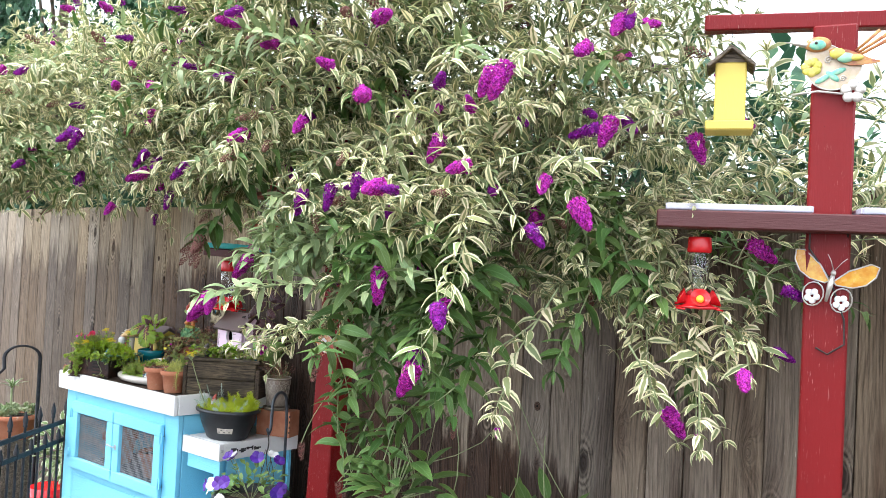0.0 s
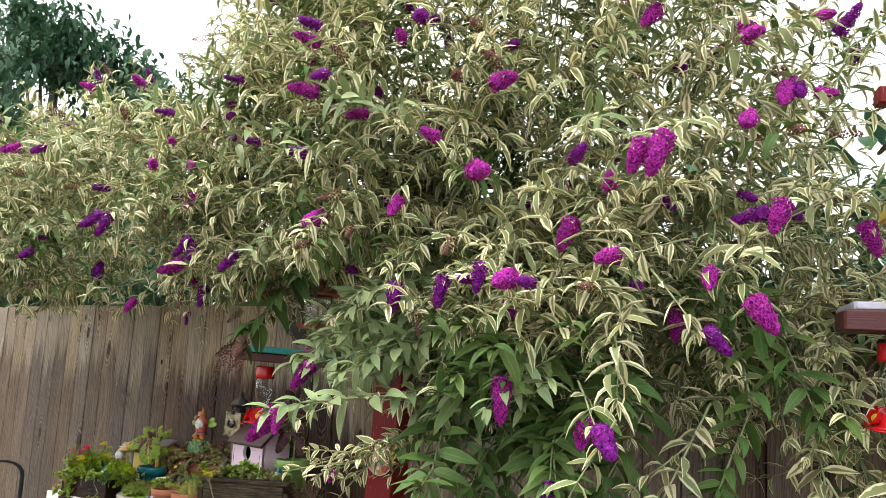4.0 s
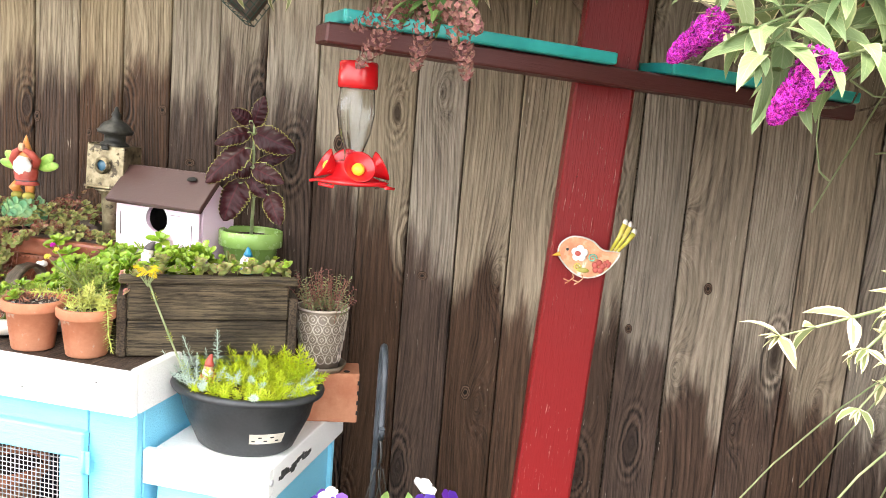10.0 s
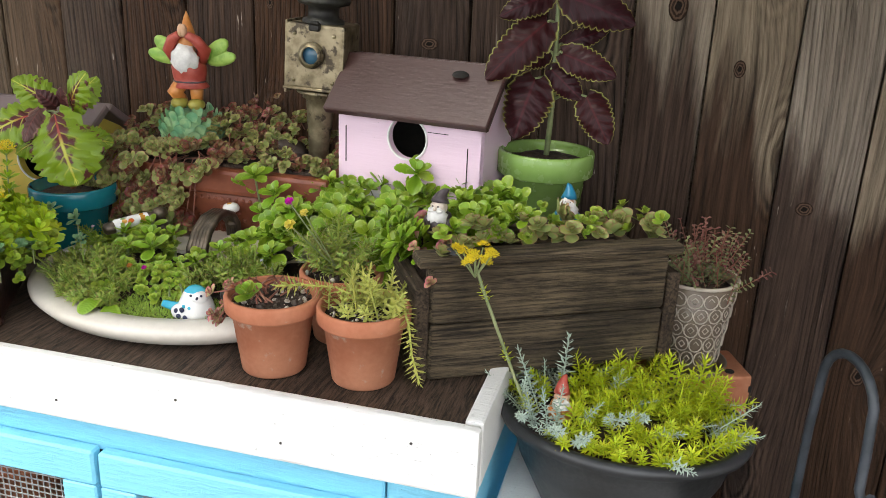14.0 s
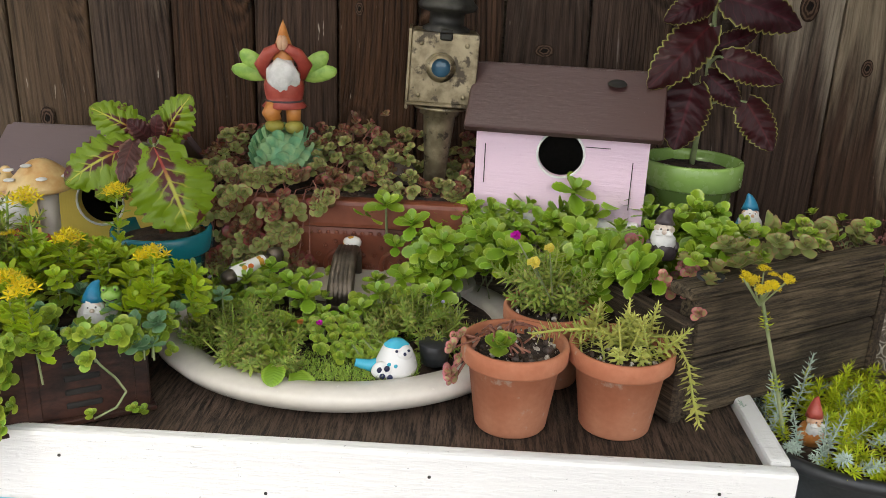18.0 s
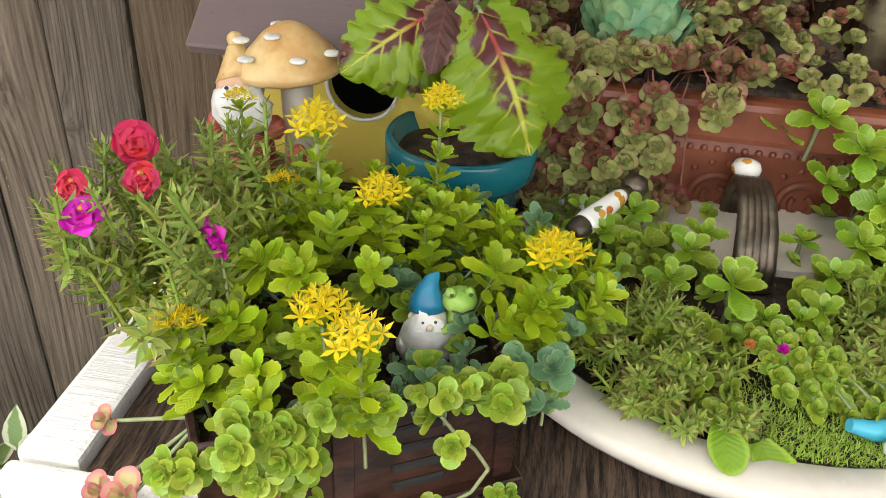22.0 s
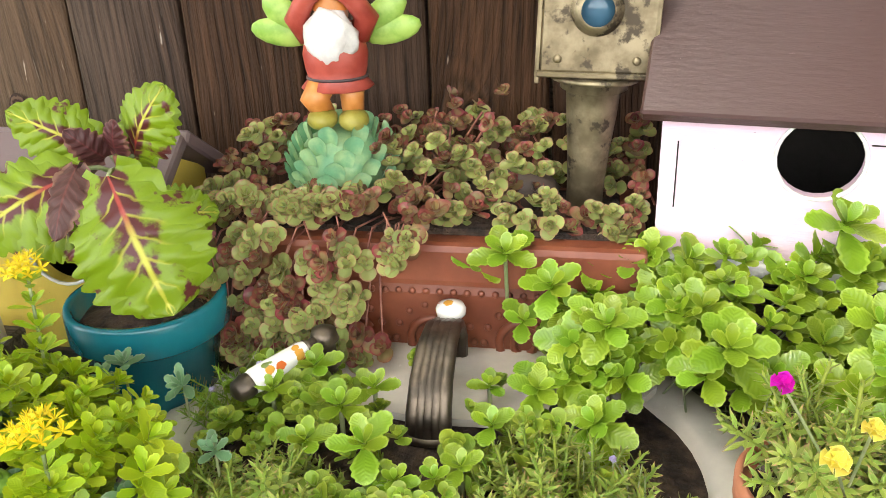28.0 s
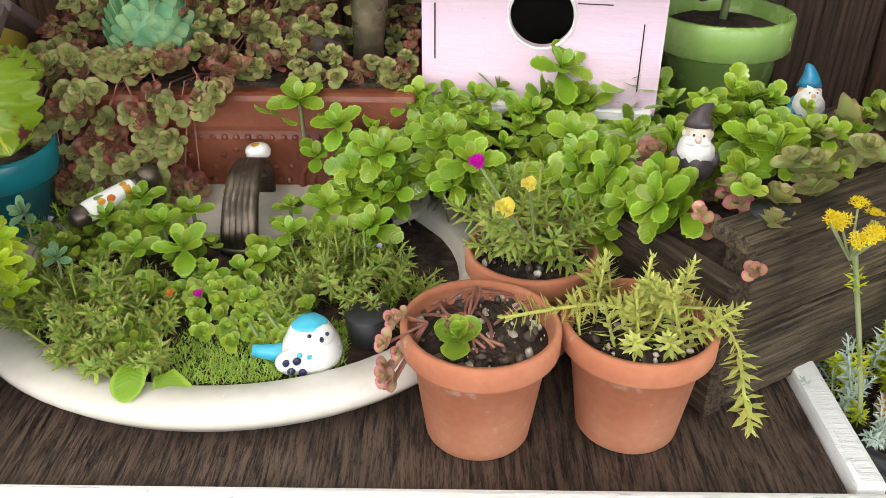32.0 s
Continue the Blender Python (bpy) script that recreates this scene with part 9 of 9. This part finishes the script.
seed_feeder(pose(-2.24, 1.84, 1.636, 0, 0, 10), 0.42, "faded red hexagonal seed feeder hanging in the foliage")
seed_feeder(pose(-1.732, 1.905, 1.63, 0, 0, 25), 0.42, "faded red hexagonal seed feeder half hidden by leaves")
sc_ = thing("suet_cage", pose(-2.835, 2.325, 1.69, 0, 38, 0), "dark green wire suet cage hanging at a tilt", "bird feeder")
b = bmesh.new()
for i in range(9):
    q = -0.055 + i * 0.01375
    for yy in (-0.018, 0.018):
        tube([(q, yy, -0.055), (q, yy, 0.055)], 0.0011, 5, bm=b)
        tube([(-0.055, yy, q), (0.055, yy, q)], 0.0011, 5, bm=b)
    tube([(q, -0.018, -0.055), (q, 0.018, -0.055)], 0.0011, 5, bm=b)
tagged(part("wire_grid", b, plain("green_coated_wire", (0.012, 0.04, 0.03), (0.02, 0.06, 0.045), 30, 0.4), sc_), kind="stuff")
part("suet", box((0.1, 0.03, 0.1), (0, 0, 0), 0.005), STONE, sc_, "dark half-eaten suet block")
part("chain", tube([(-0.05, 0, 0.05), (-0.07, 0, 0.15), (-0.1, -0.1, 0.3)], 0.0008, 5), DARK_METAL, sc_)

# ---- yellow seed box under the beam ----
yb = thing("wooden_seed_feeder", pose(-0.698, 1.815, 1.852, 0, 0, 22) @ Matrix.Scale(0.9, 4), "yellow wooden seed feeder with a grey gabled roof", "bird feeder")
part("tray", box((0.108, 0.09, 0.022), (0, 0, 0.008), 0.003), YELLOW_PAINT, yb)
part("box", box((0.07, 0.06, 0.14), (0, 0, 0.089), 0.003), YELLOW_PAINT, yb)
for s in (-1, 1):
    part("roof_board", box((0.07, 0.1, 0.008), (0, 0, 0), 0.0015, m=pose(s * 0.026, 0, 0.17, 0, s * 40, 0)), OLD_WOOD, yb)
part("gable", prism([(-0.035, 0.159), (0.035, 0.159), (0, 0.188)], 0.058, m=pose(0, -0.029, 0)), OLD_WOOD, yb)
part("hanger", tube([(0, 0, 0.18), (0, 0, 0.24)], 0.001, 6), DARK_METAL, yb)

# ---- metal ornaments on the posts ----
ENAMEL_ORANGE = plain("amber_enamel", (0.6, 0.25, 0.02), (0.7, 0.42, 0.06), 45, 0.25, 0.1, 80)
ENAMEL_PINK = plain("pink_amber_enamel", (0.5, 0.2, 0.1), (0.62, 0.36, 0.2), 40, 0.25, 0.1, 80, dirt=((0.75, 0.68, 0.55), 34, 0.6))
ENAMEL_GREEN = plain("sea_green_enamel", (0.1, 0.42, 0.35), (0.3, 0.55, 0.35), 45, 0.25, 0.1, 80)
ENAMEL_YEL = plain("yellow_green_enamel", (0.5, 0.48, 0.06), (0.62, 0.5, 0.12), 45, 0.25, 0.1, 80)
ENAMEL_PEACH = plain("pale_amber_enamel", (0.5, 0.4, 0.26), (0.62, 0.5, 0.36), 45, 0.3, 0.1, 80)
ENAMEL_RUST = plain("rust_enamel", (0.3, 0.09, 0.04), (0.5, 0.26, 0.07), 60, 0.3, 0.1, 80)
SILVER = plain("pewter_wire", (0.5, 0.47, 0.42), (0.65, 0.62, 0.56), 40, 0.35, 0.1, 100, 0.6)


def outline_tube(pts, r, bm):
    return tube(list(pts) + [pts[0]], r, 6, bm=bm, caps=False)


def smooth_outline(pts, n=4):
    """A closed rounded line through a few corners."""
    out = []
    k = len(pts)
    for i in range(k):
        p0, p1, p2, p3 = (Vector(pts[(i + j) % k]) for j in (-1, 0, 1, 2))
        for q in range(n):
            t = q / n
            v = 0.5 * (2 * p1 + (p2 - p0) * t + (2 * p0 - 5 * p1 + 4 * p2 - p3) * t * t + (3 * p1 - p0 - 3 * p2 + p3) * t ** 3)
            out.append((v.x, v.y))
    return out


def daisy(cx, cz, r, mat, parent, name="painted_flower", n=5, y=-0.002):
    b = bmesh.new()
    for k in range(n):
        a = 2 * math.pi * k / n + 0.3
        ball(r * 0.5, (cx + r * 0.6 * math.cos(a), y, cz + r * 0.6 * math.sin(a)), (1, 0.3, 1), bm=b, seg=8)
    return part(name, b, mat, parent)


def spiral(cx, cz, r, mat, parent):
    return part("painted_scroll", tube([(cx + r * (1 - q / 11) * math.cos(q), -0.002, cz + r * (1 - q / 11) * math.sin(q)) for q in np.linspace(0, 9.5, 22)], 0.0012, 5), mat, parent)


bp = thing("metal_bird", pose(-2.078, 1.966, 1.264, 0, 2, 9), "enamelled metal bird plaque with flowers, fixed to the red post", "ornament")
body = smooth_outline([(-0.044, 0.0), (-0.045, 0.017), (-0.033, 0.03), (-0.017, 0.033), (0.003, 0.029), (0.021, 0.017), (0.046, 0.016), (0.036, -0.006), (0.02, -0.022), (-0.002, -0.028), (-0.024, -0.02)])
part("body", prism(body[::-1], 0.004), ENAMEL_PINK, bp)
part("rim", outline_tube([(x, 0, z) for x, z in body], 0.0014, bmesh.new()), SILVER, bp)
part("beak", lathe([(0.0042, 0), (0, 0.013)], 8, m=pose(-0.043, 0, 0.004, 0, -110, 0)), ENAMEL_ORANGE, bp)
for k, (ex, ez) in enumerate(((0.047, 0.06), (0.055, 0.057), (0.062, 0.048))):
    part("tail_feather", tube([(0.032 + 0.005 * k, -0.001 * k, 0.018), ((0.034 + 0.005 * k + ex) / 2, -0.002, (0.018 + ez) / 2), (ex, -0.001 * k, ez)], [0.0022, 0.0032, 0.0042], 8), ENAMEL_YEL, bp)
    part("feather_tip", ball(0.0046, (ex, -0.001 * k, ez + 0.002), (0.9, 0.6, 1.5), seg=10), SILVER, bp)
part("eye", ball(0.0022, (-0.033, -0.001, 0.012), (1, 0.6, 1), seg=8), DARK_METAL, bp)
daisy(-0.014, 0.008, 0.012, WHITE_GLAZE, bp)
part("flower_heart", ball(0.0045, (-0.017, -0.005, 0.008), (1.1, 0.4, 0.9), seg=10), G_RED, bp)
daisy(0.017, -0.009, 0.01, G_RED, bp)
daisy(0.029, -0.003, 0.006, G_RED, bp)
spiral(0.006, 0.003, 0.007, ENAMEL_GREEN, bp)
spiral(-0.015, -0.013, 0.006, ENAMEL_YEL, bp)
part("painted_leaf", ball(0.008, (-0.006, -0.001, -0.017), (1.3, 0.2, 0.5), seg=10), G_OLIVE, bp)
for dx in (-0.02, -0.006):
    part("leg", tube([(dx, 0, -0.024), (dx + 0.002, -0.002, -0.03), (dx - 0.004, -0.003, -0.036), (dx - 0.013, -0.005, -0.033)], 0.001, 5), ENAMEL_PINK, bp)
    part("toe", tube([(dx - 0.004, -0.003, -0.036), (dx - 0.01, -0.005, -0.04)], 0.001, 5), ENAMEL_PINK, bp)

bf = thing("metal_butterfly", pose(-0.489, 1.848, 1.541, 0, 12, 15) @ Matrix.Scale(0.93, 4), "amber enamelled metal butterfly with silver rim on the red post", "ornament")
for sgn in (-1, 1):
    wing = [(sgn * x, z) for x, z in ((0.004, 0.0), (0.03, 0.03), (0.07, 0.055), (0.088, 0.052), (0.086, 0.03), (0.07, 0.008), (0.045, -0.004), (0.012, -0.006))]
    low = [(sgn * (0.03 + 0.022 * math.cos(q)), -0.035 + 0.026 * math.sin(q)) for q in np.linspace(0, 2 * math.pi, 15)[:-1]]
    mm = pose(0, 0, 0, 0, 0, sgn * 16)
    w = part("wing", prism(wing if sgn > 0 else wing[::-1], 0.002, m=mm), ENAMEL_ORANGE, bf)
    part("wing_rim", outline_tube([mm @ Vector((x, 0, z)) for x, z in wing], 0.0018, bmesh.new()), SILVER, w)
    b = outline_tube([mm @ Vector((x, 0, z)) for x, z in low], 0.0016, bmesh.new())
    lw = part("lower_wing", b, SILVER, bf)
    for k in range(5):
        a = k * 1.2566
        part("petal", ball(0.0075, tuple(mm @ Vector((sgn * 0.03 + 0.01 * math.cos(a), -0.002, -0.04 + 0.01 * math.sin(a)))), (1, 0.3, 1), seg=8), WHITE_GLAZE, lw)
part("body", tube([(0, -0.004, 0.012), (0, -0.006, -0.01), (0, -0.005, -0.045)], [0.005, 0.0065, 0.003], 10), SILVER, bf)
part("head", ball(0.006, (0, -0.005, 0.018), seg=10), SILVER, bf)
for sgn in (-1, 1):
    part("antenna", tube([(0, -0.005, 0.022), (sgn * 0.012, -0.008, 0.045), (sgn * 0.02, -0.006, 0.055)], 0.0009, 5), SILVER, bf)
hk = tube([(-0.02, -0.05, 0.125), (-0.04, -0.05, 0.1), (-0.04, -0.05, 0.06), (0.0, -0.05, 0.0), (0.028, -0.05, -0.08), (0.03, -0.05, -0.13), (0.0, -0.05, -0.152), (-0.022, -0.05, -0.14)], 0.002, 7)
tube([(-0.02, -0.05, 0.125), (0.01, -0.05, 0.13), (0.03, -0.05, 0.115), (0.03, -0.045, 0.085)], 0.002, 7, bm=hk)
tagged(part("plant_hook", hk, DARK_METAL, m=pose(-0.507, 1.905, 1.546, 0, 0, 15)), "thin dark wire plant hook looped over the red post", "hook")

mb = thing("metal_parrot", pose(-0.499, 1.85, 1.984, 0, 0, 15) @ Matrix.Scale(0.93, 4), "painted metal bird with green wing on a flowering twig", "ornament")
body = smooth_outline([(-0.058, 0.015), (-0.05, 0.04), (-0.025, 0.045), (0.005, 0.032), (0.05, 0.0), (0.052, -0.022), (0.03, -0.05), (0.0, -0.06), (-0.03, -0.052), (-0.052, -0.028)])
part("body", prism(body[::-1], 0.005), ENAMEL_PEACH, mb)
part("rim", outline_tube([(x, 0, z) for x, z in body], 0.0016, bmesh.new()), SILVER, mb)
part("head", ball(0.024, (-0.034, -0.002, 0.042), (1.15, 0.35, 0.72), seg=16), ENAMEL_RUST, mb)
part("cheek", ball(0.015, (-0.034, -0.007, 0.04), (1.2, 0.3, 0.8), seg=14), ENAMEL_GREEN, mb)
part("eye", ball(0.0035, (-0.037, -0.0115, 0.043), (1, 0.5, 1), seg=8), DARK_METAL, mb)
part("beak", lathe([(0.008, 0), (0.005, 0.022), (0, 0.05)], 10, m=pose(-0.055, 0, 0.042, 0, -78, 0)), SILVER, mb)
wing = smooth_outline([(-0.012, 0.026), (0.008, 0.03), (0.04, 0.02), (0.072, 0.004), (0.092, -0.003), (0.065, -0.008), (0.03, -0.008), (0.006, 0.004)])
wg = part("wing", prism(wing[::-1], 0.004, m=pose(0, -0.006, 0)), ENAMEL_RUST, mb)
part("wing_cover", ball(0.02, (0.006, -0.008, 0.018), (0.8, 0.25, 0.6), seg=12), ENAMEL_YEL, wg)
part("wing_bar", ball(0.02, (0.022, -0.008, 0.008), (0.9, 0.22, 0.55), seg=12), ENAMEL_GREEN, wg)
part("wing_bar", ball(0.018, (0.042, -0.008, 0.007), (0.9, 0.2, 0.4), seg=12), ENAMEL_YEL, wg)
daisy(-0.045, -0.008, 0.02, ENAMEL_YEL, mb, n=7)
spiral(-0.012, 0.006, 0.009, SILVER, mb)
spiral(0.018, -0.036, 0.007, SILVER, mb)
for dx, dz, r in ((-0.022, -0.035, 30), (0.008, -0.02, 20), (-0.002, -0.03, -40)):
    part("painted_leaf", ball(0.013, (0, 0, 0), (1.4, 0.15, 0.5), seg=10), ENAMEL_GREEN, mb, m=pose(dx, -0.001, dz, 0, -r, 0))
for k, (ex, ez) in enumerate(((0.087, 0.066), (0.105, 0.059), (0.112, 0.049))):
    part("tail_feather", tube([(0.042 + 0.003 * k, 0.002, 0.024 - 0.005 * k), (ex, 0.002, ez)], [0.003, 0.0042], 8), ENAMEL_RUST, mb)
part("twig", tube([(-0.085, -0.002, -0.068), (-0.03, -0.003, -0.062), (0.02, -0.003, -0.07), (0.085, -0.003, -0.09)], 0.0026, 6), SILVER, mb)
daisy(0.039, -0.066, 0.024, SILVER, mb, "twig_flower", 5, -0.007)

# ---- shepherd hooks, iron fence, far plants ----
b = tube([(0, 0, 0), (0, 0, 0.94), (0.004, 0, 1.0)] + [(0.055 - 0.05 * math.cos(q), 0, 1.01 + 0.045 * math.sin(q)) for q in np.linspace(0.2, 2.9, 10)] + [(0.108, 0, 0.97), (0.11, 0, 0.93), (0.122, 0, 0.915), (0.132, 0, 0.935)], 0.0055, 8)
tagged(part("shepherd_hook", b, plain("slate_blue_metal", (0.03, 0.038, 0.046), (0.055, 0.065, 0.078), 30, 0.45), m=pose(-2.433, 2.112, 0, 0, 0, -70)), "slate-grey metal shepherd hook standing by the fence", "hook")
so_ = thing("wire_ornament", pose(-2.392, 1.998, 0.86), "rusty wire spiral wind ornament hanging from the hook", "ornament")
part("hanger", tube([(0, 0, 0.055), (0.004, 0, 0.02), (0, 0, 0.0)], 0.0025, 6), DARK_METAL, so_)
b = bmesh.new()
for k in range(5):
    tube([((0.008 + 0.02 * math.sin(math.pi * s)) * math.cos(1.26 * k + 3 * s), (0.008 + 0.02 * math.sin(math.pi * s)) * math.sin(1.26 * k + 3 * s), -0.3 * s) for s in np.linspace(0, 1, 16)], 0.0012, 5, bm=b)
part("cage", b, DARK_METAL, so_)
b = tube([(0, 0, 0), (0, 0, 1.0)] + [(0.045 - 0.045 * math.cos(q), 0, 1.0 + 0.055 * math.sin(q)) for q in np.linspace(0, 3.1, 10)] + [(0.088, 0, 0.95), (0.1, 0, 0.925), (0.115, 0, 0.94)], 0.005, 8)
tagged(part("shepherd_hook", b, IRON, m=pose(-4.05, 1.95, 0, 0, 0, 245) @ Matrix.Diagonal((1.7, 1, 1.02, 1))), "black iron shepherd hook by the fence", "hook")

iron = thing("iron_fence", pose(-3.69, 1.915, 0.02, 0, 0, -53), "low black iron fence panel with pointed finials", "fence")
for z in (0.25, 0.68, 0.76):
    part("rail", box((0.66, 0.012, 0.02), (0.32, 0, z), 0.002), IRON, iron)
fin = lathe([(0.0055, 0.72), (0.0055, 0.79), (0.01, 0.795), (0.007, 0.8), (0.011, 0.82), (0.004, 0.85), (0, 0.86)], 10)
bar_ = lathe([(0.0055, 0.0), (0.0055, 0.73)], 10)
me_bar = bpy.data.meshes.new("bar")
bar_.to_mesh(me_bar)
me_fin = bpy.data.meshes.new("finial")
fin.to_mesh(me_fin)
for i in range(12):
    tall = -0.12 if i % 2 else 0
    part("bar", me_bar, IRON, iron, m=pose(0.01 + 0.056 * i, 0, 0.0))
    part("finial", me_fin, IRON, iron, m=pose(0.01 + 0.056 * i, 0, tall))

ROUGH_L = [leaf_tpl(0.05, 0.026, "lance", 5, 0.2, 0.6)]
M_FAR = leaf_mat("mid_green_leaf", (0.12, 0.22, 0.05), (0.2, 0.3, 0.08), 0.8, 0.3, 0.5, None, None, 0.2, 0.5)
M_VARI = leaf_mat("white_edged_leaf", (0.16, 0.25, 0.07), (0.55, 0.58, 0.4), 0.6, 0.5, 0.5, None, None, 0.2, 0.4)


def bushy(name, at, r, n, lib, mat, label, tilt=0.5):
    pl = Planting(name, at, label)
    for i in range(n):
        d = unit(rng.normal(0, 1, 3) * (1, 1, tilt) + (0, 0, 0.5))
        pl.add("l", lib[i % len(lib)], np.array(at) + d * rng.uniform(0.2, 1) * np.array(r), unit(d + rng.normal(0, 0.3, 3) - (0, 0, 0.2)), rng.uniform(0.7, 1.2), False)
    for i in range(14):
        d = unit(rng.normal(0, 1, 3) + (0, 0, 0.9))
        pl.stem(at, np.array(at) + d * np.array(r) * 0.8, 0.0018)
    pl.done({"l": ("leaves", mat), "stems": ("stem", STEM)})


pot("terracotta_bowl", (-4.3, 1.96, 0.6), 0.12, 0.12, TERRA, "terracotta bowl of pale succulents on a stand beyond the iron fence", 0.2, 0.7)
tagged(part("pot_stand", box((0.18, 0.18, 0.6), (0, 0, 0.3), 0.006), OLD_WOOD, m=pose(-4.3, 1.96, 0)), "weathered wooden stand carrying a terracotta bowl", "stand")
pl = Planting("pale_succulent", (-4.3, 1.96, 0.7), "pale green succulents filling a terracotta bowl")
for i in range(60):
    a, r = rng.uniform(0, 6.28), 0.1 * math.sqrt(rng.random())
    pl.add("r", R_KAM[i % 2], (-4.3 + r * math.cos(a), 1.96 + r * math.sin(a), 0.71 + rng.uniform(0, 0.04)), up_out(), rng.uniform(1.0, 1.5))
pl.add("r", rosette_tpl(14, leaf_tpl(0.1, 0.02, "lance", 5, 0.3, 0.6), 60, 0.5), (-4.33, 1.95, 0.84), (0, 0, 1), 1.0)
pl.stem((-4.33, 1.95, 0.7), (-4.33, 1.95, 0.84), 0.006)
pl.done({"r": ("rosettes", M_VARI), "stems": ("stem", STEM)})
bushy("shrub", (-3.98, 2.08, 0.5), (0.24, 0.15, 0.24), 420, ROUGH_L, M_VARI, "pale-edged leafy shrub growing behind the iron fence")
bushy("shrub", (-1.35, 2.2, 0.66), (0.22, 0.13, 0.2), 150, [leaf_tpl(0.11, 0.034, "lance", 6, 0.2, 0.5)], BUD_GREEN, "dark green leafy shrub at the foot of the fence", 0.6)
bushy("young_shoot", (-1.42, 1.6, 0.95), (0.16, 0.12, 0.17), 60, [leaf_tpl(0.1, 0.034, "lance", 6, 0.2, 0.5)], BUD_GREEN, "fresh green shoots with broad leaves near the fence", 0.6)
b = lathe([(0, 0), (0.07, 0), (0.09, 0.16), (0.085, 0.16), (0, 0.15)], 28)
tagged(part("red_bucket", b, RED_PLASTIC, m=pose(-3.83, 1.93, 0.3)), "red plastic pot behind the iron fence", "pot")
tagged(part("pot_stand", box((0.16, 0.16, 0.3), (0, 0, 0.15), 0.006), OLD_WOOD, m=pose(-3.83, 1.93, 0)), "low weathered wooden stand under a red pot", "stand")

# petunias by the step
pot("flower_tub", (-2.33, 1.885, 0.52), 0.13, 0.22, BLACK_PLASTIC, "black plastic tub of violet petunias on a low stand", 0.15, 0.8)
tagged(part("pot_stand", box((0.22, 0.22, 0.52), (0, 0, 0.26), 0.006), OLD_WOOD, m=pose(-2.33, 1.885, 0)), "low weathered wooden stand under the petunia tub", "stand")
pl = Planting("petunia", (-2.33, 1.885, 0.71), "deep violet petunias with a few white blooms")
fl = Soup()
for k in range(5):
    a = k * 1.2566
    fl.add(leaf_tpl(0.026, 0.026, "spoon", 5, -0.25, 0.3, 0.05, 3), M4((0, 0, 0), (math.cos(a), math.sin(a), 0.55)))
PETU = fl.template()
for i in range(110):
    d = unit(rng.normal(0, 1, 3) * (1, 1, 0.6) + (0, -0.1, 0.4))
    p = np.array((-2.33, 1.885, 0.73)) + d * (0.15, 0.12, 0.12) * rng.uniform(0.5, 1)
    pl.add("l", ROUGH_L[0], p, unit(d + rng.normal(0, 0.4, 3)), rng.uniform(0.5, 0.8), False)
    if i % 4 == 0 and d[1] < 0.5:
        q = np.array((-2.33, 1.885, 0.735)) + d * (0.17, 0.14, 0.145)
        pl.flower("petunia_flower", PETU, q, unit(d + (0.3, -0.5, 0.1)), WHITE_GLAZE if i % 16 == 0 else M_PURPLE, rng.uniform(0.75, 1.0))
        pl.stem((-2.33, 1.885, 0.71), q, 0.001)
pl.done({"l": ("leaves", M_FAR), "stems": ("stem", STEM)})
